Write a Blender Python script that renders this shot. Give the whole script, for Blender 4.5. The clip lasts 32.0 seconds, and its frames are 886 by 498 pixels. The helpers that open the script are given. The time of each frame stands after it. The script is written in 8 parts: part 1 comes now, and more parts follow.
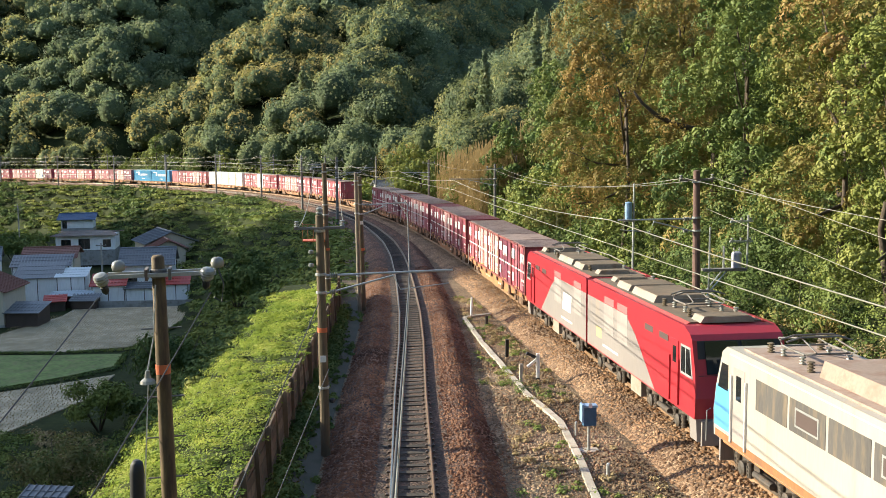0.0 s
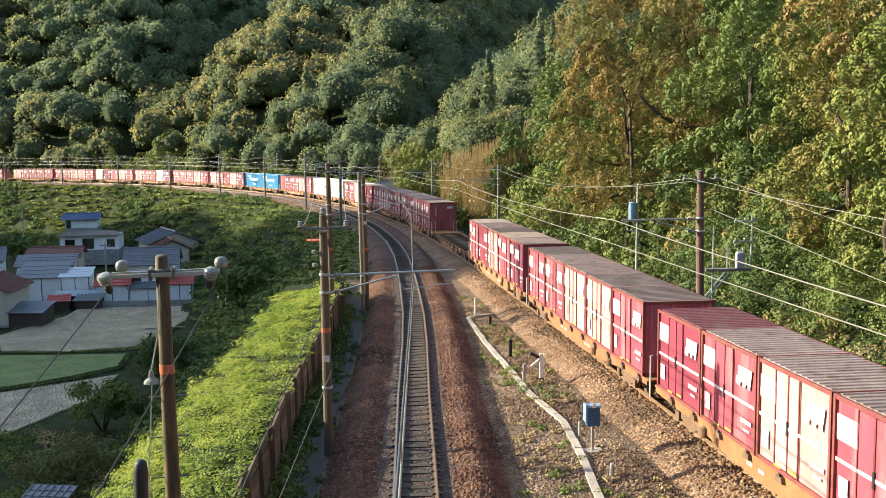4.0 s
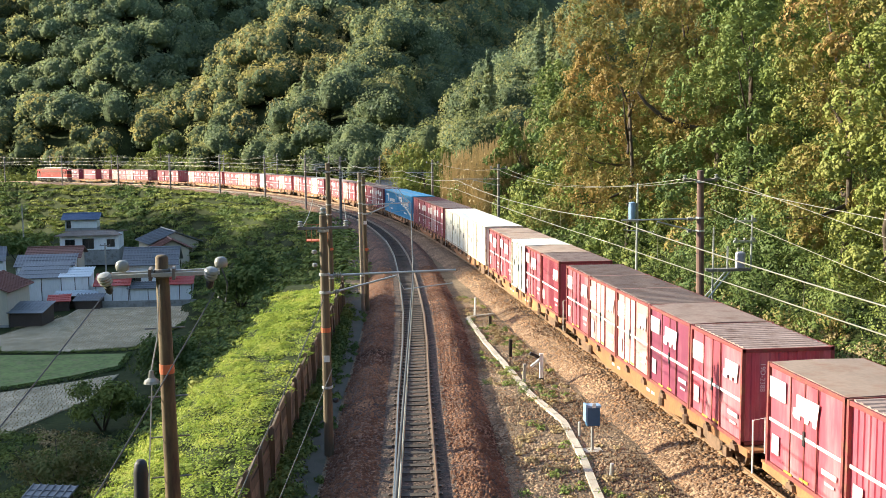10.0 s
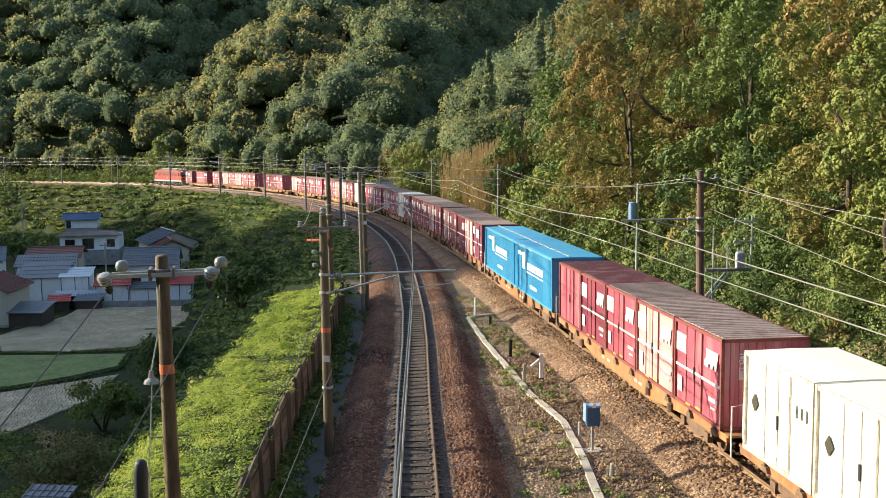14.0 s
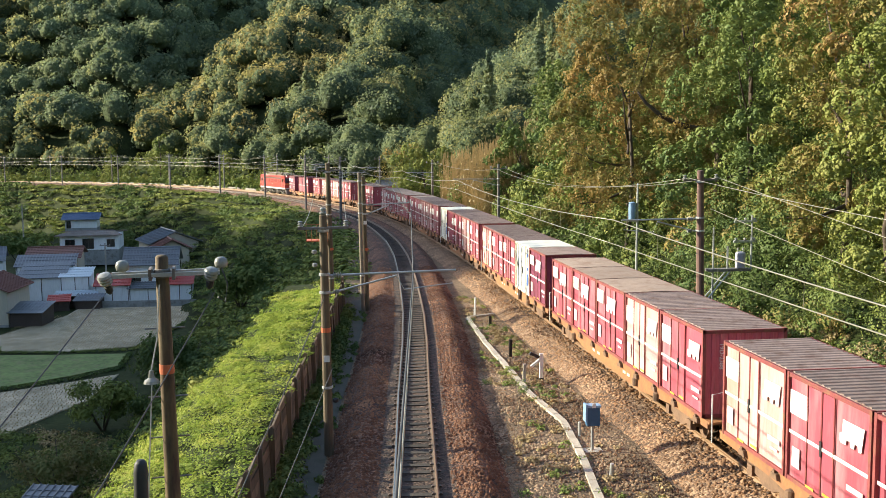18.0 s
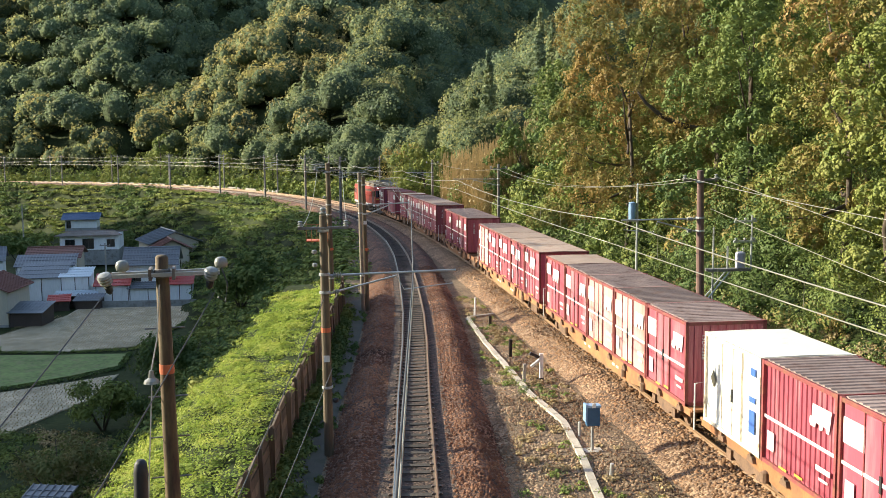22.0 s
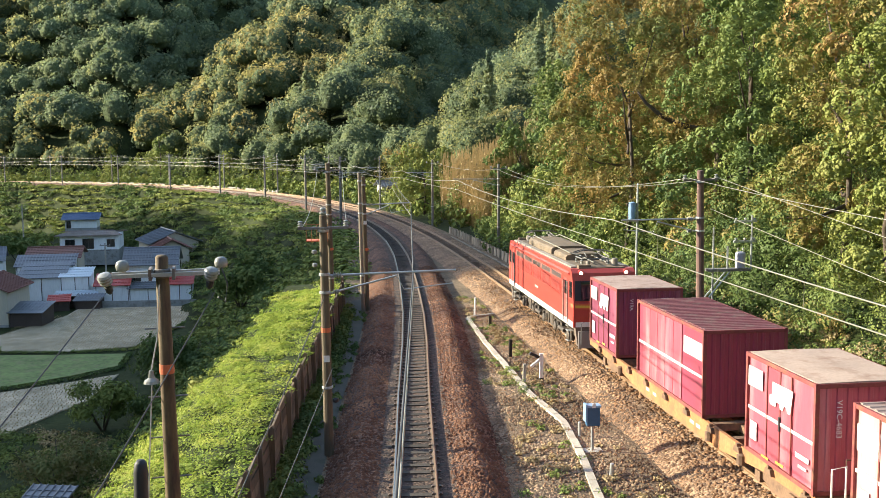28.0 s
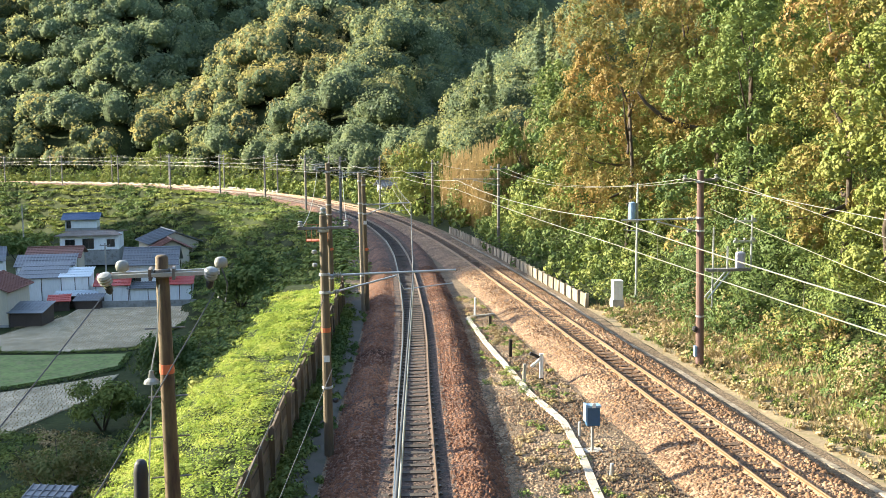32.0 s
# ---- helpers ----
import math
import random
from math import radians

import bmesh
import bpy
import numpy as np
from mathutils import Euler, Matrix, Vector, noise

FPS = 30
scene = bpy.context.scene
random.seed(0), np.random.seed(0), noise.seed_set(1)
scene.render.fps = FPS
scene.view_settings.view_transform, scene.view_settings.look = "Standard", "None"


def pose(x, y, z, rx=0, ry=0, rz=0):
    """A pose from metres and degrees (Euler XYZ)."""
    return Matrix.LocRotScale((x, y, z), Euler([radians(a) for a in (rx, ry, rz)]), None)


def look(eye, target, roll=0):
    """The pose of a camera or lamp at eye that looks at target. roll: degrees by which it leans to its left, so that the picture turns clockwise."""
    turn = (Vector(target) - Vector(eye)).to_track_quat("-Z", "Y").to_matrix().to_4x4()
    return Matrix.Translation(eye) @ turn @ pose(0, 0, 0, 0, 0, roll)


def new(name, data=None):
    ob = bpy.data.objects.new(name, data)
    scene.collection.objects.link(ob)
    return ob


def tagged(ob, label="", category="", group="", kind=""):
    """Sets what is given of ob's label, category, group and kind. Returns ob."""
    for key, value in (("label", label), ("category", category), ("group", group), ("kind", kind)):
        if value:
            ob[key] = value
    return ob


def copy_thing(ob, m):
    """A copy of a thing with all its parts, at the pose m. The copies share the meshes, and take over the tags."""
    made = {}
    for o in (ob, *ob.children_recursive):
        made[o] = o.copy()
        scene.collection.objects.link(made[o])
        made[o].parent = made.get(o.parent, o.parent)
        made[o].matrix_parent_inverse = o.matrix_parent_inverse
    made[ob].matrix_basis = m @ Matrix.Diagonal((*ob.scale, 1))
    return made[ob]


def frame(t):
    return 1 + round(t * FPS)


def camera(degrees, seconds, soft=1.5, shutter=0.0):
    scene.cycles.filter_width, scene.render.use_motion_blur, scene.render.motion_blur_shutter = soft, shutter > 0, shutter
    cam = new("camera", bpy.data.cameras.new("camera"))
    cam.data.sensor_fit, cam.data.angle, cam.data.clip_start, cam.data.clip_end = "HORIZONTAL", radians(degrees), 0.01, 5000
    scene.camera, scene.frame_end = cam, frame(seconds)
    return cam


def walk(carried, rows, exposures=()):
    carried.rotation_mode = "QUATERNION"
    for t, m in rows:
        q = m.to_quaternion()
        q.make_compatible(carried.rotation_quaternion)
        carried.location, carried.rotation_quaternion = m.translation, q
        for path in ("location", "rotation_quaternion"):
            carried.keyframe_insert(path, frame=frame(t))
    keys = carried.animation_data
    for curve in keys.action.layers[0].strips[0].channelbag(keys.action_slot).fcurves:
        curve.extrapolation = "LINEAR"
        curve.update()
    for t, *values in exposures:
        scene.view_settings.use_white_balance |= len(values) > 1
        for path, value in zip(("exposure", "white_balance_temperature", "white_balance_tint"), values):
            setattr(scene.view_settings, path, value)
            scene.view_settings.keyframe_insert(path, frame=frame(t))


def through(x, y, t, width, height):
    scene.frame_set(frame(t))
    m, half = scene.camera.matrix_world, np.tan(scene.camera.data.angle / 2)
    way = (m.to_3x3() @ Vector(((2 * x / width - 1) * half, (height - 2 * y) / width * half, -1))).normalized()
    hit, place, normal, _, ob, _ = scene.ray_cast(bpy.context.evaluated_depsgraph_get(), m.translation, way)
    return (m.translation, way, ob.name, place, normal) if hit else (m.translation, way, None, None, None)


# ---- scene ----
# camera: stands on an overbridge beside the line, nudged once at the start
EYE = (0.0, 0.0, 8.973)
PITCH, YAW, LEAN = 6.997, 7.049, -0.338


def aim(yaw):
    a, c = radians(PITCH), radians(yaw)
    way = Vector((math.sin(c) * math.cos(a), math.cos(c) * math.cos(a), -math.sin(a)))
    return look(EYE, Vector(EYE) + way, LEAN)


cam = camera(46.97, 32.0, soft=0.75)
walk(cam, [(0.0, aim(YAW + 0.2)), (0.1, aim(YAW + 0.115)), (0.2, aim(YAW + 0.06)), (0.3, aim(YAW + 0.01)), (0.5, aim(YAW)), (32.0, aim(YAW))],
     exposures=[(0, 1.21), (3, 1.24), (7, 1.47), (9, 1.51), (11, 1.34), (12.3, 1.07), (13, 0.922), (14, 1.04), (17, 1.21), (23, 1.31), (25, 1.45), (28, 1.51), (30, 1.62), (30.4, 1.64), (31, 1.88), (32, 1.99)])

# world, sun, exposure
SUN_EL, SUN_AZ = 20.0, -69.6          # degrees; azimuth clockwise from +y
world = bpy.data.worlds.new("sky")
scene.world = world
world.use_nodes = True
wn = world.node_tree
sky = wn.nodes.new("ShaderNodeTexSky")
sky.sky_type, sky.sun_disc = "NISHITA", False
sky.sun_elevation, sky.sun_rotation = radians(SUN_EL), radians(SUN_AZ % 360)
wn.nodes["Background"].inputs["Strength"].default_value = 0.148
wn.links.new(sky.outputs[0], wn.nodes["Background"].inputs["Color"])
sun = new("sun", bpy.data.lights.new("sun", "SUN"))
sun.data.energy, sun.data.angle, sun.data.color = 5.0, radians(0.6), (1.0, 0.92, 0.70)
se, sa = radians(SUN_EL), radians(SUN_AZ)
TO_SUN = Vector((math.sin(sa) * math.cos(se), math.cos(sa) * math.cos(se), math.sin(se)))
sun.matrix_world = look(TO_SUN * 300, (0, 0, 0))

# ---- the line: a straight, an easing curve and a long bend to the left, falling away from the camera
GRADE, X0, BEND, EASE_AT, EASE = 0.0203, 12.206, 273.6, 49.26, 103.2
PS = np.arange(-560.0, 620.0, 0.5)
PT = np.cumsum(np.clip((PS - EASE_AT) / EASE, 0, 1) / BEND) * 0.5
PXs, PYs = np.cumsum(-np.sin(PT)) * 0.5, np.cumsum(np.cos(PT)) * 0.5
PXs += X0 - np.interp(0, PS, PXs)
PYs -= np.interp(0, PS, PYs)
LS = np.array([-60, 0, 25, 36, 46, 54, 66, 83, 96, 114, 140, 600.0])
LL = np.array([-18.5, -12.3, -9.85, -8.85, -7.85, -7.15, -6.3, -5.2, -4.6, -4.25, -4.2, -4.2])


def left_lat(s):
    return np.interp(s, LS, LL)


def on_line(s, lat=0.0, dz=0.0):
    """A point beside the line: s metres along it, lat metres to its right, dz above the rail heads."""
    t = np.interp(s, PS, PT)
    return Vector((np.interp(s, PS, PXs) + math.cos(t) * lat, np.interp(s, PS, PYs) + math.sin(t) * lat, -GRADE * s + dz))


def heading(s):
    return math.degrees(np.interp(s, PS, PT))


SEL = slice(0, None, 8)


def nearest(x, y):
    """For arrays of places: metres along the line and to its right."""
    x, y = np.asarray(x, float).ravel(), np.asarray(y, float).ravel()
    px, py, ps, pt = PXs[SEL], PYs[SEL], PS[SEL], PT[SEL]
    s, lat = np.empty(len(x)), np.empty(len(x))
    for i in range(0, len(x), 4000):
        a, b = x[i:i + 4000, None], y[i:i + 4000, None]
        k = ((px - a) ** 2 + (py - b) ** 2).argmin(1)
        c, n = np.cos(pt[k]), np.sin(pt[k])
        ds = -n * (a[:, 0] - px[k]) + c * (b[:, 0] - py[k])
        s[i:i + 4000] = ps[k] + np.clip(ds, -4, 4)
        lat[i:i + 4000] = c * (a[:, 0] - px[k]) + n * (b[:, 0] - py[k])
    return s, lat


def ramp(v, a, b):
    u = np.clip((v - a) / (b - a), 0, 1)
    return u * u * (3 - 2 * u)


VALLEY = -17.0


def lumps(x, y, size, seed=0.0):
    """A cheap smooth unevenness between -1 and 1."""
    a, b = x / size + seed, y / size + seed * 1.7
    return (np.sin(a * 2.1 + 1.3 * np.sin(b * 1.4)) + np.sin(b * 2.6 + 1.1 * np.sin(a * 1.9 + 2.0)) + np.sin((a + b) * 1.55 + 0.7)) / 3


# crests of the spurs: foot (x, y, z), a higher point (x, y, z), fall of the flanks, breadth of the rounded top
SPURS = [(-47, 238, -2, 2, 335, 42, 0.85, 9), (-138, 270, 12, -103, 400, 68, 0.72, 15), (-2, 212, -3, 28, 330, 40, 0.9, 10), (22, 142, -4, 52, 208, 17, 0.95, 7)]


def crest(x, y, x0, y0, z0, x1, y1, z1, flank, round_):
    """Height of a spur: a rising crest with flanks that fall away on both sides."""
    dx, dy = x1 - x0, y1 - y0
    ln = math.hypot(dx, dy)
    u = ((x - x0) * dx + (y - y0) * dy) / ln
    d = np.abs((x - x0) * dy - (y - y0) * dx) / ln
    top = z0 + (z1 - z0) * np.clip(u, None, 2.2 * ln) / ln - np.clip(-u, 0, None) * 0.6
    return top - flank * (np.sqrt(d * d + round_ ** 2) - round_) + 6


def shelf_of(s):
    """Breadth of the grown-over shoulder behind the fence."""
    return np.interp(s, [-60, 20, 30, 38, 46, 60, 80, 600], [4.6, 4.4, 4.3, 4.1, 3.9, 3.0, 0.8, 0.6])


def bank_rise(s, out):
    """How high the shoulder stands over the formation, out metres behind the fence: highest there, falling to the valley."""
    near = ramp(s, 72, 52)
    return 0.2 + 1.25 * near - (0.10 + 0.27 * near) * np.clip(out - 0.7, 0, shelf_of(s) - 0.7)


FENCE_AT = 4.02       # metres from the inner track to the fence


def height(x, y):
    """The lie of the land."""
    x, y = np.asarray(x, float), np.asarray(y, float)
    shape = x.shape
    s, lat = nearest(x, y)
    x, y = x.ravel(), y.ravel()
    bed = -GRADE * np.clip(s, -100, 420) - 0.62
    ll = left_lat(s)
    z = bed.copy()
    # embankment down to the valley on the inner side
    shelf = shelf_of(s)
    out = (ll - FENCE_AT) - lat
    drop = np.clip(out - shelf, 0, None)
    z += np.where(out > 1.0, bank_rise(s, out) * ramp(out, 1.0, 3.0) - 0.1 * ramp(out, 0.5, 3.2), 0)
    floor = VALLEY + 0.0 * x
    z = np.maximum(z - drop * np.interp(s, [50, 80], [1.6, 0.85]) + 0.35 * lumps(x, y, 5.0) * ramp(out, shelf, shelf + 6), np.minimum(floor, z))
    # the hill that closes the valley on the sunset side
    west = np.clip(-118 - x, 0, None) * ramp(-lat, 40, 75)
    peak = 32 * ramp(y, 154, 168) * ramp(y, 238, 224)
    z += np.minimum(west * 0.95, 84 * (1 - 0.8 * ramp(y, 262, 320)) + peak)
    # cutting and wooded hill on the outer side
    up = np.clip(lat - 4.6, 0, None)
    near_hill = ramp(s, 150, 95)
    steep = 0.20 * np.clip(up, 0, 3) + 0.78 * np.clip(up - 3, 0, 40) + 0.45 * np.clip(up - 43, 0, 140)
    far_up = np.clip(lat - 12, 0, None)
    # wooded spurs that come down to the bend, with dark side valleys between them
    wood = 0.13 * far_up
    for x0, y0, z0, x1, y1, z1, flank, round_ in SPURS:
        wood = np.maximum(wood, crest(x, y, x0, y0, z0, x1, y1, z1, flank, round_))
    gentle = np.minimum(wood, 0.85 * far_up) + 2.2 * lumps(x, y, 24, 3.0) * ramp(far_up, 4, 30)
    z += near_hill * steep + (1 - near_hill) * gentle
    # an unseen hill added behind the viewpoint, holding back low sky light
    z += 75 * ramp(-y, 30, 150)
    return z.reshape(shape)


# ---- mesh helpers
def quad_mesh(name, verts, faces):
    """A mesh from arrays: verts (n, 3), faces (m, 3 or 4)."""
    verts, faces = np.asarray(verts, np.float32), np.asarray(faces, np.int32)
    me = bpy.data.meshes.new(name)
    me.vertices.add(len(verts))
    me.vertices.foreach_set("co", verts.ravel())
    k = faces.shape[1]
    me.loops.add(faces.size)
    me.loops.foreach_set("vertex_index", faces.ravel())
    me.polygons.add(len(faces))
    me.polygons.foreach_set("loop_start", np.arange(0, faces.size, k, dtype=np.int32))
    me.update(calc_edges=True)
    return me


def box(bm, x0, x1, y0, y1, z0, z1):
    v = [bm.verts.new(p) for p in ((x0, y0, z0), (x1, y0, z0), (x1, y1, z0), (x0, y1, z0), (x0, y0, z1), (x1, y0, z1), (x1, y1, z1), (x0, y1, z1))]
    for f in ((0, 3, 2, 1), (4, 5, 6, 7), (0, 1, 5, 4), (1, 2, 6, 5), (2, 3, 7, 6), (3, 0, 4, 7)):
        bm.faces.new([v[i] for i in f])
    return v


def tube(bm, points, r, n=8, caps=True, r1=None):
    """A round bar through the points; r1: its radius at the end."""
    points = [Vector(p) for p in points]
    rings = []
    for i, p in enumerate(points):
        d = (points[min(i + 1, len(points) - 1)] - points[max(i - 1, 0)]).normalized()
        side = d.cross(Vector((0, 0, 1)) if abs(d.z) < 0.9 else Vector((1, 0, 0))).normalized()
        up = side.cross(d)
        rad = r if r1 is None else r + (r1 - r) * i / (len(points) - 1)
        rings.append([bm.verts.new(p + rad * (math.cos(a) * side + math.sin(a) * up)) for a in (2 * math.pi * k / n for k in range(n))])
    for a, b in zip(rings, rings[1:]):
        for k in range(n):
            bm.faces.new((a[k], b[k], b[(k + 1) % n], a[(k + 1) % n]))
    if caps:
        bm.faces.new(rings[0][::-1])
        bm.faces.new(rings[-1])


def turned(bm, centre, profile, n=12, axis="z"):
    """A turned body: profile of (radius, height) along an axis."""
    c = Vector(centre)
    rings = []
    for r, h in profile:
        ring = []
        for k in range(n):
            a = 2 * math.pi * k / n
            u, w = r * math.cos(a), r * math.sin(a)
            ring.append(bm.verts.new(c + Vector({"z": (u, w, h), "x": (h, u, w), "y": (w, h, u)}[axis])))
        rings.append(ring)
    for a, b in zip(rings, rings[1:]):
        for k in range(n):
            bm.faces.new((a[k], a[(k + 1) % n], b[(k + 1) % n], b[k]))
    bm.faces.new(rings[0][::-1])
    bm.faces.new(rings[-1])


def prism(bm, outline, y0, y1, axis="y"):
    """An outline (u, w) pulled from y0 to y1: in xz along y, in yz along x, or in xy along z."""
    put = {"y": lambda u, w, d: (u, d, w), "x": lambda u, w, d: (d, u, w), "z": lambda u, w, d: (u, w, d)}[axis]
    a = [bm.verts.new(put(u, w, y0)) for u, w in outline]
    b = [bm.verts.new(put(u, w, y1)) for u, w in outline]
    n = len(outline)
    for k in range(n):
        bm.faces.new((a[k], a[(k + 1) % n], b[(k + 1) % n], b[k]))
    bm.faces.new(a[::-1])
    bm.faces.new(b)


def finish(bm, name, bevel=0.0):
    if bevel:
        bmesh.ops.bevel(bm, geom=[e for e in bm.edges if e.calc_face_angle(0) > 0.6], offset=bevel, segments=1, affect="EDGES", clamp_overlap=True)
    bmesh.ops.recalc_face_normals(bm, faces=bm.faces)
    me = bpy.data.meshes.new(name)
    bm.to_mesh(me)
    bm.free()
    return me


def part(name, bm, material, parent, label="", bevel=0.0, at=None, smooth=False):
    """Links a bmesh (or a mesh) as one object under a thing or a part."""
    me = bm if isinstance(bm, bpy.types.Mesh) else finish(bm, name, bevel)
    if not me.materials:
        me.materials.append(material)
    if smooth:
        me.shade_smooth()
    ob = new(name, me)
    ob.parent = parent
    if at is not None:
        ob.matrix_basis = at
    if label:
        ob["label"] = label
    return ob


def thing(name, label, category, group="", kind="", at=None):
    ob = new(name)
    ob.empty_display_size = 0.3
    if at is not None:
        ob.matrix_basis = at
    return tagged(ob, label, category, group, kind)


def solo(name, bm, material, label, category="", group="", kind="", at=None, bevel=0.0, smooth=False):
    """A thing that is one mesh."""
    ob = part(name, bm, material, None, "", bevel, at, smooth)
    return tagged(ob, label, category, group, kind)


# ---- materials
def material(name, base, rough=0.7, metal=0.0, vary=0.25, size=3.0, fine=40.0, stain=None, stain_at=(0.5, 0.7), bump=0.0, obj=0.0, spec=0.5, streak=False, coat=0.0):
    """A painted, rusted or mineral surface: base colour varied at two scales, stained, slightly uneven."""
    m = bpy.data.materials.new(name)
    m.use_nodes = True
    nt = m.node_tree
    N, L = nt.nodes, nt.links
    bsdf = N["Principled BSDF"]
    bsdf.inputs["Roughness"].default_value, bsdf.inputs["Metallic"].default_value = rough, metal
    bsdf.inputs["Specular IOR Level"].default_value = spec
    bsdf.inputs["Coat Weight"].default_value = coat
    tc = N.new("ShaderNodeTexCoord")
    vec = tc.outputs["Object"]
    mp = N.new("ShaderNodeMapping")
    if streak:
        mp.inputs["Scale"].default_value = (1.0, 1.0, 0.18)
    L.new(vec, mp.inputs["Vector"])
    oi = N.new("ShaderNodeObjectInfo")
    add = N.new("ShaderNodeVectorMath")
    add.operation = "MULTIPLY_ADD"
    L.new(oi.outputs["Random"], add.inputs[0])
    add.inputs[1].default_value = (37.0, 53.0, 71.0)
    L.new(mp.outputs[0], add.inputs[2])
    n1, n2 = N.new("ShaderNodeTexNoise"), N.new("ShaderNodeTexNoise")
    for n, sc in ((n1, 1.0 / size), (n2, fine)):
        n.inputs["Scale"].default_value, n.inputs["Detail"].default_value = sc, 5.0
        L.new(add.outputs[0], n.inputs["Vector"])
    mix = N.new("ShaderNodeMath")
    mix.operation = "ADD"
    L.new(n1.outputs["Fac"], mix.inputs[0])
    L.new(n2.outputs["Fac"], mix.inputs[1])
    mr = N.new("ShaderNodeMapRange")
    mr.inputs["From Min"].default_value, mr.inputs["From Max"].default_value = 0.6, 1.4
    mr.inputs["To Min"].default_value, mr.inputs["To Max"].default_value = 1 - vary, 1 + vary
    L.new(mix.outputs[0], mr.inputs["Value"])
    val = mr.outputs[0]
    if obj:
        om = N.new("ShaderNodeMapRange")
        om.inputs["To Min"].default_value, om.inputs["To Max"].default_value = 1 - obj, 1 + obj
        L.new(oi.outputs["Random"], om.inputs["Value"])
        mm = N.new("ShaderNodeMath")
        mm.operation = "MULTIPLY"
        L.new(val, mm.inputs[0])
        L.new(om.outputs[0], mm.inputs[1])
        val = mm.outputs[0]
    vm = N.new("ShaderNodeVectorMath")
    vm.operation = "SCALE"
    vm.inputs[0].default_value = base
    L.new(val, vm.inputs["Scale"])
    col = vm.outputs[0]
    if stain:
        n3 = N.new("ShaderNodeTexNoise")
        n3.inputs["Scale"].default_value, n3.inputs["Detail"].default_value = 1.7 / size, 8.0
        n3.inputs["Roughness"].default_value = 0.65
        L.new(add.outputs[0], n3.inputs["Vector"])
        sr = N.new("ShaderNodeMapRange")
        sr.inputs["From Min"].default_value, sr.inputs["From Max"].default_value = stain_at
        L.new(n3.outputs["Fac"], sr.inputs["Value"])
        mx = N.new("ShaderNodeMix")
        mx.data_type = "RGBA"
        L.new(sr.outputs[0], mx.inputs["Factor"])
        L.new(col, mx.inputs["A"])
        mx.inputs["B"].default_value = (*stain, 1)
        col = mx.outputs["Result"]
    L.new(col, bsdf.inputs["Base Color"])
    if bump:
        bp = N.new("ShaderNodeBump")
        bp.inputs["Strength"].default_value, bp.inputs["Distance"].default_value = 0.8, bump
        L.new(mix.outputs[0], bp.inputs["Height"])
        L.new(bp.outputs[0], bsdf.inputs["Normal"])
    return m


def leaf_material(name, colours, big=9.0, through=0.15, spread=0.26):
    """Leaves: colours drawn leaf by leaf and in wide patches, with light passing through."""
    m = bpy.data.materials.new(name)
    m.use_nodes = True
    nt = m.node_tree
    N, L = nt.nodes, nt.links
    for n in list(N):
        N.remove(n)
    out = N.new("ShaderNodeOutputMaterial")
    geo, tc, oi = N.new("ShaderNodeNewGeometry"), N.new("ShaderNodeTexCoord"), N.new("ShaderNodeObjectInfo")
    noise_n = N.new("ShaderNodeTexNoise")
    noise_n.inputs["Scale"].default_value, noise_n.inputs["Detail"].default_value = 1.0 / big, 3.0
    L.new(tc.outputs["Object"], noise_n.inputs["Vector"])
    a = N.new("ShaderNodeMath")
    a.operation = "MULTIPLY_ADD"
    L.new(geo.outputs["Random Per Island"], a.inputs[0])
    a.inputs[1].default_value = spread
    mr = N.new("ShaderNodeMapRange")
    mr.inputs["From Min"].default_value, mr.inputs["From Max"].default_value = 0.3, 0.7
    mr.inputs["To Min"].default_value, mr.inputs["To Max"].default_value = 0.0, 1.0 - spread
    L.new(noise_n.outputs["Fac"], mr.inputs["Value"])
    L.new(mr.outputs[0], a.inputs[2])
    cr = N.new("ShaderNodeValToRGB")
    els = cr.color_ramp.elements
    while len(els) < len(colours):
        els.new(0.5)
    for i, c in enumerate(colours):
        els[i].position, els[i].color = i / (len(colours) - 1), (*c, 1)
    L.new(a.outputs[0], cr.inputs["Fac"])
    d, t, g = N.new("ShaderNodeBsdfDiffuse"), N.new("ShaderNodeBsdfTranslucent"), N.new("ShaderNodeBsdfGlossy")
    g.inputs["Roughness"].default_value = 0.6
    L.new(cr.outputs[0], d.inputs["Color"])
    L.new(cr.outputs[0], t.inputs["Color"])
    m1, m2 = N.new("ShaderNodeMixShader"), N.new("ShaderNodeMixShader")
    m1.inputs["Fac"].default_value, m2.inputs["Fac"].default_value = through, 0.02
    L.new(d.outputs[0], m1.inputs[1])
    L.new(t.outputs[0], m1.inputs[2])
    L.new(m1.outputs[0], m2.inputs[1])
    L.new(g.outputs[0], m2.inputs[2])
    L.new(m2.outputs[0], out.inputs["Surface"])
    return m


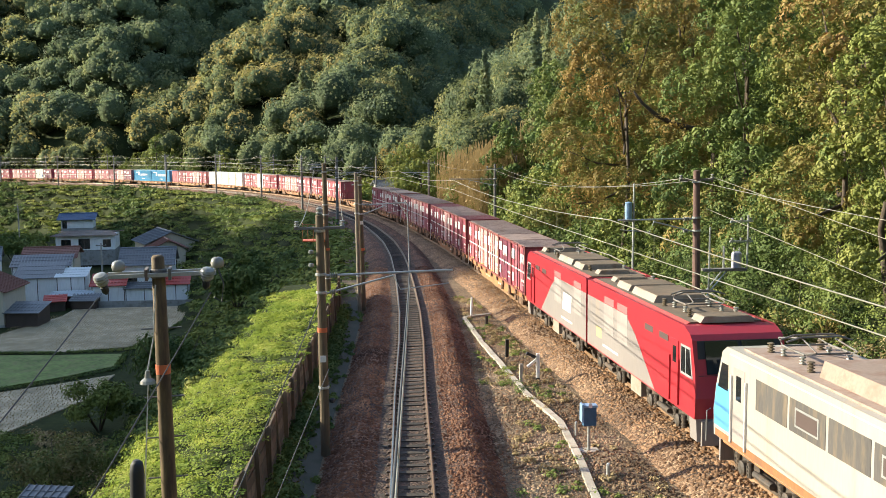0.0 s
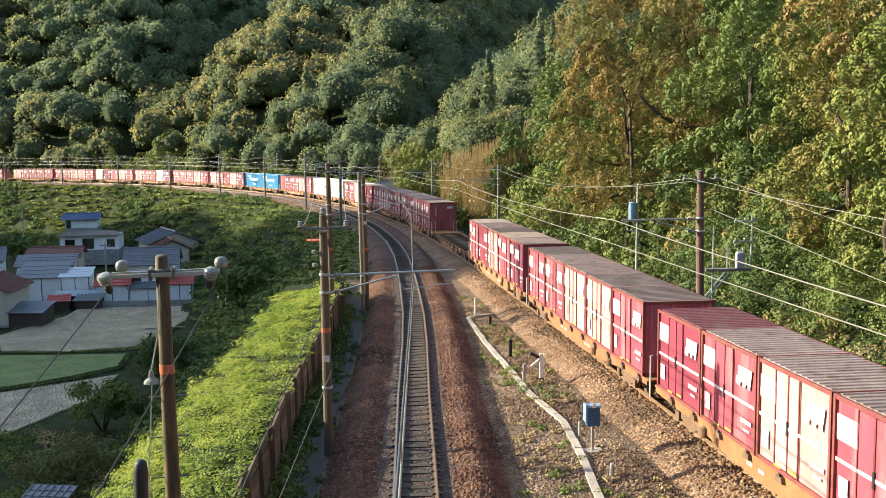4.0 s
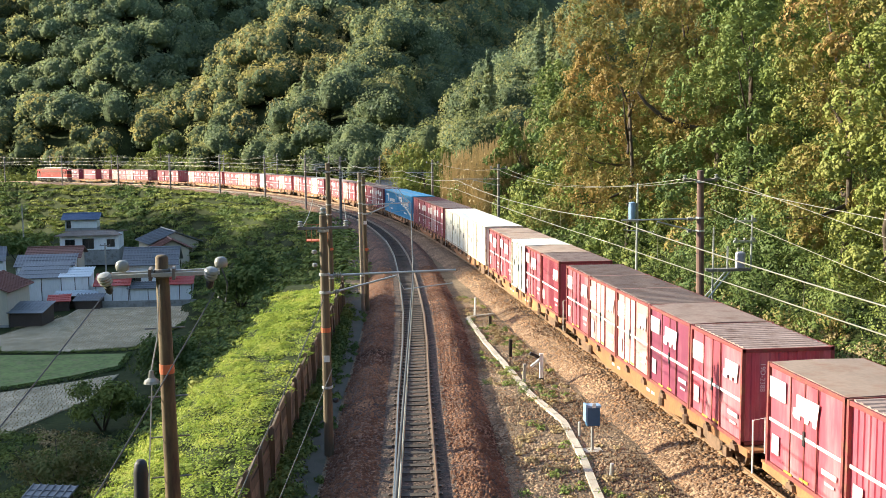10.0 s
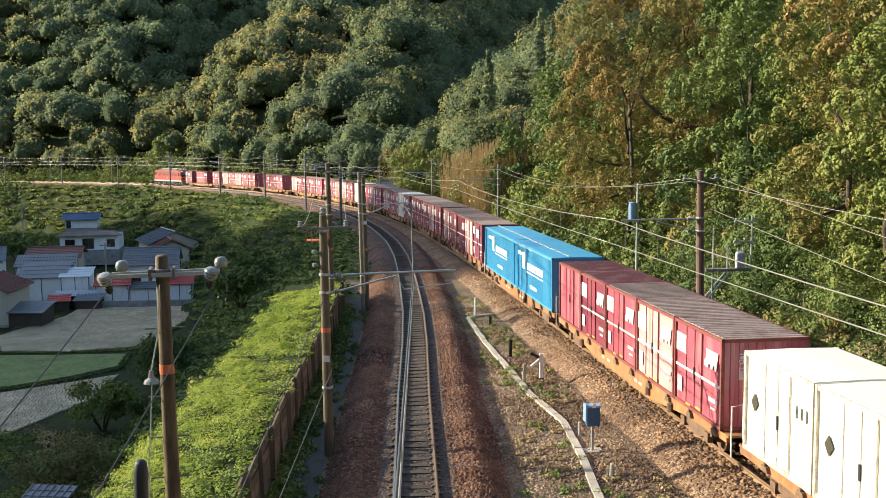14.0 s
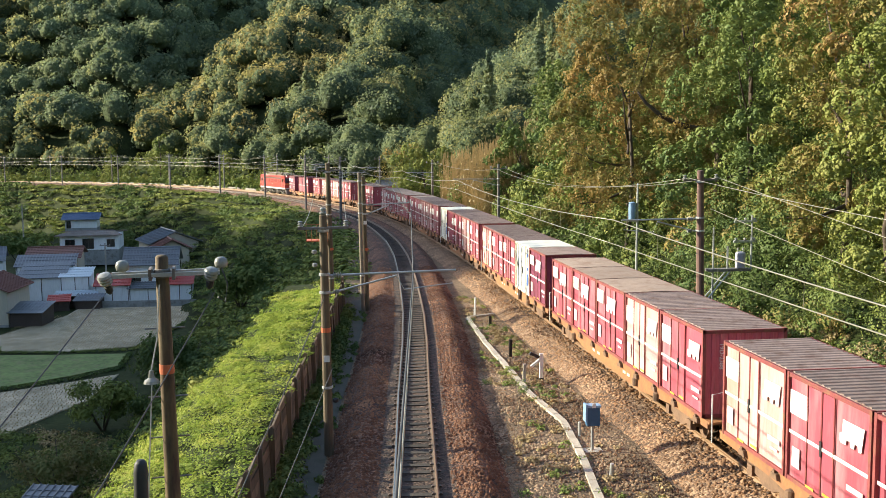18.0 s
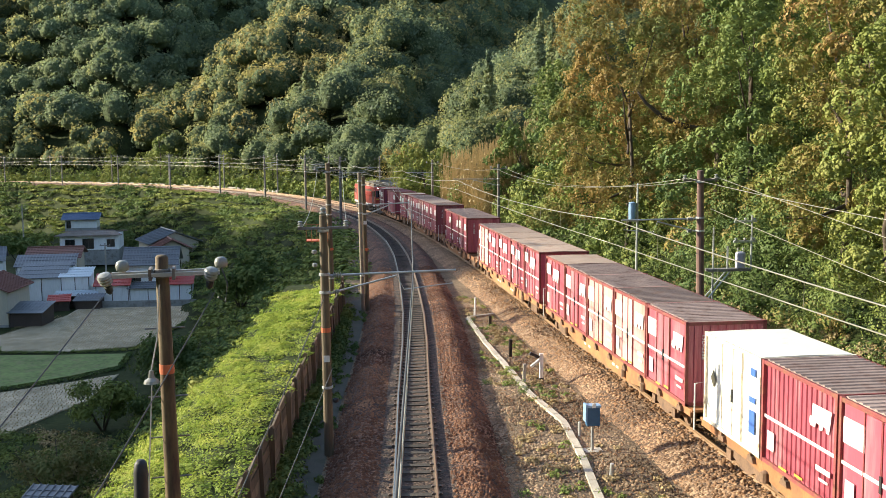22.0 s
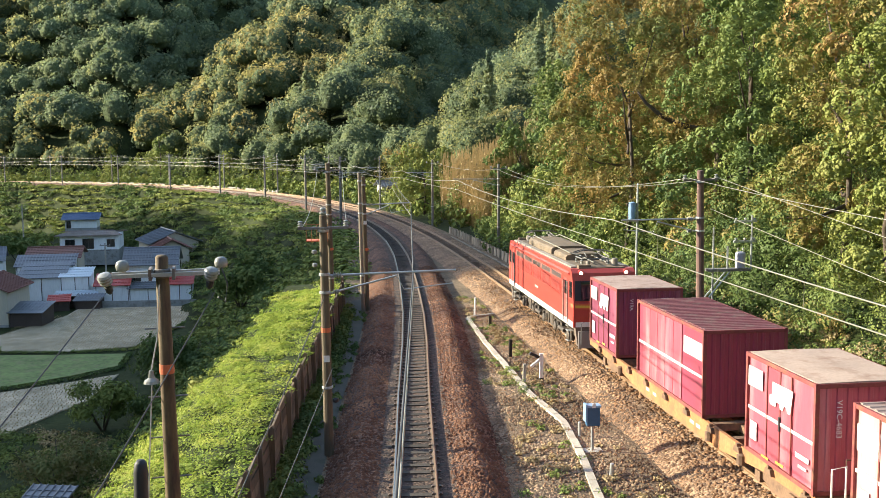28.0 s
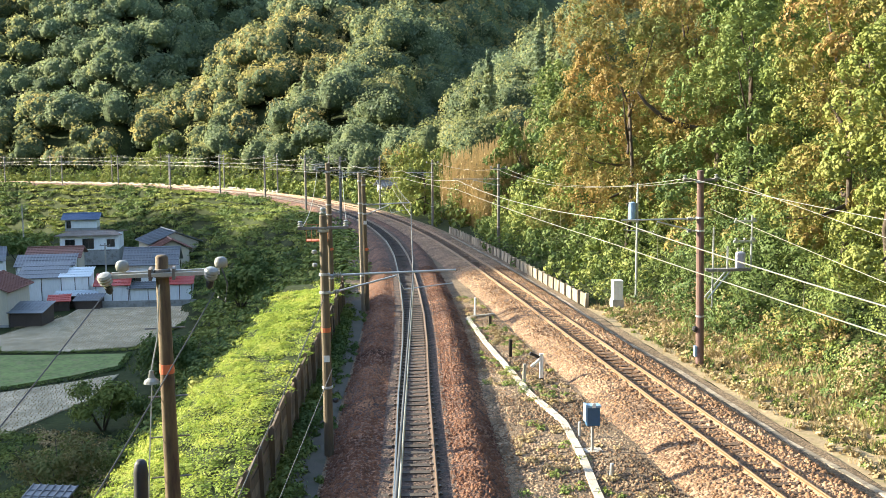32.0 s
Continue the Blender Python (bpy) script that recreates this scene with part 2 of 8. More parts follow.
def stony(name, dark, mid, pale, scale, bump=0.04):
    """Broken stone: each stone its own tone, in wide stained patches."""
    m = bpy.data.materials.new(name)
    m.use_nodes = True
    N, L = m.node_tree.nodes, m.node_tree.links
    bsdf = N["Principled BSDF"]
    bsdf.inputs["Roughness"].default_value = 0.92
    tc = N.new("ShaderNodeTexCoord")
    vo, no = N.new("ShaderNodeTexVoronoi"), N.new("ShaderNodeTexNoise")
    vo.inputs["Scale"].default_value, no.inputs["Scale"].default_value = scale, 0.5
    no.inputs["Detail"].default_value = 6.0
    for n in (vo, no):
        L.new(tc.outputs["Object"], n.inputs["Vector"])
    sep = N.new("ShaderNodeSeparateColor")
    L.new(vo.outputs["Color"], sep.inputs[0])
    a = N.new("ShaderNodeMath")
    a.operation = "MULTIPLY_ADD"
    L.new(no.outputs["Fac"], a.inputs[0])
    a.inputs[1].default_value = 1.3
    b = N.new("ShaderNodeMath")
    b.operation = "MULTIPLY_ADD"
    L.new(sep.outputs[0], b.inputs[0])
    b.inputs[1].default_value, b.inputs[2].default_value = 0.75, -0.55
    L.new(b.outputs[0], a.inputs[2])
    cr = N.new("ShaderNodeValToRGB")
    e = cr.color_ramp.elements
    e.new(0.5)
    for k, c in enumerate((dark, mid, pale)):
        e[k].position, e[k].color = k / 2, (*c, 1)
    L.new(a.outputs[0], cr.inputs["Fac"])
    L.new(cr.outputs[0], bsdf.inputs["Base Color"])
    bp = N.new("ShaderNodeBump")
    bp.inputs["Strength"].default_value, bp.inputs["Distance"].default_value = 1.0, bump
    L.new(vo.outputs["Distance"], bp.inputs["Height"])
    bp.invert = True
    L.new(bp.outputs[0], bsdf.inputs["Normal"])
    return m


GREEN_DARK = leaf_material("leaves_evergreen", [(0.055, 0.088, 0.032), (0.09, 0.138, 0.042), (0.14, 0.186, 0.05), (0.215, 0.235, 0.065)], 4.0)
GREEN_MID = leaf_material("leaves_green", [(0.082, 0.118, 0.034), (0.14, 0.186, 0.046), (0.21, 0.246, 0.06), (0.31, 0.305, 0.085)], 4.0)
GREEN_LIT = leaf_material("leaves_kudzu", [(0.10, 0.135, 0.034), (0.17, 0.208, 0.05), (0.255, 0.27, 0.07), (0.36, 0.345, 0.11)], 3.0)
KUDZU = leaf_material("kudzu_leaves", [(0.105, 0.165, 0.03), (0.205, 0.285, 0.048), (0.345, 0.39, 0.075), (0.52, 0.48, 0.15)], 1.6, 0.4, 0.4)
# hillside leaf tones are lightened and blued in place of distance haze
HILL_DARK = leaf_material("wood_evergreen", [(0.085, 0.122, 0.078), (0.137, 0.182, 0.102), (0.215, 0.25, 0.12), (0.33, 0.32, 0.14)], 7.0, 0.5, 0.16)
HILL_MID = leaf_material("wood_broadleaf", [(0.102, 0.13, 0.066), (0.174, 0.199, 0.083), (0.257, 0.257, 0.10), (0.363, 0.32, 0.122)], 7.0, 0.5, 0.16)
HILL_WARM = leaf_material("wood_yellowing", [(0.13, 0.146, 0.066), (0.235, 0.222, 0.084), (0.325, 0.28, 0.104), (0.40, 0.32, 0.13)], 7.0, 0.5, 0.16)


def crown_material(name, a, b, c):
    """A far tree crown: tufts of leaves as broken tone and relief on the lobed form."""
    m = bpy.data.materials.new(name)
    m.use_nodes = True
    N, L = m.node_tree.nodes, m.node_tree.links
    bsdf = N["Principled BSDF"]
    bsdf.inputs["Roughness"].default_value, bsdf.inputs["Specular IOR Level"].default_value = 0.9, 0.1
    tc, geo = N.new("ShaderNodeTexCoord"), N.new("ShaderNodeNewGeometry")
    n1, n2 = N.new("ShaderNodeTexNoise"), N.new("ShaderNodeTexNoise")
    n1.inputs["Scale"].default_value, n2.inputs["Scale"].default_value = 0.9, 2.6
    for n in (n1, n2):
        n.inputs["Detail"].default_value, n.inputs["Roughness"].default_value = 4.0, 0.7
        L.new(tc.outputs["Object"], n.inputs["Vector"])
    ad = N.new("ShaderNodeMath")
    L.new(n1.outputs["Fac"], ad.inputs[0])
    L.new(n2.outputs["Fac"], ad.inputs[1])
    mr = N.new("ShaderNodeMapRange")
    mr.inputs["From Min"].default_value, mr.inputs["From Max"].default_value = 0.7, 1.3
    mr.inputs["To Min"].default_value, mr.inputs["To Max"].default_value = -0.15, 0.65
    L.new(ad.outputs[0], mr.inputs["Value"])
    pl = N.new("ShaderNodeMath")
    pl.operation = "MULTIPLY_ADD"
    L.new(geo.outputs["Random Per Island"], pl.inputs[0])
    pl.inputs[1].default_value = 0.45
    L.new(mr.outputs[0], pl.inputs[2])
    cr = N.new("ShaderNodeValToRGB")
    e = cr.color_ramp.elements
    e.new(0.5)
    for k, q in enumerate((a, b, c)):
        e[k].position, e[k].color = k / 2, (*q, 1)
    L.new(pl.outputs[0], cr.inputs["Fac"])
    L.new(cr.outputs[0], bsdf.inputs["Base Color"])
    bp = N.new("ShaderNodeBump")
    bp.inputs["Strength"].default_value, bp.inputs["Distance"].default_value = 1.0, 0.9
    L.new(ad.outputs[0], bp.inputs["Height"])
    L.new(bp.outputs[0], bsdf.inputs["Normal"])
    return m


# crown fill: darker than the leaves for shaded gaps, blued for haze
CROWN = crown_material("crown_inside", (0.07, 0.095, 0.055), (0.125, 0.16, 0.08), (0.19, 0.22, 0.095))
RUSSET = leaf_material("leaves_russet", [(0.10, 0.14, 0.04), (0.185, 0.18, 0.052), (0.275, 0.19, 0.058), (0.38, 0.245, 0.085)], 4.0, 0.3)
AUTUMN = leaf_material("leaves_turning", [(0.097, 0.151, 0.036), (0.163, 0.202, 0.047), (0.266, 0.213, 0.065), (0.411, 0.224, 0.095)], 5.0)
STRAW = leaf_material("dry_grass", [(0.20, 0.15, 0.075), (0.32, 0.24, 0.12), (0.40, 0.30, 0.16), (0.24, 0.22, 0.08)], 4.0)
BARK = material("bark", (0.075, 0.055, 0.04), 0.9, vary=0.4, size=0.8, fine=12, bump=0.02)
SOIL = material("soil_and_scrub", (0.03, 0.04, 0.014), 0.95, vary=0.5, size=5, fine=2.2, stain=(0.055, 0.065, 0.022), bump=0.08, spec=0.1)
BALLAST_R = stony("tan_ballast", (0.055, 0.033, 0.02), (0.20, 0.115, 0.063), (0.39, 0.26, 0.16), 13)
BALLAST_L = stony("rusty_ballast", (0.022, 0.011, 0.008), (0.095, 0.041, 0.023), (0.23, 0.115, 0.065), 13)
GRAVEL = stony("weedy_gravel", (0.055, 0.038, 0.022), (0.145, 0.096, 0.054), (0.28, 0.20, 0.125), 17, 0.02)
# inner rails take this darker steel, their shading put into the colour
RAIL_DARK = material("dark_rail_steel", (0.085, 0.055, 0.038), 0.5, 0.3, vary=0.3, size=2, fine=30)
POLISHED = material("polished_rail_head", (0.42, 0.38, 0.33), 0.33, 1.0, vary=0.1, size=3, fine=8)
RAIL = material("rail_steel", (0.24, 0.145, 0.08), 0.55, 0.35, vary=0.25, size=2, fine=30)
SLEEPER = material("sleeper_timber", (0.038, 0.03, 0.024), 0.9, vary=0.4, size=1, fine=14, obj=0.4, bump=0.01)
CONCRETE = material("weathered_concrete", (0.40, 0.37, 0.32), 0.85, vary=0.25, size=1.5, fine=18, stain=(0.2, 0.17, 0.13), stain_at=(0.5, 0.8), bump=0.006)
SLEEPER_DUSTY = material("dusty_sleeper", (0.09, 0.055, 0.033), 0.92, vary=0.4, size=1, fine=14, obj=0.35, bump=0.01)
POLE_BROWN = material("brown_pole", (0.12, 0.09, 0.055), 0.85, vary=0.35, size=0.7, fine=15, stain=(0.08, 0.055, 0.04), streak=True, bump=0.006)
POLE_SLIM = material("grey_brown_pole", (0.21, 0.17, 0.125), 0.8, vary=0.35, size=0.7, fine=15, stain=(0.11, 0.08, 0.06), streak=True)
POLE_NEAR = material("creosoted_pole", (0.13, 0.088, 0.042), 0.8, vary=0.45, size=0.5, fine=20, stain=(0.055, 0.03, 0.02), stain_at=(0.48, 0.62), streak=True, bump=0.008)
POLE_RED = material("reddish_pole", (0.15, 0.085, 0.07), 0.8, vary=0.35, size=0.7, fine=15, stain=(0.08, 0.05, 0.045), streak=True)
POLE_GREY = material("grey_mast_steel", (0.17, 0.16, 0.15), 0.7, 0.1, vary=0.3, size=1.5, fine=16, stain=(0.13, 0.07, 0.04), streak=True)
GALV = material("galvanised_steel", (0.42, 0.43, 0.43), 0.5, 0.6, vary=0.2, size=1.0, fine=25)
WIRE = material("copper_wire", (0.31, 0.29, 0.23), 0.45, 0.5, vary=0.1)
CABLE = material("dark_cable", (0.05, 0.05, 0.05), 0.6, vary=0.15)
PORCELAIN = material("insulator_porcelain", (0.25, 0.25, 0.225), 0.25, vary=0.3, size=0.12, fine=9)
BLACK = material("black_rubber", (0.02, 0.02, 0.022), 0.6, vary=0.2)
ORANGE = material("orange_band", (0.55, 0.13, 0.05), 0.6, vary=0.15)
WHITE = material("white_paint", (0.75, 0.74, 0.71), 0.55, vary=0.08, size=1.2, fine=10)

# ---- ground: one sheet to the horizon
gx = np.concatenate([[-4000, -2500, -1500, -900, -600, -420], np.arange(-320, -110, 10), np.arange(-110, 60, 2.0), np.arange(60, 200, 6), [220, 260, 330, 450, 700, 1200, 2500, 4000]])
gy = np.concatenate([[-4000, -2000, -1000, -500, -300, -200, -120, -80], np.arange(-50, 0, 6), np.arange(0, 330, 2.0), np.arange(330, 520, 6), [560, 640, 800, 1200, 2500, 4000]])
GX, GY = np.meshgrid(gx, gy)
GZ = height(GX, GY)
gi = np.arange(len(gx) * len(gy)).reshape(len(gy), len(gx))
gf = np.stack([gi[:-1, :-1], gi[:-1, 1:], gi[1:, 1:], gi[1:, :-1]], -1).reshape(-1, 4)
solo("ground", quad_mesh("ground", np.stack([GX, GY, GZ], -1).reshape(-1, 3), gf), SOIL, "brown soil and scrubby grass over banks, valley and hillside", kind="structure", smooth=True)


def sweep(name, s0, s1, step, sections, lat_of=None):
    """A strip along the line: sections are (lateral, height) offsets from a track's centre at the rail heads."""
    ss = np.arange(s0, s1 + step * 0.5, step)
    v = np.array([on_line(s, (lat_of(s) if lat_of else 0.0) + a, b) for s in ss for a, b in sections])
    n = len(sections)
    idx = np.arange(len(ss) * n).reshape(len(ss), n)
    f = np.stack([idx[:-1, :-1], idx[1:, :-1], idx[1:, 1:], idx[:-1, 1:]], -1).reshape(-1, 4)[:, ::-1]
    return quad_mesh(name, v, f)


BED = [(-2.75, -0.72), (-2.3, -0.52), (-1.7, -0.19), (-1.2, -0.13), (-0.78, -0.14), (0.0, -0.19), (0.78, -0.14), (1.2, -0.13), (1.7, -0.19), (2.2, -0.5), (2.7, -0.72)]
BED_IN = [(-2.95, -0.72), (-2.5, -0.46), (-1.95, -0.08), (-1.6, -0.02), (-1.25, -0.13), (-0.78, -0.16), (0.0, -0.20), (0.78, -0.16), (1.25, -0.13), (1.6, -0.02), (1.95, -0.08), (2.5, -0.46), (2.95, -0.72)]
solo("ballast_bed", sweep("ballast_bed", -60, 420, 2.0, BED), BALLAST_R, "tan crushed stone ballast under the outer track", kind="structure", smooth=True)
solo("ballast_bed", sweep("ballast_bed", -60, 420, 2.0, BED_IN, left_lat), BALLAST_L, "rust-brown crushed stone ballast under the inner track", kind="structure", smooth=True)


# dark tone covers oil and the rails' shadow, painted into the stone
OILY_SHADED = stony("oily_shaded_ballast", (0.02, 0.012, 0.009), (0.072, 0.042, 0.029), (0.165, 0.102, 0.07), 13)
solo("ballast_bed", sweep("ballast_bed", -60, 420, 2.0, [(-1.0, -0.135), (-0.78, -0.15), (0.0, -0.185), (0.78, -0.15), (1.12, -0.13)], left_lat), OILY_SHADED, "dark oily stone with painted rail shade, between the rails of the inner track", kind="structure", smooth=True)


def between():
    ss = np.arange(-60, 421, 2.0)
    v, n = [], 9
    for s in ss:
        a, b = left_lat(s) - 4.3, 3.15
        for k in range(n):
            lat = a + (b - a) * k / (n - 1)
            v.append(on_line(s, lat, -0.535 + 0.02 * math.sin(s * 0.9 + k)))
    idx = np.arange(len(v)).reshape(len(ss), n)
    f = np.stack([idx[:-1, :-1], idx[1:, :-1], idx[1:, 1:], idx[:-1, 1:]], -1).reshape(-1, 4)[:, ::-1]
    return quad_mesh("formation", v, f)


solo("formation", between(), GRAVEL, "weedy gravel and dirt between the two tracks", kind="structure", smooth=True)


RAIL_OUT = [(-0.065, -0.155), (-0.065, -0.145), (-0.012, -0.12), (-0.01, -0.045), (-0.033, -0.035), (-0.033, 0.0), (0.033, 0.0), (0.033, -0.035), (0.01, -0.045), (0.012, -0.12), (0.065, -0.145), (0.065, -0.155)]


def track(label, lat_of):
    t = thing("railway_track", label, "railway track", "tracks")
    for side in (-0.5665, 0.5665):
        part("rail", sweep("rail", -60, 400, 1.0, [(side + a, b) for a, b in RAIL_OUT], lat_of), RAIL_DARK if lat_of else RAIL, t)
        part("running_surface", sweep("running_surface", -60, 400, 1.0, [(side - 0.024, 0.001), (side - 0.02, 0.004), (side + 0.02, 0.004), (side + 0.024, 0.001)], lat_of), POLISHED if lat_of and side < 0 else RAIL, t, "worn bright rail head")
    wood = SLEEPER if lat_of else SLEEPER_DUSTY
    bm = bmesh.new()
    box(bm, -1.05, 1.05, -0.11, 0.11, -0.30, -0.15)
    one = finish(bm, "sleeper", 0.012)
    bm = bmesh.new()
    prism(bm, [(-0.15, -0.151), (0.15, -0.151), (0.15, -0.135), (0.12, -0.105), (0.07, -0.105), (0.07, -0.135), (-0.07, -0.135), (-0.07, -0.105), (-0.12, -0.105), (-0.15, -0.135)], -0.06, 0.06)
    plate = finish(bm, "tie_plate")
    rest = []
    k = 0
    for s in np.arange(12, 330, 0.62):
        lat = lat_of(s) if lat_of else 0.0
        turn = heading(s) + (math.degrees(math.atan((lat_of(s - 1) - lat_of(s + 1)) / 2)) if lat_of else 0)
        m = Matrix.Translation(on_line(s, lat, random.uniform(-0.01, 0.01))) @ pose(0, 0, 0, 0, 0, turn + random.uniform(-0.6, 0.6))
        if s < 85:
            part("sleeper", one, wood, t, at=m)
            if s < 55:
                for side in (-0.5665, 0.5665):
                    part("tie_plate", plate, RAIL_DARK, t, at=m @ pose(side, 0, 0))
        else:
            rest.append(m)
    bv, bf = np.array([v.co for v in one.vertices]), [tuple(p.vertices) for p in one.polygons if len(p.vertices) == 4]
    vs, fs = [], []
    for m in rest:
        o = len(vs) * len(bv)
        vs.append([m @ Vector(p) for p in bv])
        fs += [[i + o for i in q] for q in bf]
    ob = part("distant_sleepers", quad_mesh("distant_sleepers", np.array(vs).reshape(-1, 3), fs), wood, t)
    ob["kind"] = "stuff"
    return t


track("running line of brown rails on timber sleepers, outer side", None)
track("running line of brown rails on timber sleepers, inner side", left_lat)


# ---- loose stones on the ballast shoulders
def stones(name, label, mat, count, s_range, lat_fn, z_fn, size):
    rng = np.random.default_rng(5)
    u = rng.random(count)
    s = s_range[0] + (s_range[1] - s_range[0]) * u ** 1.6
    lat, dz = lat_fn(s, rng), None
    t = np.interp(s, PS, PT)
    c = np.stack([np.interp(s, PS, PXs) + np.cos(t) * lat[0], np.interp(s, PS, PYs) + np.sin(t) * lat[0], -GRADE * s + z_fn(lat[1])], -1)
    base = np.array([(1, 0, 0), (0, 1, 0), (-1, 0, 0), (0, -1, 0), (0, 0, 0.8), (0, 0, -0.8)], float)
    jit = 1 + 0.45 * (rng.random((count, 6, 1)) - 0.5) * 2
    sc = size * (0.6 + 0.9 * rng.random((count, 1, 1)))
    a = rng.random(count) * 6.28
    ca, sa_ = np.cos(a)[:, None], np.sin(a)[:, None]
    p = base[None] * jit * sc
    q = np.stack([p[..., 0] * ca - p[..., 1] * sa_, p[..., 0] * sa_ + p[..., 1] * ca, p[..., 2]], -1) + c[:, None]
    f = np.array([(0, 1, 4), (1, 2, 4), (2, 3, 4), (3, 0, 4), (0, 5, 1), (2, 5, 3)])
    faces = (f[None] + 6 * np.arange(count)[:, None, None]).reshape(-1, 3)
    solo(name, quad_mesh(name, q.reshape(-1, 3), faces), mat, label, "ballast", kind="stuff")


def stone_material(name, a, b, c):
    m = leaf_material(name, [a, b, c], 2.5, 0.0)
    return m


BEDX, BEDZ = np.array([p[0] for p in BED]), np.array([p[1] for p in BED])


def shoulder(centre, lo, hi):
    def f(s, rng):
        off = lo + (hi - lo) * rng.random(len(s))
        return (centre(s) if centre else 0.0) + off, off
    return f


def bed_z(off):
    return np.interp(np.abs(off), BEDX[5:], BEDZ[5:])


def both_shoulders(s, rng):
    off = (1.0 + 1.9 * rng.random(len(s))) * np.where(rng.random(len(s)) < 0.5, -1, 1)
    return left_lat(s) + off, off


def bed_in_z(off):
    return np.interp(off, [p[0] for p in BED_IN], [p[1] for p in BED_IN])


STONE_R = stone_material("tan_stones", (0.08, 0.044, 0.025), (0.275, 0.155, 0.083), (0.53, 0.35, 0.22))
STONE_L = stone_material("rusty_stones", (0.035, 0.017, 0.011), (0.14, 0.062, 0.034), (0.34, 0.185, 0.11))
stones("ballast_stones", "tan broken stones on the outer track bed", STONE_R, 17000, (18, 75), shoulder(None, -2.9, 2.7), bed_z, 0.062)
stones("ballast_stones", "rust-brown broken stones on the inner track bed", STONE_L, 17000, (18, 75), both_shoulders, bed_in_z, 0.05)

STONE_M = stone_material("dirt_stones", (0.06, 0.04, 0.026), (0.19, 0.13, 0.08), (0.42, 0.31, 0.21))


def mid_lat(s, rng):
    a, b = left_lat(s) + 2.4, np.full(len(s), -2.5)
    u = a + (b - a) * rng.random(len(s))
    return u, u


stones("ballast_stones", "loose tan stones strewn over the dirt between the tracks", STONE_M, 9000, (18, 62), mid_lat, lambda q: np.full(len(q), -0.525), 0.05)


# ---- retaining wall of concrete panels between posts on the outer side
WALL_SLAB = material("stained_slab", (0.30, 0.25, 0.185), 0.9, vary=0.35, size=0.8, fine=12, stain=(0.13, 0.105, 0.075), stain_at=(0.45, 0.65), obj=0.3, streak=True, bump=0.006)


def rwall():
    t = thing("retaining_wall", "low retaining wall of stained concrete slabs between posts", "retaining wall")
    bm = bmesh.new()
    box(bm, -0.04, 0.04, 0.09, 1.41, 0, 0.74)
    slab = finish(bm, "panel", 0.01)
    bm = bmesh.new()
    box(bm, -0.11, 0.09, -0.08, 0.08, -0.2, 0.84)
    post = finish(bm, "post", 0.015)
    for k, s in enumerate(np.arange(57.5, 108, 1.5)):
        lat = 3.15 + 0.25 * math.exp(-(s - 57) / 5)
        m = Matrix.Translation(on_line(s, lat, -0.6)) @ pose(0, 0, 0, 0, random.uniform(-2, 4), heading(s))
        part("panel", slab, WALL_SLAB, t, at=m)
        part("post", post, SLEEPER if k % 3 else WALL_SLAB, t, at=m)


rwall()


def channel(name, label, rows, width, mat, lift=-0.47, piece=1.0):
    """A line of concrete cable-channel lids along a broken line of (s, lat)."""
    t = thing(name, label, "cable channel")
    bm = bmesh.new()
    box(bm, -width / 2, width / 2, 0.012, piece - 0.012, -0.1, 0.035)
    lid = finish(bm, "lid", 0.012)
    pts = [on_line(s, lat, lift) for s, lat in rows]
    for a, b in zip(pts, pts[1:]):
        d = b - a
        n = max(1, round(d.length / piece))
        for k in range(n):
            p = a + d * (k / n)
            part("lid", lid, mat, t, at=Matrix.Translation(p + Vector((random.uniform(-.015, .015), 0, random.uniform(-.01, .01)))) @ pose(0, 0, 0, math.degrees(math.asin(d.z / d.length)), 0, math.degrees(math.atan2(-d.x, d.y)) + random.uniform(-1, 1)))
    return t


PALE = material("sunlit_concrete", (0.44, 0.39, 0.32), 0.85, vary=0.2, size=1, fine=15, stain=(0.3, 0.25, 0.19), obj=0.12, bump=0.005)
channel("cable_channel", "pale concrete cable channel winding over the gravel between the tracks", [(15, -5.6), (25, -4.94), (29, -4.4), (33, -4.0), (37, -4.3), (41.4, -4.3), (47, -4.33), (54.4, -4.15)], 0.23, PALE)
channel("cable_channel", "pale concrete channel crossing to the outer track", [(54.6, -4.1), (55.4, -2.6)], 0.2, PALE)
channel("cable_channel", "weathered concrete cable channel beside the outer track", [(14, 2.9), (25, 2.82), (30, 2.5), (40, 2.66), (47, 2.3), (59.5, 2.55), (83, 2.55), (104, 2.6)], 0.2, WALL_SLAB, -0.53)


# ---- timber fence along the bank
FENCE = material("old_fence_timber", (0.16, 0.112, 0.072), 0.9, vary=0.4, size=0.6, fine=14, stain=(0.06, 0.05, 0.04), obj=0.35, streak=True, bump=0.008)
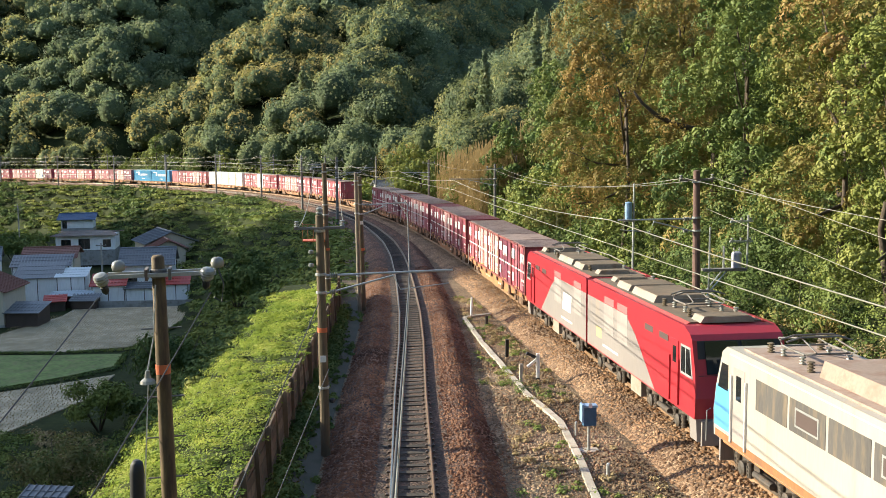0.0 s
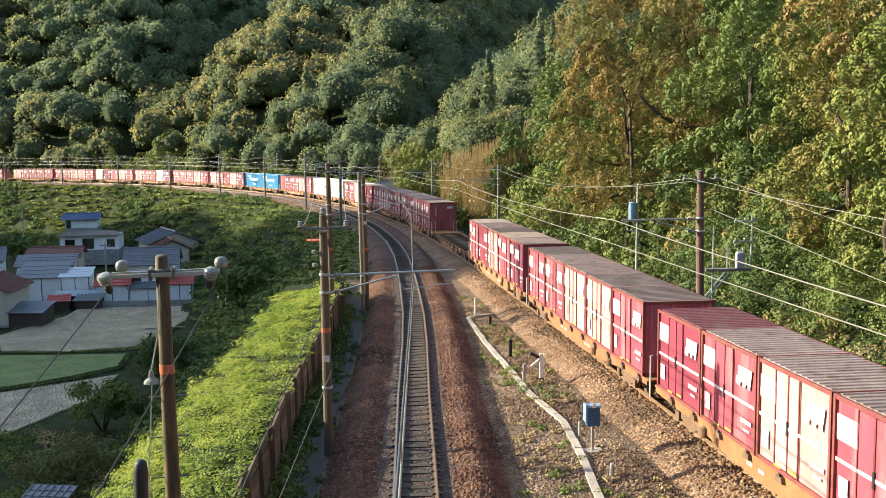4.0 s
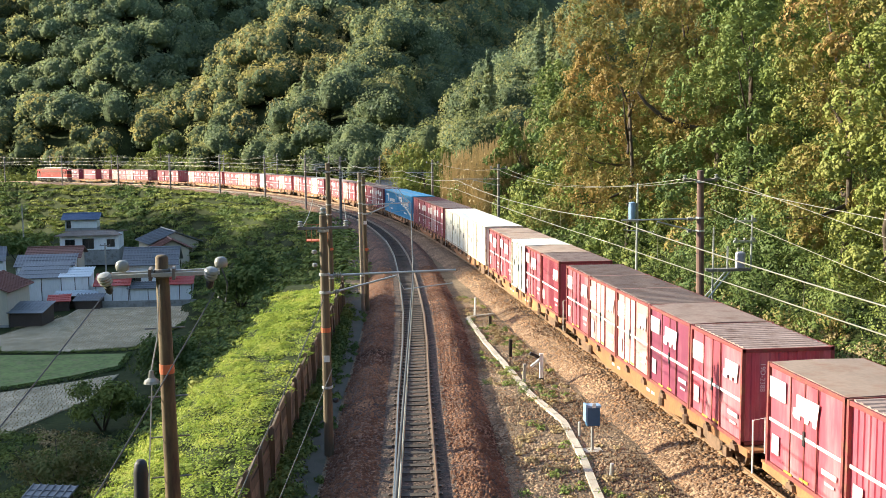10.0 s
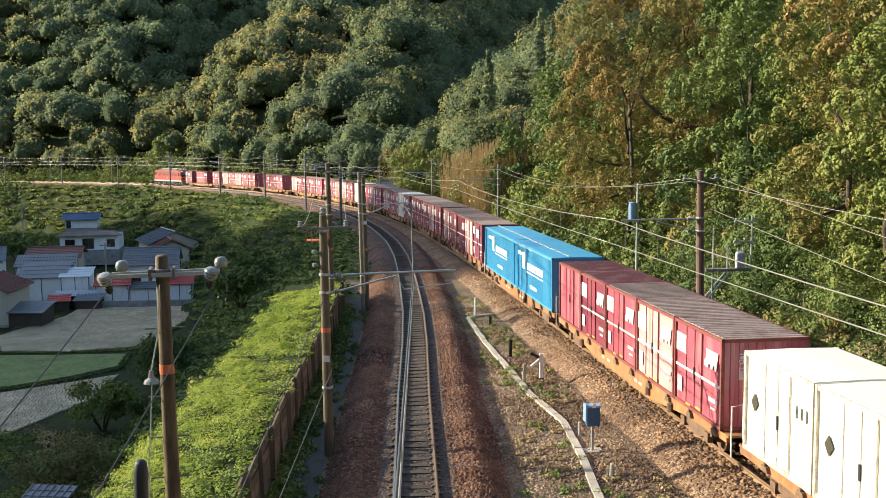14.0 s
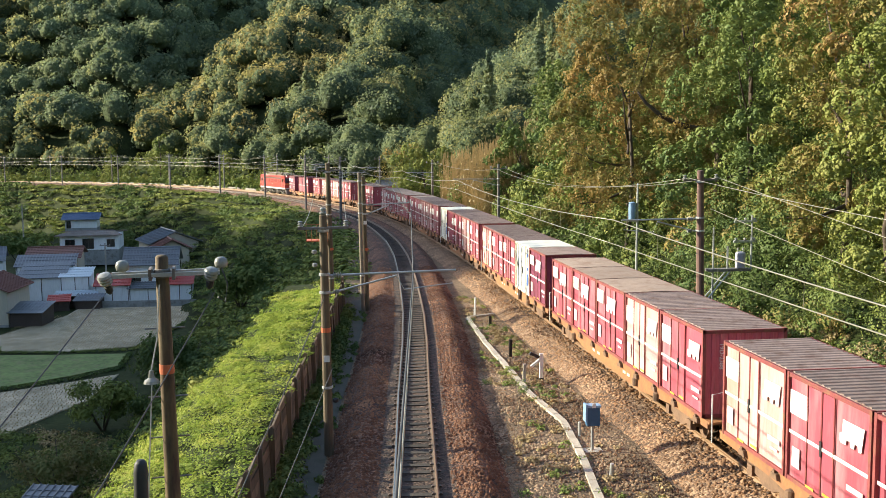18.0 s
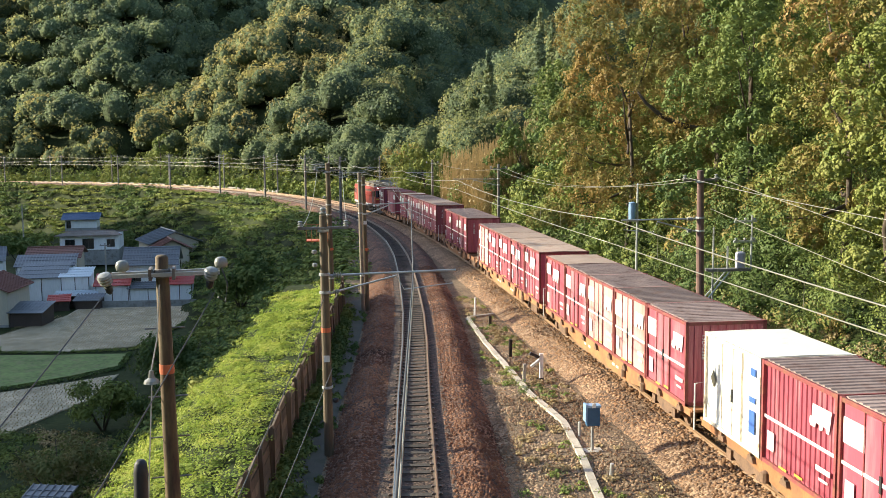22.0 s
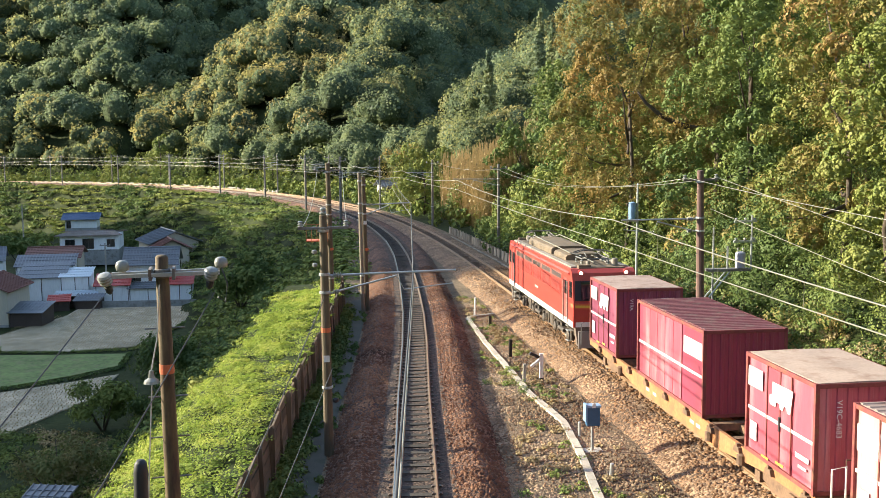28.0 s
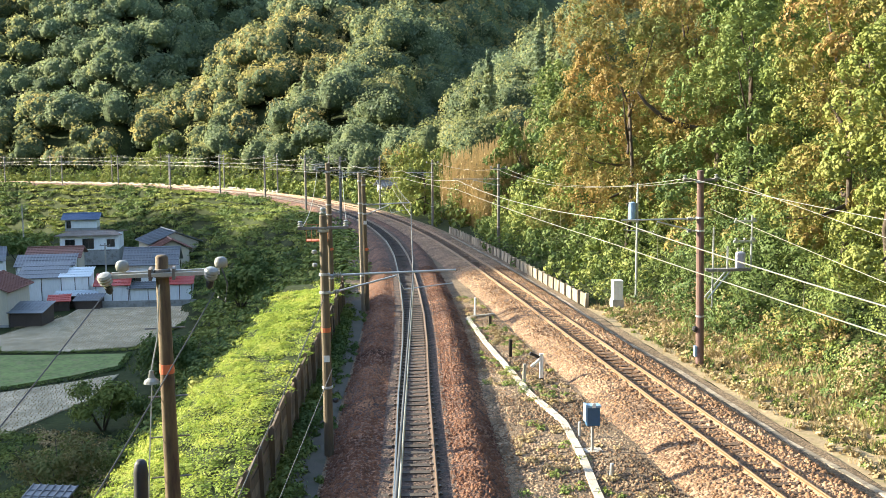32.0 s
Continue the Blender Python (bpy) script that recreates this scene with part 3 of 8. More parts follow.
def fence():
    t = thing("sleeper_fence", "old fence of upright timber posts and boards along the bank", "fence")
    bm = bmesh.new()
    prism(bm, [(-0.09, -0.3), (0.09, -0.3), (0.085, 1.70), (0.0, 1.78), (-0.085, 1.68)], -0.07, 0.07)
    post = finish(bm, "post", 0.012)
    bm = bmesh.new()
    box(bm, -0.03, 0.03, 0.07, 1.93, 0.0, 0.28)
    board = finish(bm, "board", 0.01)
    for s in np.arange(14, 62, 2.0):
        m = Matrix.Translation(on_line(s, left_lat(s) - FENCE_AT, -0.55)) @ pose(0, 0, 0, random.uniform(-3, 3), random.uniform(-4, 2), heading(s) - math.degrees(math.atan((left_lat(s + 2) - left_lat(s)) / 2)))
        part("post", post, FENCE, t, at=m)
        for k in range(5):
            part("board", board, FENCE, t, at=m @ pose(-0.05, 0, 0.08 + 0.31 * k, random.uniform(-1, 1), 0, 0))


fence()
# walkway colour is darkened in place of shade from bank and fence
solo("path", sweep("path", 12, 62, 2.0, [(-3.6, -0.50), (-3.2, -0.49), (-2.72, -0.50)], left_lat), material("shade_darkened_walkway", (0.078, 0.067, 0.05), 0.9, vary=0.3, size=1.5, fine=20, stain=(0.05, 0.055, 0.03)), "grey trodden walkway between fence and inner track, darkened as if in shade", kind="structure")


# ---- masts, brackets and wires of the overhead line
def insulator(bm, p, axis="z", n=4, r=0.09, pitch=0.07):
    prof = []
    for k in range(n):
        prof += [(r * 0.45, k * pitch), (r, k * pitch + 0.012), (r * 0.9, k * pitch + 0.03), (r * 0.45, k * pitch + 0.045)]
    turned(bm, p, prof, 10, axis)


def wire(name, label, pts, r, mat, parent=None):
    bm = bmesh.new()
    tube(bm, pts, r, 5)
    if parent:
        return part(name, bm, mat, parent, smooth=True)
    return solo(name, bm, mat, label, "wire", smooth=True)


def span(a, b, sag, n=10):
    a, b = Vector(a), Vector(b)
    return [a.lerp(b, k / n) - Vector((0, 0, 4 * sag * (k / n) * (1 - k / n))) for k in range(n + 1)]


def mast(s, lat, tall, label, mat=POLE_BROWN, r=0.15, base=-0.7, lean=0.0, top_arm=True, reach=None, arm_at=5.7, side=1):
    """A pole beside the line with a bracket that reaches over the track: reach metres towards side."""
    m = Matrix.Translation(on_line(s, lat, 0)) @ pose(0, 0, 0, 0, lean, heading(s))
    t = thing("catenary_mast", label, "catenary mast", "catenary masts", at=m)
    bm = bmesh.new()
    turned(bm, (0, 0, 0), [(r * 1.1, base), (r * 1.05, base + 2), (r, tall * 0.6), (r * 0.85, tall), (r * 0.6, tall + 0.02)], 14)
    part("pole", bm, mat, t, smooth=False)
    for z in (arm_at - 0.55, arm_at, tall - 0.5, 1.6):
        bm = bmesh.new()
        turned(bm, (0, 0, z), [(r + 0.012, 0), (r + 0.03, 0.01), (r + 0.03, 0.07), (r + 0.012, 0.08)], 14)
        part("clamp", bm, GALV, t)
    if reach:
        e = side * reach
        bm = bmesh.new()
        tube(bm, [(side * r, 0, arm_at), (e, 0, arm_at + 0.05)], 0.035, 8)
        part("bracket_arm", bm, GALV, t)
        bm = bmesh.new()
        tube(bm, [(side * r, 0, arm_at - 0.55), (e * 0.55, 0, arm_at - 0.06)], 0.03, 8)
        part("strut", bm, GALV, t)
        for zz, cnt in ((arm_at, 4), (arm_at - 0.5, 3)):
            bm = bmesh.new()
            insulator(bm, (side * (r + 0.12) if side > 0 else -(r + 0.42), 0, zz), "x", cnt)
            part("insulator", bm, PORCELAIN, t, "pale porcelain")
        bm = bmesh.new()
        tube(bm, [(e * 0.97, 0, arm_at - 0.35), (e * 0.6, 0, arm_at - 0.5), (e * 0.55, 0, arm_at - 0.1)], 0.017, 6)
        part("registration_arm", bm, GALV, t)
    if top_arm:
        bm = bmesh.new()
        box(bm, -0.75, 0.75, -0.04, 0.04, tall - 0.42, tall - 0.34)
        part("cross_arm", bm, POLE_GREY, t)
        for x in (-0.68, 0.68):
            bm = bmesh.new()
            insulator(bm, (x, 0, tall - 0.34), "z", 3, 0.08)
            part("insulator", bm, PORCELAIN, t, "pale porcelain")
    return t


mast(30.6, left_lat(30.6) - 2.65, 6.9, "brown concrete pole with a clamped bracket arm over the inner track", r=0.135, lean=-0.4, reach=4.0, arm_at=5.08)
mast(58.0, left_lat(58.0) - 2.6, 7.2, "brown pole with a bracket over the inner track", r=0.14, lean=-1.0, reach=2.6, arm_at=5.6, top_arm=False)
mast(57.2, left_lat(57.2) - 2.8, 7.45, "slim grey-brown pole standing close beside another", POLE_SLIM, r=0.11, lean=-0.8, top_arm=False)
mast(56.5, left_lat(56.5) - 4.5, 8.0, "weathered brown pole with a long top cross-arm", r=0.145, lean=-0.8)
for s, tall in ((123.5, 7.6), (155, 7.6), (185, 7.5), (214.5, 7.5), (244.5, 7.5), (274, 7.5), (304, 7.5), (333, 7.5), (363, 7.5)):
    mast(s, left_lat(s) - 2.7, tall, "grey steel mast with a bracket over the inner track", POLE_GREY, r=0.16, reach=2.9, arm_at=5.7)
for s, tall in ((151.5, 7.3), (181, 7.3), (210, 7.4), (239, 7.4), (268, 7.4), (297, 7.4), (327, 7.4), (357, 7.4)):
    mast(s, 3.6, tall, "slender grey mast on the outer side of the bend", POLE_GREY, r=0.13, reach=3.2, arm_at=5.7, side=-1)
mast(89.0, 4.2, 7.2, "slender pole above the slab wall", POLE_GREY, r=0.13, reach=4.1, arm_at=5.9, side=-1)
mast(120.0, 3.6, 7.2, "grey pole at the end of the slab wall", POLE_GREY, r=0.14, reach=3.3, arm_at=5.7, side=-1)
mast(41.0, 3.88, 7.8, "reddish-brown pole with bracket arms and a transformer shelf", POLE_RED, r=0.16, lean=-1.2, reach=3.4, arm_at=5.8, side=-1)


def catenary(lat_of, supports, label, mid_hi, mid_lo, messenger=None):
    """Messenger, contact wire and droppers between supports (s, height of messenger, height of contact wire)."""
    t = thing("overhead_line", label, "overhead line")
    for (s0, hi0, lo0), (s1, hi1, lo1) in zip(supports, supports[1:]):
        n = 10
        hi, lo = [], []
        for k in range(n + 1):
            u = k / n
            s = s0 + (s1 - s0) * u
            lat = lat_of(s) if lat_of else 0.0
            # the wires run straight from support to support
            c = on_line(s0, lat_of(s0) if lat_of else 0, 0).lerp(on_line(s1, lat_of(s1) if lat_of else 0, 0), u)
            hi.append(c + Vector((0, 0, hi0 + (hi1 - hi0) * u - 4 * mid_hi * u * (1 - u))))
            lo.append(c + Vector((0, 0, lo0 + (lo1 - lo0) * u - 4 * mid_lo * u * (1 - u))))
        wire("messenger_wire", "", hi, 0.022, messenger or WIRE, t)
        wire("contact_wire", "", lo, 0.019, WIRE, t)
        for k in range(1, n, 1 if s0 < 60 else 3):
            bm = bmesh.new()
            tube(bm, [hi[k], lo[k]], 0.006, 4)
            part("dropper", bm, WIRE, t)
    return t


catenary(None, [(-15, 5.75, 4.95), (41, 5.8, 4.8), (86, 5.95, 5.15), (120, 5.95, 5.1), (151.5, 5.9, 4.9), (181, 5.9, 4.9), (210, 5.9, 4.9), (239, 5.9, 4.9), (268, 5.9, 4.9), (297, 5.9, 4.9), (327, 5.9, 4.9), (357, 5.9, 4.9)], "copper contact wire and messenger over the outer track", 0.42, 0.1)
catenary(lambda s: left_lat(s) - 0.25 * np.clip((30.6 - s) / 42.6, 0, 1), [(-12, 5.6, 4.7), (30.6, 5.12, 4.72), (58, 5.65, 4.95), (94, 5.9, 4.95), (123.5, 5.9, 4.9), (155, 5.9, 4.9), (185, 5.9, 4.9), (214.5, 5.9, 4.9), (244.5, 5.9, 4.9), (274, 5.9, 4.9), (304, 5.9, 4.9), (333, 5.9, 4.9), (363, 5.9, 4.9)], "copper contact wire and messenger over the inner track", 0.22, 0.06, CABLE)


# ---- dry verge at the foot of the cutting
def verge():
    ss, n = np.arange(6, 58, 1.0), 7
    v = []
    for s in ss:
        for k in range(n):
            lat = 3.2 + 3.9 * k / (n - 1)
            x, y = on_line(s, lat)[:2]
            v.append((x, y, float(height(np.array([x]), np.array([y]))[0]) + 0.06 + (0.03 * math.sin(s * 1.7 + k * 2.1))))
    idx = np.arange(len(v)).reshape(len(ss), n)
    f = np.stack([idx[:-1, :-1], idx[1:, :-1], idx[1:, 1:], idx[:-1, 1:]], -1).reshape(-1, 4)[:, ::-1]
    return quad_mesh("verge", v, f)


solo("verge", verge(), material("straw_soil", (0.28, 0.21, 0.12), 0.95, vary=0.4, size=1.6, fine=7, stain=(0.17, 0.15, 0.06), stain_at=(0.5, 0.7), bump=0.03), "pale earth under dry straw at the foot of the cutting", kind="structure", smooth=True)


stones("loose_stones", "loose brown stones in the gravel between the tracks", STONE_R, 7000, (18, 62), mid_lat, lambda q: -0.525, 0.036)

# ---- the train
# pale pink patches: sun sheen painted into the colour, along with dust
RED = material("container_crimson", (0.36, 0.058, 0.09), 0.5, vary=0.2, size=1.2, fine=18, stain=(0.52, 0.27, 0.28), stain_at=(0.49, 0.78), obj=0.2, spec=0.9, streak=True)
MAROON = material("container_maroon", (0.25, 0.026, 0.06), 0.5, spec=0.9, vary=0.18, size=1.2, fine=18, stain=(0.2, 0.03, 0.05), obj=0.2, streak=True)
FADED = material("container_faded_red", (0.60, 0.335, 0.325), 0.5, vary=0.22, size=1.2, fine=18, stain=(0.42, 0.2, 0.14), stain_at=(0.5, 0.72), obj=0.15, streak=True)
# pale patches mix worn paint with a painted glancing sheen
PURPLE = material("container_purple", (0.17, 0.024, 0.062), 0.5, spec=0.9, vary=0.22, size=1.2, fine=18, stain=(0.34, 0.13, 0.17), stain_at=(0.55, 0.8), obj=0.2, streak=True)
CREAM = material("container_white", (0.80, 0.78, 0.70), 0.45, vary=0.06, size=1.2, fine=14, stain=(0.62, 0.52, 0.36), stain_at=(0.6, 0.85), obj=0.05, streak=True)
BLUE = material("container_sky_blue", (0.06, 0.32, 0.55), 0.45, vary=0.12, size=1.5, fine=14, stain=(0.15, 0.3, 0.4), stain_at=(0.6, 0.85), streak=True)
ROOF_GREY = material("dusty_roof", (0.27, 0.195, 0.17), 0.8, vary=0.25, size=1.0, fine=10, stain=(0.16, 0.09, 0.07), obj=0.3)
ROOF_RED = material("dull_red_roof", (0.17, 0.05, 0.055), 0.7, vary=0.25, size=1.0, fine=10, stain=(0.2, 0.13, 0.11), obj=0.3)
ROOF_TAN = material("sun_bleached_roof", (0.34, 0.25, 0.20), 0.8, vary=0.2, size=1.0, fine=10, stain=(0.24, 0.14, 0.10), obj=0.2)
EDGE = material("container_edge_rust", (0.22, 0.05, 0.05), 0.65, vary=0.3, size=0.5, fine=20, stain=(0.20, 0.10, 0.05))
WAGON = material("brake_dust_orange", (0.35, 0.155, 0.06), 0.75, vary=0.3, size=1.0, fine=12, stain=(0.20, 0.095, 0.05), stain_at=(0.48, 0.72), obj=0.2)
BOGIE = material("dusty_bogie", (0.17, 0.10, 0.06), 0.8, vary=0.35, size=0.6, fine=14, stain=(0.08, 0.05, 0.035))
BLUE_TRIM = material("blue_label", (0.05, 0.13, 0.42), 0.5, vary=0.1)
BOGIE_DARK = material("greasy_bogie", (0.065, 0.052, 0.042), 0.7, vary=0.35, size=0.6, fine=14, stain=(0.14, 0.09, 0.055))
YELLOW = material("yellow_trim", (0.62, 0.42, 0.06), 0.5, vary=0.15)
GLASS = material("dark_window_glass", (0.015, 0.018, 0.02), 0.06, vary=0.1, spec=0.8)

CL, CW, CH, FLOOR = 3.715, 2.45, 2.58, 1.02


def side_plate(bm, sx, y0, y1, z0, z1, proud=0.0, thick=0.012, slant=0.0):
    """A thin plate on the long side sx (-1 or 1) of a box 2.45 m wide."""
    x = sx * (CW / 2 + proud)
    o = x + sx * thick
    a = [bm.verts.new((q, y, z)) for q in (x, o) for y, z in ((y0, z0), (y1, z0), (y1 + slant, z1), (y0 + slant, z1))]
    for f in ((0, 1, 2, 3), (7, 6, 5, 4), (0, 4, 5, 1), (1, 5, 6, 2), (2, 6, 7, 3), (3, 7, 4, 0)):
        bm.faces.new([a[i] for i in f])


def container_body(ribbed, length=CL):
    """The box: ends corrugated, sides corrugated or flat, as one outline pulled up."""
    bm = bmesh.new()
    h, w = length / 2 - 0.02, CW / 2 - 0.02

    def waves(u0, u1, n):
        out = []
        for k in range(n):
            u, d = u0 + (u1 - u0) * k / n, (u1 - u0) / n
            out += [(u, 0.03), (u + d * 0.45, 0.03), (u + d * 0.55, 0.0), (u + d * 0.92, 0.0)]
        return out

    front = [(u, -h + q) for u, q in waves(-w + 0.08, w - 0.08, 9)]
    loop = [(-w, -h)] + front + [(w, -h)]
    if ribbed:
        loop += [(w - q, u) for u, q in waves(-h + 0.1, h - 0.1, int(length / 0.24))]
    loop += [(-u, -q) for u, q in loop[:len(front) + 2]]
    if ribbed:
        loop += [(-w + q, -u) for u, q in waves(-h + 0.1, h - 0.1, int(length / 0.24))]
    prism(bm, loop, 0.04, CH - 0.04, "z")
    return finish(bm, "body")


def container_frame(length=CL):
    bm = bmesh.new()
    h = length / 2
    for x in (-1, 1):
        for y in (-1, 1):
            box(bm, x * CW / 2 - 0.05, x * CW / 2 + 0.05, y * (h - 0.045) - 0.045, y * (h - 0.045) + 0.045, 0, CH)
        for z in (0.05, CH - 0.06):
            box(bm, x * CW / 2 - 0.04, x * CW / 2 + 0.018, -h, h, z - 0.05, z + 0.05)
    for y in (-1, 1):
        for z in (0.05, CH - 0.06):
            box(bm, -CW / 2, CW / 2, y * (h - 0.03) - 0.03, y * (h - 0.03) + 0.032, z - 0.05, z + 0.05)
    return finish(bm, "frame", 0.008)


def container_roof(ridged, length=CL):
    bm = bmesh.new()
    h = length / 2 - 0.05
    if ridged:
        n = int(length / 0.27)
        prof = []
        for k in range(n):
            y, w = -h + 2 * h * k / n, 2 * h / n
            prof += [(y, CH - 0.012), (y + w * 0.5, CH - 0.012), (y + w * 0.62, CH + 0.012), (y + w * 0.88, CH + 0.012)]
        prof += [(h, CH - 0.012), (h, CH - 0.05), (-h, CH - 0.05)]
        prism(bm, prof, -CW / 2 + 0.06, CW / 2 - 0.06, "x")
    else:
        prism(bm, [(-CW / 2 + 0.03, CH - 0.05), (-CW / 2 + 0.03, CH), (0, CH + 0.025), (CW / 2 - 0.03, CH), (CW / 2 - 0.03, CH - 0.05)], -h, h)
    return finish(bm, "roof")


BODY = {False: container_body(False), True: container_body(True)}
FRAME = container_frame()
ROOF = {False: container_roof(False), True: container_roof(True)}


def use(me, mat):
    c = me.copy()
    c.materials.append(mat)
    return c


def letters(name, text, size, mat, parent, m, label=""):
    """Raised lettering as a mesh."""
    cu = bpy.data.curves.new(name, "FONT")
    cu.body, cu.size, cu.extrude, cu.align_x, cu.align_y = text, size, 0.004, "LEFT", "BOTTOM"
    tmp = bpy.data.objects.new(name, cu)
    scene.collection.objects.link(tmp)
    me = bpy.data.meshes.new_from_object(tmp)
    bpy.data.objects.remove(tmp)
    return part(name, me, mat, parent, label, at=m)


def emblem(bm, sx, y0, z0, w, h, pr):
    """A plain slanting badge of three joined blocks."""
    x = sx * (CW / 2 + pr)
    out = [(1.0, 0.12), (0.93, 0.0), (0.72, 0.0), (0.70, 0.22), (0.55, 0.22), (0.53, 0.0), (0.40, 0.0), (0.37, 0.22), (0.25, 0.22), (0.22, 0.0), (0.10, 0.0), (0.0, 1.0), (0.86, 1.0), (0.88, 0.42), (0.97, 0.42)]
    a = [bm.verts.new((x, y0 + u * w, z0 + v * h)) for u, v in out]
    b = [bm.verts.new((x + sx * 0.006, y0 + u * w, z0 + v * h)) for u, v in out]
    n = len(out)
    for k in range(n):
        bm.faces.new((a[k], a[(k + 1) % n], b[(k + 1) % n], b[k]))
    bm.faces.new(a)
    bm.faces.new(b)


def container(label, paint, ribbed=False, roof=ROOF_GREY, ridged=True, marks="block", edge=EDGE, number=""):
    """A 12-foot freight container; its long sides carry the marks, its ends a number."""
    t = thing("freight_container", label, "container", "containers on the train")
    part("body", use(BODY[ribbed], paint), paint, t)
    part("frame", use(FRAME, edge), edge, t)
    part("roof", use(ROOF[ridged], roof), roof, t)
    h = CL / 2
    for sx in (-1, 1):
        # door pair with bars; the far end is +y
        d0, d1 = (-0.62, 0.62) if marks in ("big", "plain") else (-0.30, 0.85)
        if not ribbed:
            for y0, y1 in ((d0, (d0 + d1) / 2 - 0.008), ((d0 + d1) / 2 + 0.008, d1)):
                bm = bmesh.new()
                side_plate(bm, sx, y0, y1, 0.12, CH - 0.14, -0.018, 0.026)
                part("door", bm, paint, t, bevel=0.006)
            for y in (d0 - 0.03, (d0 + d1) / 2 - 0.06, d1 + 0.03):
                bm = bmesh.new()
                side_plate(bm, sx, y - 0.018, y + 0.018, 0.1, CH - 0.12, 0.0, 0.03)
                part("locking_bar", bm, edge, t)
            bm = bmesh.new()
            side_plate(bm, sx, (d0 + d1) / 2 - 0.1, (d0 + d1) / 2 - 0.02, 1.0, 1.35, 0.012, 0.035)
            part("lock_handle", bm, BLACK, t, "black lock")
        pr = 0.02 if not ribbed else 0.004
        if marks in ("block", "big", "logo"):
            bm = bmesh.new()
            side_plate(bm, sx, -h + 0.12, h - 0.12, 1.14, 1.22, pr, 0.006, 0)
            part("stripe", bm, WHITE, t, "white stripe")
        if marks == "block":
            bm = bmesh.new()
            side_plate(bm, sx, h - 1.0, h - 0.15, 1.62, 2.18, pr, 0.006)
            part("plate", bm, WHITE, t, "white panel")
        if marks in ("block", "logo"):
            bm = bmesh.new()
            emblem(bm, sx, -h + 0.3, 1.58, 1.0, 0.52, pr)
            part("emblem", bm, WHITE, t, "white emblem")
        if marks == "big":
            bm = bmesh.new()
            side_plate(bm, sx, h - 0.95, h - 0.12, 1.75, 2.25, pr, 0.006)
            emblem(bm, sx, -0.75, 1.55, 1.25, 0.58, pr + 0.01)
            part("emblem", bm, WHITE, t, "white emblem")
        if marks in ("block", "big", "logo"):
            bm = bmesh.new()
            side_plate(bm, sx, h - 0.65, h - 0.28, 0.38, 0.85, pr, 0.006)
            part("notice", bm, WHITE, t, "white notice")
            for y0, y1, z0, z1 in ((-h + 0.3, -h + 0.95, 0.64, 0.76), (-h + 0.4, -h + 0.8, 0.44, 0.5)):
                bm = bmesh.new()
                side_plate(bm, sx, y0, y1, z0, z1, pr, 0.006)
                part("lettering_bar", bm, WHITE, t, "white lettering")
            for y0, y1, z0, z1 in ((-0.3, 0.1, 0.16, 0.22), (0.5, 0.9, 0.1, 0.15)):
                bm = bmesh.new()
                side_plate(bm, sx, y0, y1, z0, z1, pr, 0.01)
                part("warning_tape", bm, YELLOW, t, "yellow tape")
    if number:
        letters("number", number, 0.19, WHITE, t, pose(-CW / 2 + 0.42, -h - 0.012, 2.2, 90, 90, 0))
    if marks == "endlogo" or number:
        bm = bmesh.new()
        prism(bm, [(0.35, 2.0), (0.85, 2.0), (0.92, 2.2), (0.42, 2.2)], -h - 0.016, -h - 0.004)
        part("end_emblem", bm, WHITE, t, "white emblem")
    return t


def diamond(t, y, z, r, mat):
    for sx in (-1, 1):
        bm = bmesh.new()
        x0 = sx * (CW / 2 + 0.012)
        a = [bm.verts.new((q, y + u, z + w)) for q in (x0, x0 + sx * 0.006) for u, w in ((r, 0), (0, r * 1.25), (-r, 0), (0, -r * 1.25))]
        for f in ((0, 1, 2, 3), (7, 6, 5, 4), (0, 4, 5, 1), (1, 5, 6, 2), (2, 6, 7, 3), (3, 7, 4, 0)):
            bm.faces.new([a[i] for i in f])
        part("placard", bm, mat, t, "dark diamond placard")


def white_container(label, trim):
    t = container(label, CREAM, False, CREAM, False, "plain", edge=CREAM_EDGE)
    diamond(t, 1.25, 1.35, 0.2, DARK_MARK)
    for sx in (-1, 1):
        bm = bmesh.new()
        if trim is BLUE_TRIM:
            side_plate(bm, sx, -1.5, -1.15, 0.5, 1.1, 0.02, 0.006)
            side_plate(bm, sx, -1.5, -1.15, 1.3, 1.45, 0.02, 0.006)
            side_plate(bm, sx, -1.5, -1.2, 2.0, 2.2, 0.02, 0.006)
        else:
            for k in range(3):
                side_plate(bm, sx, -1.5 + 0.25 * k, -1.36 + 0.25 * k, 1.55, 1.85, 0.02, 0.006)
        part("lettering", bm, trim, t, "faint lettering")
    return t


CREAM_EDGE = material("container_white_edge", (0.66, 0.60, 0.48), 0.6, vary=0.2, size=0.6, fine=14, stain=(0.35, 0.22, 0.12), stain_at=(0.52, 0.7))
DARK_MARK = material("dark_placard", (0.05, 0.045, 0.03), 0.6, vary=0.15)
GREY_MARK = material("grey_lettering", (0.42, 0.43, 0.40), 0.6, vary=0.1)


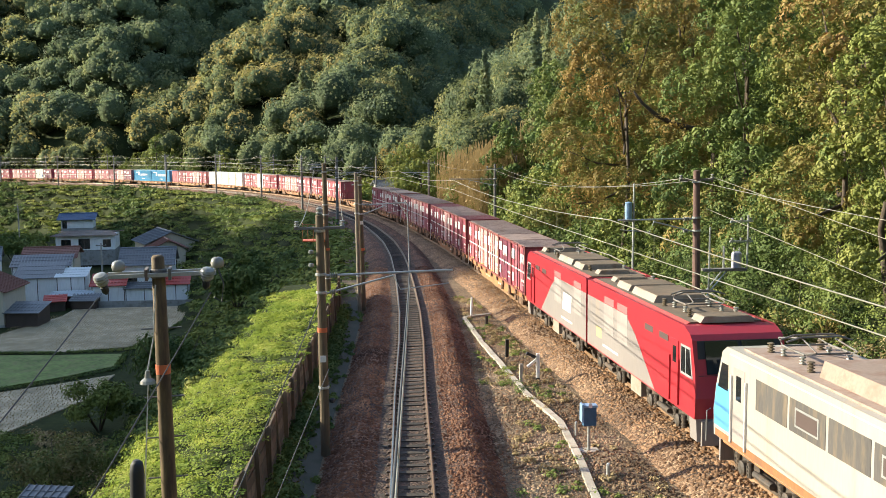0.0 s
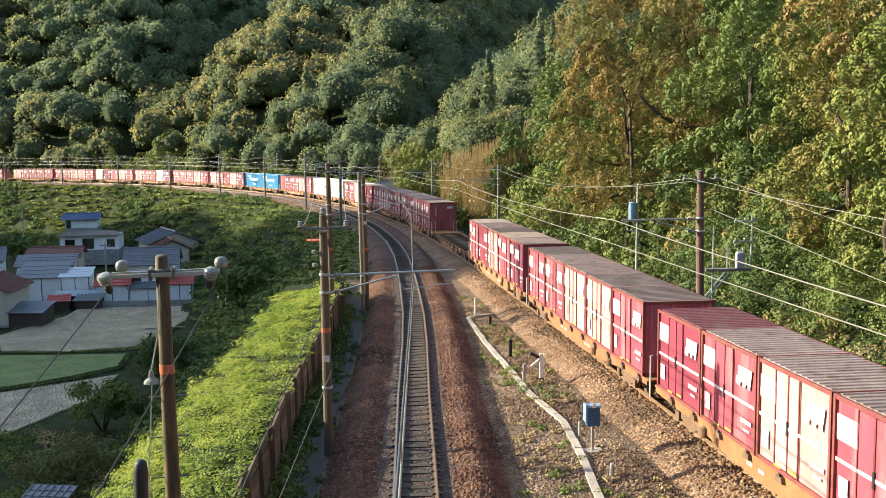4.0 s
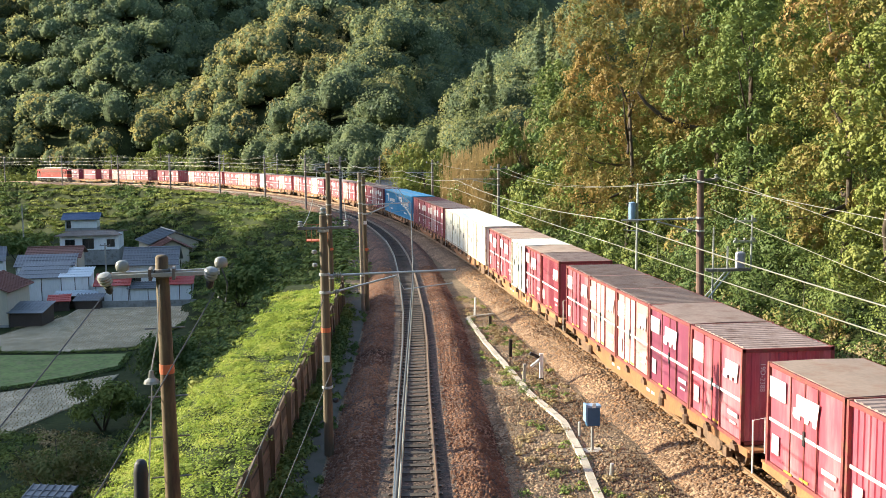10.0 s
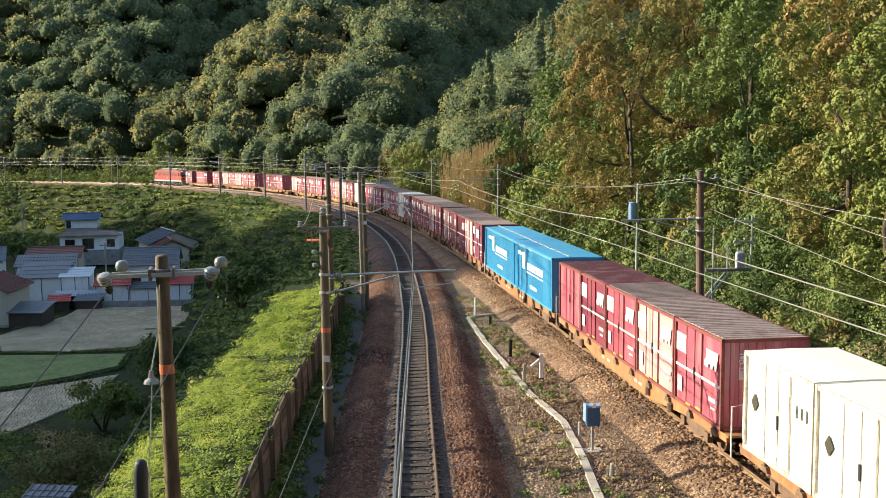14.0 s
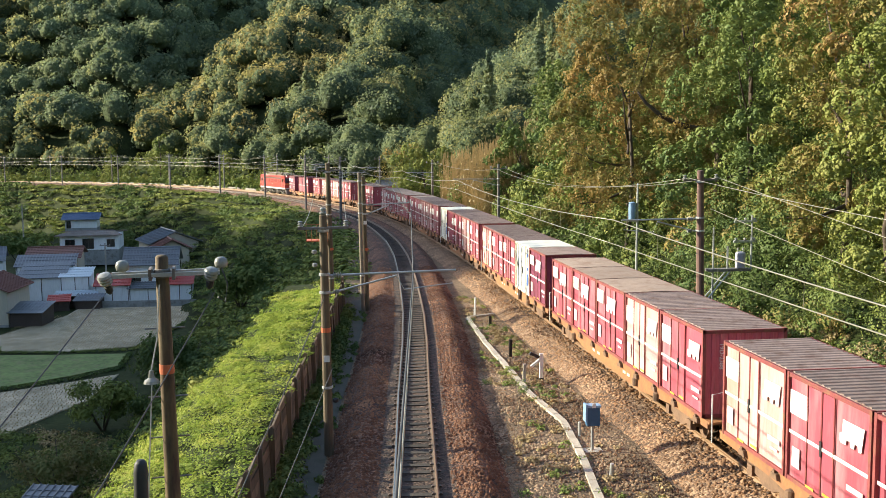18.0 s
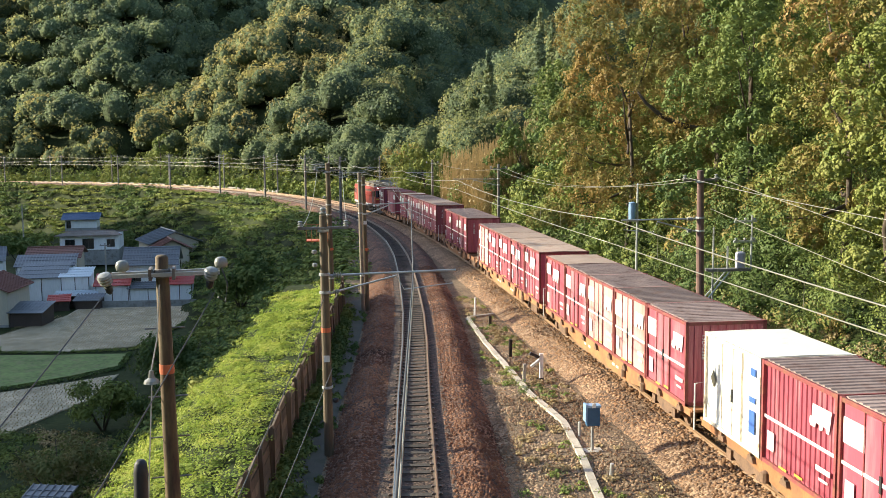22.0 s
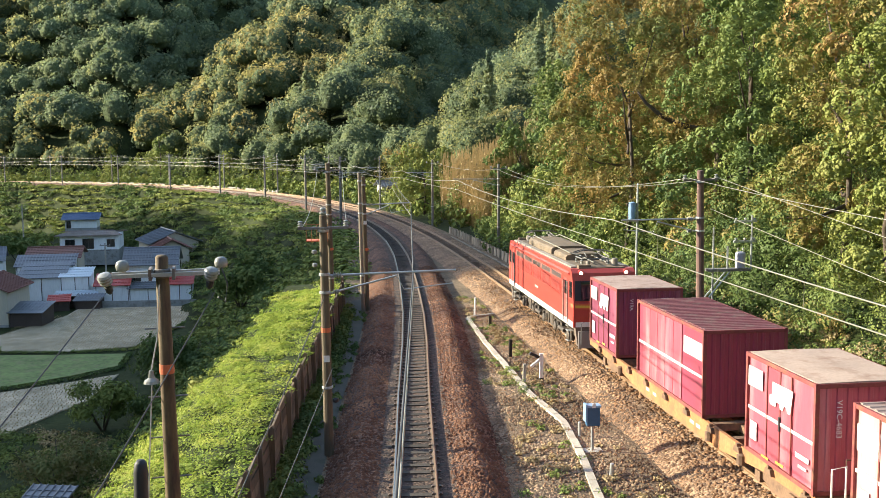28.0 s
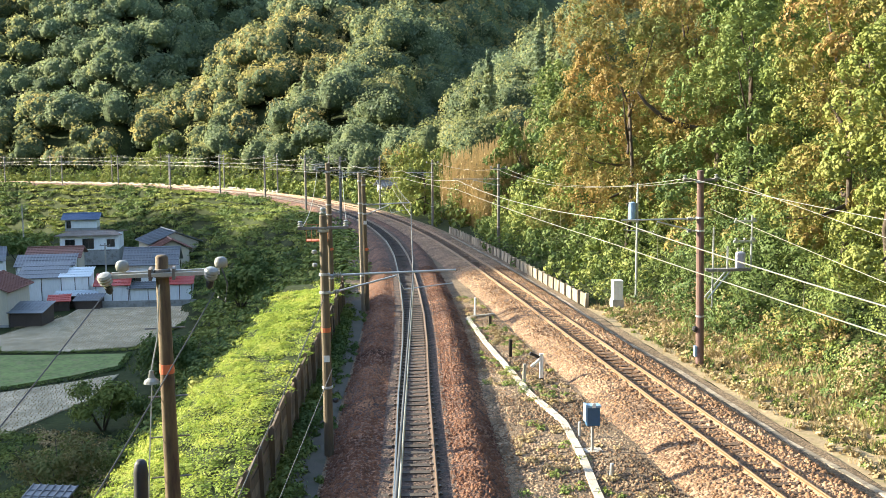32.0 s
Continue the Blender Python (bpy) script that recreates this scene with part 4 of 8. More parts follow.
def long_blue():
    """A 31-foot corrugated container."""
    ln = 9.41
    t = thing("freight_container", "long sky-blue corrugated freight container with yellow top edge", "container", "containers on the train")
    part("body", container_body(True, ln), BLUE, t)
    part("frame", container_frame(ln), BLUE, t)
    part("roof", container_roof(False, ln), BLUE, t)
    for sx in (-1, 1):
        bm = bmesh.new()
        side_plate(bm, sx, -ln / 2 + 0.1, ln / 2 - 0.1, CH - 0.13, CH - 0.06, 0.02, 0.006)
        part("edge_trim", bm, YELLOW, t, "yellow trim")
        bm = bmesh.new()
        for k in range(9):
            side_plate(bm, sx, -2.6 + k * 0.42, -2.3 + k * 0.42, 1.35, 1.72, 0.004, 0.006)
        side_plate(bm, sx, -2.6, 1.3, 1.18, 1.24, 0.004, 0.006)
        side_plate(bm, sx, -1.2, 0.4, 0.45, 0.62, 0.004, 0.006)
        part("lettering", bm, WHITE, t, "white lettering")
        bm = bmesh.new()
        side_plate(bm, sx, 1.6, 2.3, 1.3, 2.2, 0.004, 0.006)
        side_plate(bm, sx, 2.4, 3.6, 1.95, 2.15, 0.004, 0.006)
        part("emblem", bm, WHITE, t, "white emblem")
    bm = bmesh.new()
    for y in np.arange(-ln / 2 + 0.4, ln / 2, 1.4):
        box(bm, -0.35, -0.27, y, y + 1.2, CH + 0.02, CH + 0.05)
    part("roof_rail", bm, GALV, t)
    return t


def twenty_foot():
    ln = 6.1
    t = thing("freight_container", "long dull-red container with many door panels", "container", "containers on the train")
    part("body", container_body(False, ln), MAROON, t)
    part("frame", container_frame(ln), EDGE, t)
    part("roof", container_roof(True, ln), ROOF_RED, t)
    for sx in (-1, 1):
        for k in range(5):
            bm = bmesh.new()
            side_plate(bm, sx, -0.9 + k * 0.75 - 0.3, -0.9 + k * 0.75 + 0.42, 0.12, CH - 0.14, -0.018, 0.03)
            part("door", bm, RED, t, bevel=0.006)
        bm = bmesh.new()
        side_plate(bm, sx, -2.9, -1.4, 1.65, 2.15, 0.012, 0.008)
        side_plate(bm, sx, -2.9, 2.9, 1.14, 1.22, 0.014, 0.008)
        part("stripe", bm, WHITE, t, "white panel and stripe")
    return t


KINDS = {
    "R": container("crimson freight container with white emblem and stripe", RED, False, ROOF_GREY, True, "block", number="19D-2388"),
    "V": container("bright crimson container with a large white emblem", RED, False, ROOF_TAN, False, "big", number="V19C-4683"),
    "P": container("faded pinkish-red container with white panel", FADED, False, ROOF_GREY, True, "block"),
    "U": container("purple-tinged maroon container with white emblem", PURPLE, False, ROOF_GREY, False, "big", number="V19A"),
    "C": container("corrugated crimson container with white emblem", RED, True, ROOF_GREY, True, "logo"),
    "M": container("maroon freight container with white emblem and stripe", MAROON, False, ROOF_RED, True, "block", number="19D-38"),
    "D": container("plain dark red container with a small emblem", RED, False, ROOF_RED, True, "plain"),
    "W": white_container("plain white container with a dark diamond placard", GREY_MARK),
    "L": white_container("white container with blue labels", BLUE_TRIM),
    "B": long_blue(),
    "T": twenty_foot(),
}

# wagons from the head of the train to its tail; each lists its containers head to tail as (kind, place along the deck)
def five(word):
    return [(k, (i - 2) * 3.797) for i, k in enumerate(word) if k != "-"]


CONSIST = [five(w) for w in ("RUPPR", "MRPRM", "RPPRR", "UVPCV", "-----", "VRPCV", "RUPPR", "CVWVV", "WWWWW", "RPRMD")]
CONSIST += [[("B", -4.73), ("B", 4.73)]]
CONSIST += [five(w) for w in ("UPCRP", "RPVVV", "ULRRP", "RPRCL", "RPPRV", "VVVVP", "-RCC-", "RVPRP")]
CONSIST += [[("V", -7.5), ("T", 0.35), ("U", 7.7)]]


def wagon():
    t = thing("flat_wagon", "rust-orange container flat wagon under brake dust", "freight wagon", "wagons of the train")
    belly = [(-9.75, 0.98), (9.75, 0.98), (9.75, 0.78), (6.6, 0.72), (3.6, 0.42), (-3.6, 0.42), (-6.6, 0.72), (-9.75, 0.78)]
    for x in (-1, 1):
        bm = bmesh.new()
        prism(bm, belly, x * 1.16 - 0.05, x * 1.16 + 0.05, "x")
        part("side_sill", bm, WAGON, t, bevel=0.01)
        for y in np.arange(-9, 9.1, 1.9):
            bm = bmesh.new()
            prism(bm, [(y - 0.2, 0.80), (y + 0.2, 0.80), (y + 0.14, 0.95), (y + 0.05, 0.95), (y + 0.05, 1.03), (y - 0.05, 1.03), (y - 0.05, 0.95), (y - 0.14, 0.95)], *sorted((x * 1.2, x * 1.31)), "x")
            part("container_clamp", bm, BOGIE, t)
        for y in (-2.4, -1.9, 1.5, 2.2):
            bm = bmesh.new()
            box(bm, *sorted((x * 1.205, x * 1.216)), y, y + 0.32, 0.62, 0.72)
            part("lettering_bar", bm, CREAM_EDGE, t, "pale lettering")
        for y in (-5.4, 5.4, -3.2):
            bm = bmesh.new()
            turned(bm, (x * 1.24, y, 0.55), [(0.05, -0.05), (0.13, -0.03), (0.13, 0.22), (0.05, 0.26)], 10)
            part("brake_gear", bm, BOGIE, t)
    bm = bmesh.new()
    box(bm, -0.28, 0.28, -9.7, 9.7, 0.70, 0.9)
    for y in np.arange(-7.4, 7.5, 1.48):
        box(bm, -1.13, 1.13, y - 0.12, y + 0.12, 0.74, 0.95)
    part("under_frame", bm, BOGIE, t)
    for e in (-1, 1):
        bm = bmesh.new()
        box(bm, -1.2, 1.2, e * 8.85 - 1.0, e * 8.85 + 1.0, 0.93, 0.995)
        part("deck_plate", bm, WAGON, t, bevel=0.01)
        bm = bmesh.new()
        tube(bm, [(0, e * 9.7, 0.88), (0, e * 10.14, 0.88)], 0.09, 8)
        box(bm, -0.14, 0.14, e * 10.02 - 0.13, e * 10.02 + 0.13, 0.74, 1.0)
        part("coupler", bm, BOGIE, t)
        b = thing("bogie", "", "")
        for key in ("label", "category"):
            if key in b:
                del b[key]
        b.parent = t
        b.matrix_basis = pose(0, e * 7.05, 0)
        for x in (-1, 1):
            bm = bmesh.new()
            prism(bm, [(-1.25, 0.52), (-1.2, 0.66), (-0.5, 0.62), (-0.35, 0.74), (0.35, 0.74), (0.5, 0.62), (1.2, 0.66), (1.25, 0.52), (0.5, 0.34), (0.3, 0.24), (-0.3, 0.24), (-0.5, 0.34)], x * 0.98 - 0.06, x * 0.98 + 0.06, "x")
            for y in (-0.95, 0.95):
                box(bm, x * 1.03 - 0.08, x * 1.03 + 0.1, y - 0.15, y + 0.15, 0.3, 0.58)
            part("side_frame", bm, BOGIE, b, bevel=0.012)
        for y in (-0.95, 0.95):
            bm = bmesh.new()
            for x in (-1, 1):
                turned(bm, (x * 0.5665 - 0.065, y, 0.43), [(0.1, 0), (0.43 if x < 0 else 0.46, 0.0), (0.43, 0.13), (0.1, 0.13)], 20, "x")
            tube(bm, [(-1.0, y, 0.43), (1.0, y, 0.43)], 0.075, 8)
            part("wheelset", bm, BOGIE, b)
        bm = bmesh.new()
        box(bm, -0.95, 0.95, -0.25, 0.25, 0.42, 0.7)
        part("bolster", bm, BOGIE, b)
    # end platform rails
    for x in (-1, 1):
        bm = bmesh.new()
        tube(bm, [(x * 1.18, -10.0, 0.45), (x * 1.18, -10.0, 1.85), (x * 0.85, -10.0, 1.9), (x * 0.85, -10.0, 0.95)], 0.022, 6)
        part("handrail", bm, WHITE, t, "pale handrail")
    bm = bmesh.new()
    tube(bm, [(-0.7, -9.72, 0.99), (-0.7, -9.72, 1.95), (0.7, -9.72, 1.95), (0.7, -9.72, 0.99)], 0.02, 6)
    part("end_rail", bm, BOGIE, t)
    bm = bmesh.new()
    turned(bm, (-0.35, -9.85, 1.75), [(0.03, -0.75), (0.03, 0), (0.22, 0.0), (0.22, 0.04), (0.03, 0.05)], 12)
    part("brake_wheel", bm, BOGIE, t)
    return t


WAGON_ONE = wagon()
SPEED, TAIL = 14.9586, 475.92        # metres a second; where the rear of the banking engine is at 0 s
MOVERS = []                           # (thing, distance of its wagon's centre from the tail, place on the wagon)


def take(kind, used):
    src = KINDS[kind]
    if kind in used:
        return copy_thing(src, Matrix())
    used.add(kind)
    return src


used = set()
for w, load in enumerate(CONSIST):
    centre = -(16.3 + 0.35) - 20.4 * (19 - w) - 10.2
    car = WAGON_ONE if w == 0 else copy_thing(WAGON_ONE, Matrix())
    if not load:
        tagged(car, "empty rust-orange container flat wagon with open deck frame")
    MOVERS.append((car, centre, Matrix(), 7.05))
    for kind, y in load:
        MOVERS.append((take(kind, used), centre, pose(0, y, FLOOR), 7.05))

# ---- locomotives
LOCO_RED = material("loco_red", (0.38, 0.024, 0.036), 0.4, vary=0.08, size=2, fine=12, stain=(0.4, 0.04, 0.04), stain_at=(0.62, 0.85), streak=True, coat=0.1)
LOCO_GREY = material("loco_pale_grey", (0.25, 0.225, 0.215), 0.45, vary=0.1, size=2, fine=12, stain=(0.4, 0.3, 0.2), stain_at=(0.58, 0.85), streak=True)
LOCO_VERMILION = material("loco_vermilion", (0.43, 0.056, 0.042), 0.4, vary=0.1, size=2, fine=12, stain=(0.42, 0.08, 0.05), stain_at=(0.6, 0.85), streak=True, coat=0.2)
LOCO_CREAM = material("loco_off_white", (0.40, 0.365, 0.32), 0.4, vary=0.1, size=2, fine=12, stain=(0.5, 0.33, 0.16), stain_at=(0.55, 0.8), streak=True)
LOCO_PANEL = material("pale_panel", (0.32, 0.285, 0.27), 0.5, vary=0.12, size=0.5, fine=25)
LOCO_PINK = material("faded_red_panel", (0.48, 0.14, 0.14), 0.5, vary=0.12, size=0.5, fine=25)
LOUVRE_GREY = material("dull_louvre", (0.085, 0.078, 0.075), 0.6, vary=0.25, size=0.6, fine=25, stain=(0.2, 0.15, 0.1), streak=True)
YELLOW_PALE = material("pale_yellow_lettering", (0.5, 0.42, 0.2), 0.5, vary=0.15)
LOCO_BLUE = material("loco_blue", (0.10, 0.33, 0.66), 0.4, vary=0.08, size=2, fine=12)
LOCO_ROOF = material("loco_roof", (0.15, 0.112, 0.075), 0.8, vary=0.3, size=1.2, fine=12, stain=(0.24, 0.16, 0.10), stain_at=(0.5, 0.75))
ROOF_BOX = material("roof_equipment", (0.29, 0.25, 0.205), 0.7, vary=0.2, size=1, fine=12, stain=(0.22, 0.15, 0.1))
LOUVRE_RED = material("louvre_red", (0.38, 0.06, 0.048), 0.6, vary=0.15, size=0.4, fine=30)
BAND_DULL = material("dull_band", (0.30, 0.10, 0.08), 0.6, vary=0.15)
GLASS_DULL = material("dusty_glass", (0.10, 0.075, 0.07), 0.35, vary=0.2)
LAMP = bpy.data.materials.new("lit_tail_lamp")
LAMP.use_nodes = True
LAMP.node_tree.nodes["Principled BSDF"].inputs["Emission Color"].default_value = (1.0, 0.8, 0.6, 1)
LAMP.node_tree.nodes["Principled BSDF"].inputs["Emission Strength"].default_value = 3.0


def plate_yz(parent, name, outline, mat, half=1.4, thick=0.01, label="", proud=0.0):
    for sx in (-1, 1):
        bm = bmesh.new()
        a = sx * (half + proud)
        prism(bm, outline, min(a, a + sx * thick), max(a, a + sx * thick), "x")
        part(name, bm, mat, parent, label)


def oblong(y0, y1, z0, z1):
    return [(y0, z0), (y1, z0), (y1, z1), (y0, z1)]


def pantograph(t, y, z, raised):
    """A folded or raised diamond pantograph."""
    up = 0.95 if raised else 0.28
    bm = bmesh.new()
    for x in (-0.6, 0.6):
        insulator(bm, (x, y - 0.5, z), "z", 3, 0.08)
        insulator(bm, (x, y + 0.5, z), "z", 3, 0.08)
    part("insulator", bm, PORCELAIN, t)
    bm = bmesh.new()
    for x in (-0.6, 0.6):
        tube(bm, [(x, y - 0.6, z + 0.24), (x, y + 0.6, z + 0.24)], 0.03, 6)
        for e in (-1, 1):
            tube(bm, [(x, y + e * 0.55, z + 0.24), (x * 0.85, y + e * 1.0, z + 0.24 + up * 0.45), (x * 0.7, y + e * 0.15, z + 0.24 + up)], 0.022, 6)
    for e in (-1, 1):
        tube(bm, [(-0.85, y + e * 0.16, z + 0.2 + up), (-0.5, y + e * 0.16, z + 0.3 + up), (0.5, y + e * 0.16, z + 0.3 + up), (0.85, y + e * 0.16, z + 0.2 + up)], 0.025, 6)
        tube(bm, [(-0.6, y + e * 0.55, z + 0.24), (0.6, y + e * 0.55, z + 0.24)], 0.025, 6)
    part("pantograph", bm, POLE_GREY, t, "folded pantograph")


def cab_end(t, y, e, z_sill, z_top, half=1.4, frame=BLACK, slope=0.3):
    """Windscreens, lamps, skirt and coupler on a cab's end; e is -1 towards the head of the train."""
    for x0, x1 in ((-1.05, -0.06), (0.06, 1.05)):
        bm = bmesh.new()
        n = [bm.verts.new(p) for p in ((x0, y + e * 0.012, z_sill), (x1, y + e * 0.012, z_sill), (x1, y + e * (0.012 - slope), z_top), (x0, y + e * (0.012 - slope), z_top))]
        o = [bm.verts.new(v.co + Vector((0, e * 0.03, 0.01))) for v in n]
        bm.faces.new(n[::-1])
        bm.faces.new(o)
        for k in range(4):
            bm.faces.new((n[k], n[(k + 1) % 4], o[(k + 1) % 4], o[k]))
        part("windscreen", bm, GLASS, t, "dark glass")
    bm = bmesh.new()
    box(bm, -1.2, 1.2, min(y, y + e * 0.1), max(y, y + e * 0.1), 0.22, 0.95)
    part("skirt", bm, LOCO_GREY, t, bevel=0.02)
    bm = bmesh.new()
    tube(bm, [(0, y, 0.88), (0, y + e * 0.42, 0.88)], 0.1, 8)
    box(bm, -0.15, 0.15, y + e * 0.36 - 0.12, y + e * 0.36 + 0.12, 0.72, 1.02)
    part("coupler", bm, BOGIE, t)
    for x in (-0.95, 0.95):
        bm = bmesh.new()
        tube(bm, [(x * 1.15, y + e * 0.14, 0.4), (x * 1.15, y + e * 0.16, 1.3), (x * 1.02, y + e * 0.14, 1.35)], 0.02, 6)
        part("handrail", bm, GALV, t)


def shell(t, name, outline, mat, half=1.4, bevel=0.1):
    bm = bmesh.new()
    prism(bm, outline, -half, half, "x")
    return part(name, bm, mat, t, bevel=bevel)


def roof_box(t, x0, x1, y0, y1, z0, z1, mat=ROOF_BOX):
    bm = bmesh.new()
    prism(bm, [(x0, z0), (x1, z0), (x1 - 0.12, z1), (x0 + 0.12, z1)], y0, y1)
    part("roof_equipment", bm, mat, t, bevel=0.03)


def two_section_loco():
    """Red two-section engine with pale grey flanks, cabs at both outer ends."""
    t = thing("electric_locomotive", "red two-section electric locomotive with pale grey wedge flanks", "locomotive", "locomotives")
    for e in (-1, 1):
        b = 12.2
        out = [(e * 0.12, 1.0), (e * 0.12, 3.5), (e * 0.2, 3.58), (e * (b - 0.95), 3.58), (e * (b - 0.45), 3.4), (e * (b - 0.3), 3.25), (e * b, 2.35), (e * (b + 0.05), 1.6), (e * b, 1.0)]
        shell(t, "body", out, LOCO_RED, bevel=0.14)
        bm = bmesh.new()
        box(bm, -1.12, 1.12, *sorted((e * 0.35, e * (b - 1.3))), 3.57, 3.63)
        part("roof_panel", bm, LOCO_ROOF, t)
        for x in (-1, 1):
            bm = bmesh.new()
            prism(bm, [(x * 1.12, 3.58), (x * 1.3, 3.52), (x * 1.3, 3.56), (x * 1.14, 3.64)][::-x], *sorted((e * 0.3, e * (b - 1.2))))
            part("roof_edge", bm, LOUVRE_RED, t)
        for y0, y1, h, w in ((0.9, 1.5, 3.78, 0.7), (2.6, 4.1, 3.84, 0.95), (4.5, 7.0, 3.86, 0.95), (10.3, 11.1, 3.8, 0.85)):
            roof_box(t, -w, w, *sorted((e * y0, e * y1)), 3.62, h)
            bm = bmesh.new()
            box(bm, -w + 0.16, w - 0.16, *sorted((e * (y0 + 0.04), e * (y1 - 0.04))), h - 0.02, h + 0.012)
            part("box_lid", bm, LOCO_ROOF, t, "sooty brown lid")
        for k, (x, y) in enumerate(((0.7, 1.9), (-0.7, 2.2), (0.8, 7.4), (-0.8, 7.7), (0.75, 9.9), (-0.75, 9.9))):
            bm = bmesh.new()
            insulator(bm, (x, e * y, 3.63), "z", 4, 0.1)
            part("insulator", bm, POLE_BROWN if k % 2 else PORCELAIN, t)
        bm = bmesh.new()
        tube(bm, [(0.7, e * 1.9, 3.98), (0.8, e * 4.5, 4.03), (0.8, e * 7.4, 3.98), (0.75, e * 9.9, 3.98)], 0.022, 6)
        part("roof_bus_bar", bm, WIRE, t)
        # grey wedge with a red strip left above it
        grey = [(e * 0.13, 1.04), (e * 0.13, 2.98), (e * 5.3, 2.98), (e * 6.4, 2.5), (e * 8.6, 1.04)]
        plate_yz(t, "grey_flank", grey if e > 0 else grey[::-1], LOCO_GREY, 1.4, 0.008, "pale grey paint")
        for y in (2.6, 4.3) if e < 0 else (0.9, 4.5):
            plate_yz(t, "louvre", oblong(*sorted((e * y, e * (y + 1.25))), 1.9, 2.98), LOCO_PANEL, 1.4, 0.014, "pale louvred panel")
            plate_yz(t, "louvre", oblong(*sorted((e * y, e * (y + 1.25))), 3.0, 3.26), LOCO_PINK, 1.4, 0.014, "pale red louvred panel")
        for y in (7.5, 9.0):
            plate_yz(t, "side_window", oblong(*sorted((e * y, e * (y + 0.85))), 2.86, 3.06), GLASS_DULL, 1.4, 0.012)
        plate_yz(t, "window_frame", [(e * 10.98, 2.12), (e * 12.02, 2.12), (e * 11.8, 3.02), (e * 10.98, 3.02)][::e], GALV, 1.4, 0.010, "bright metal frame")
        plate_yz(t, "cab_window", [(e * 11.05, 2.2), (e * 11.92, 2.2), (e * 11.73, 2.95), (e * 11.05, 2.95)][::e], GLASS, 1.4, 0.018)
        plate_yz(t, "window_bar", oblong(*sorted((e * 11.42, e * 11.46)), 2.2, 2.95), GALV, 1.4, 0.022)
        plate_yz(t, "cab_door", oblong(*sorted((e * 10.15, e * 10.78)), 1.1, 3.05), LOCO_RED, 1.4, 0.02)
        plate_yz(t, "door_window", oblong(*sorted((e * 10.32, e * 10.62)), 2.35, 2.85), GLASS, 1.4, 0.026)
        for y in (10.84, 10.06):
            plate_yz(t, "door_rail", oblong(*sorted((e * y, e * (y + 0.04))), 1.1, 2.5), LOCO_RED, 1.4, 0.06)
        cab_end(t, e * 12.2, e, 2.3, 3.22, slope=0.27)
        bm = bmesh.new()
        n = [bm.verts.new(q) for q in ((-1.3, e * 12.21, 2.26), (1.3, e * 12.21, 2.26), (1.26, e * 11.925, 3.24), (-1.26, e * 11.925, 3.24))]
        o = [bm.verts.new(v.co + Vector((0, -e * 0.05, 0))) for v in n]
        bm.faces.new(n)
        bm.faces.new(o[::-1])
        for k in range(4):
            bm.faces.new((n[k], o[k], o[(k + 1) % 4], n[(k + 1) % 4]))
        part("window_surround", bm, BLACK, t, "black surround")
        bm = bmesh.new()
        prism(bm, [(-1.34, 1.0), (1.34, 1.0), (1.3, 0.32), (0.5, 0.22), (-0.5, 0.22), (-1.3, 0.32)], *sorted((e * 11.6, e * 12.16)))
        part("apron", bm, LOCO_GREY, t, "pale grey apron", bevel=0.03)
        for y in (3.0, 9.2):
            banking_bogie(t, e * y)
        pantograph(t, e * 8.6, 3.64, False)
        bm = bmesh.new()
        box(bm, -1.25, 1.25, *sorted((e * 5.5, e * 6.7)), 0.35, 1.0)
        part("equipment_case", bm, ROOF_BOX, t, "pale grey case", bevel=0.02)
        bm = bmesh.new()
        box(bm, -1.25, 1.25, *sorted((e * 0.4, e * (b - 0.2))), 0.9, 1.01)
        part("under_frame", bm, BOGIE_DARK, t)
        plate_yz(t, "white_bar", oblong(*sorted((e * 2.4, e * 4.4)), 1.32, 1.4), WHITE, 1.4, 0.012, "white lettering line")
    plate_yz(t, "emblem", [(2.7, 1.75), (4.2, 1.75), (4.05, 2.5), (2.55, 2.5)], WHITE, 1.4, 0.014, "white emblem")
    plate_yz(t, "emblem", oblong(-2.2, -1.5, 1.55, 1.95), YELLOW_PALE, 1.4, 0.010, "pale yellow lettering")
    bm = bmesh.new()
    box(bm, -1.2, 1.2, -0.14, 0.14, 0.9, 3.5)
    part("gangway", bm, BLACK, t)
    return t


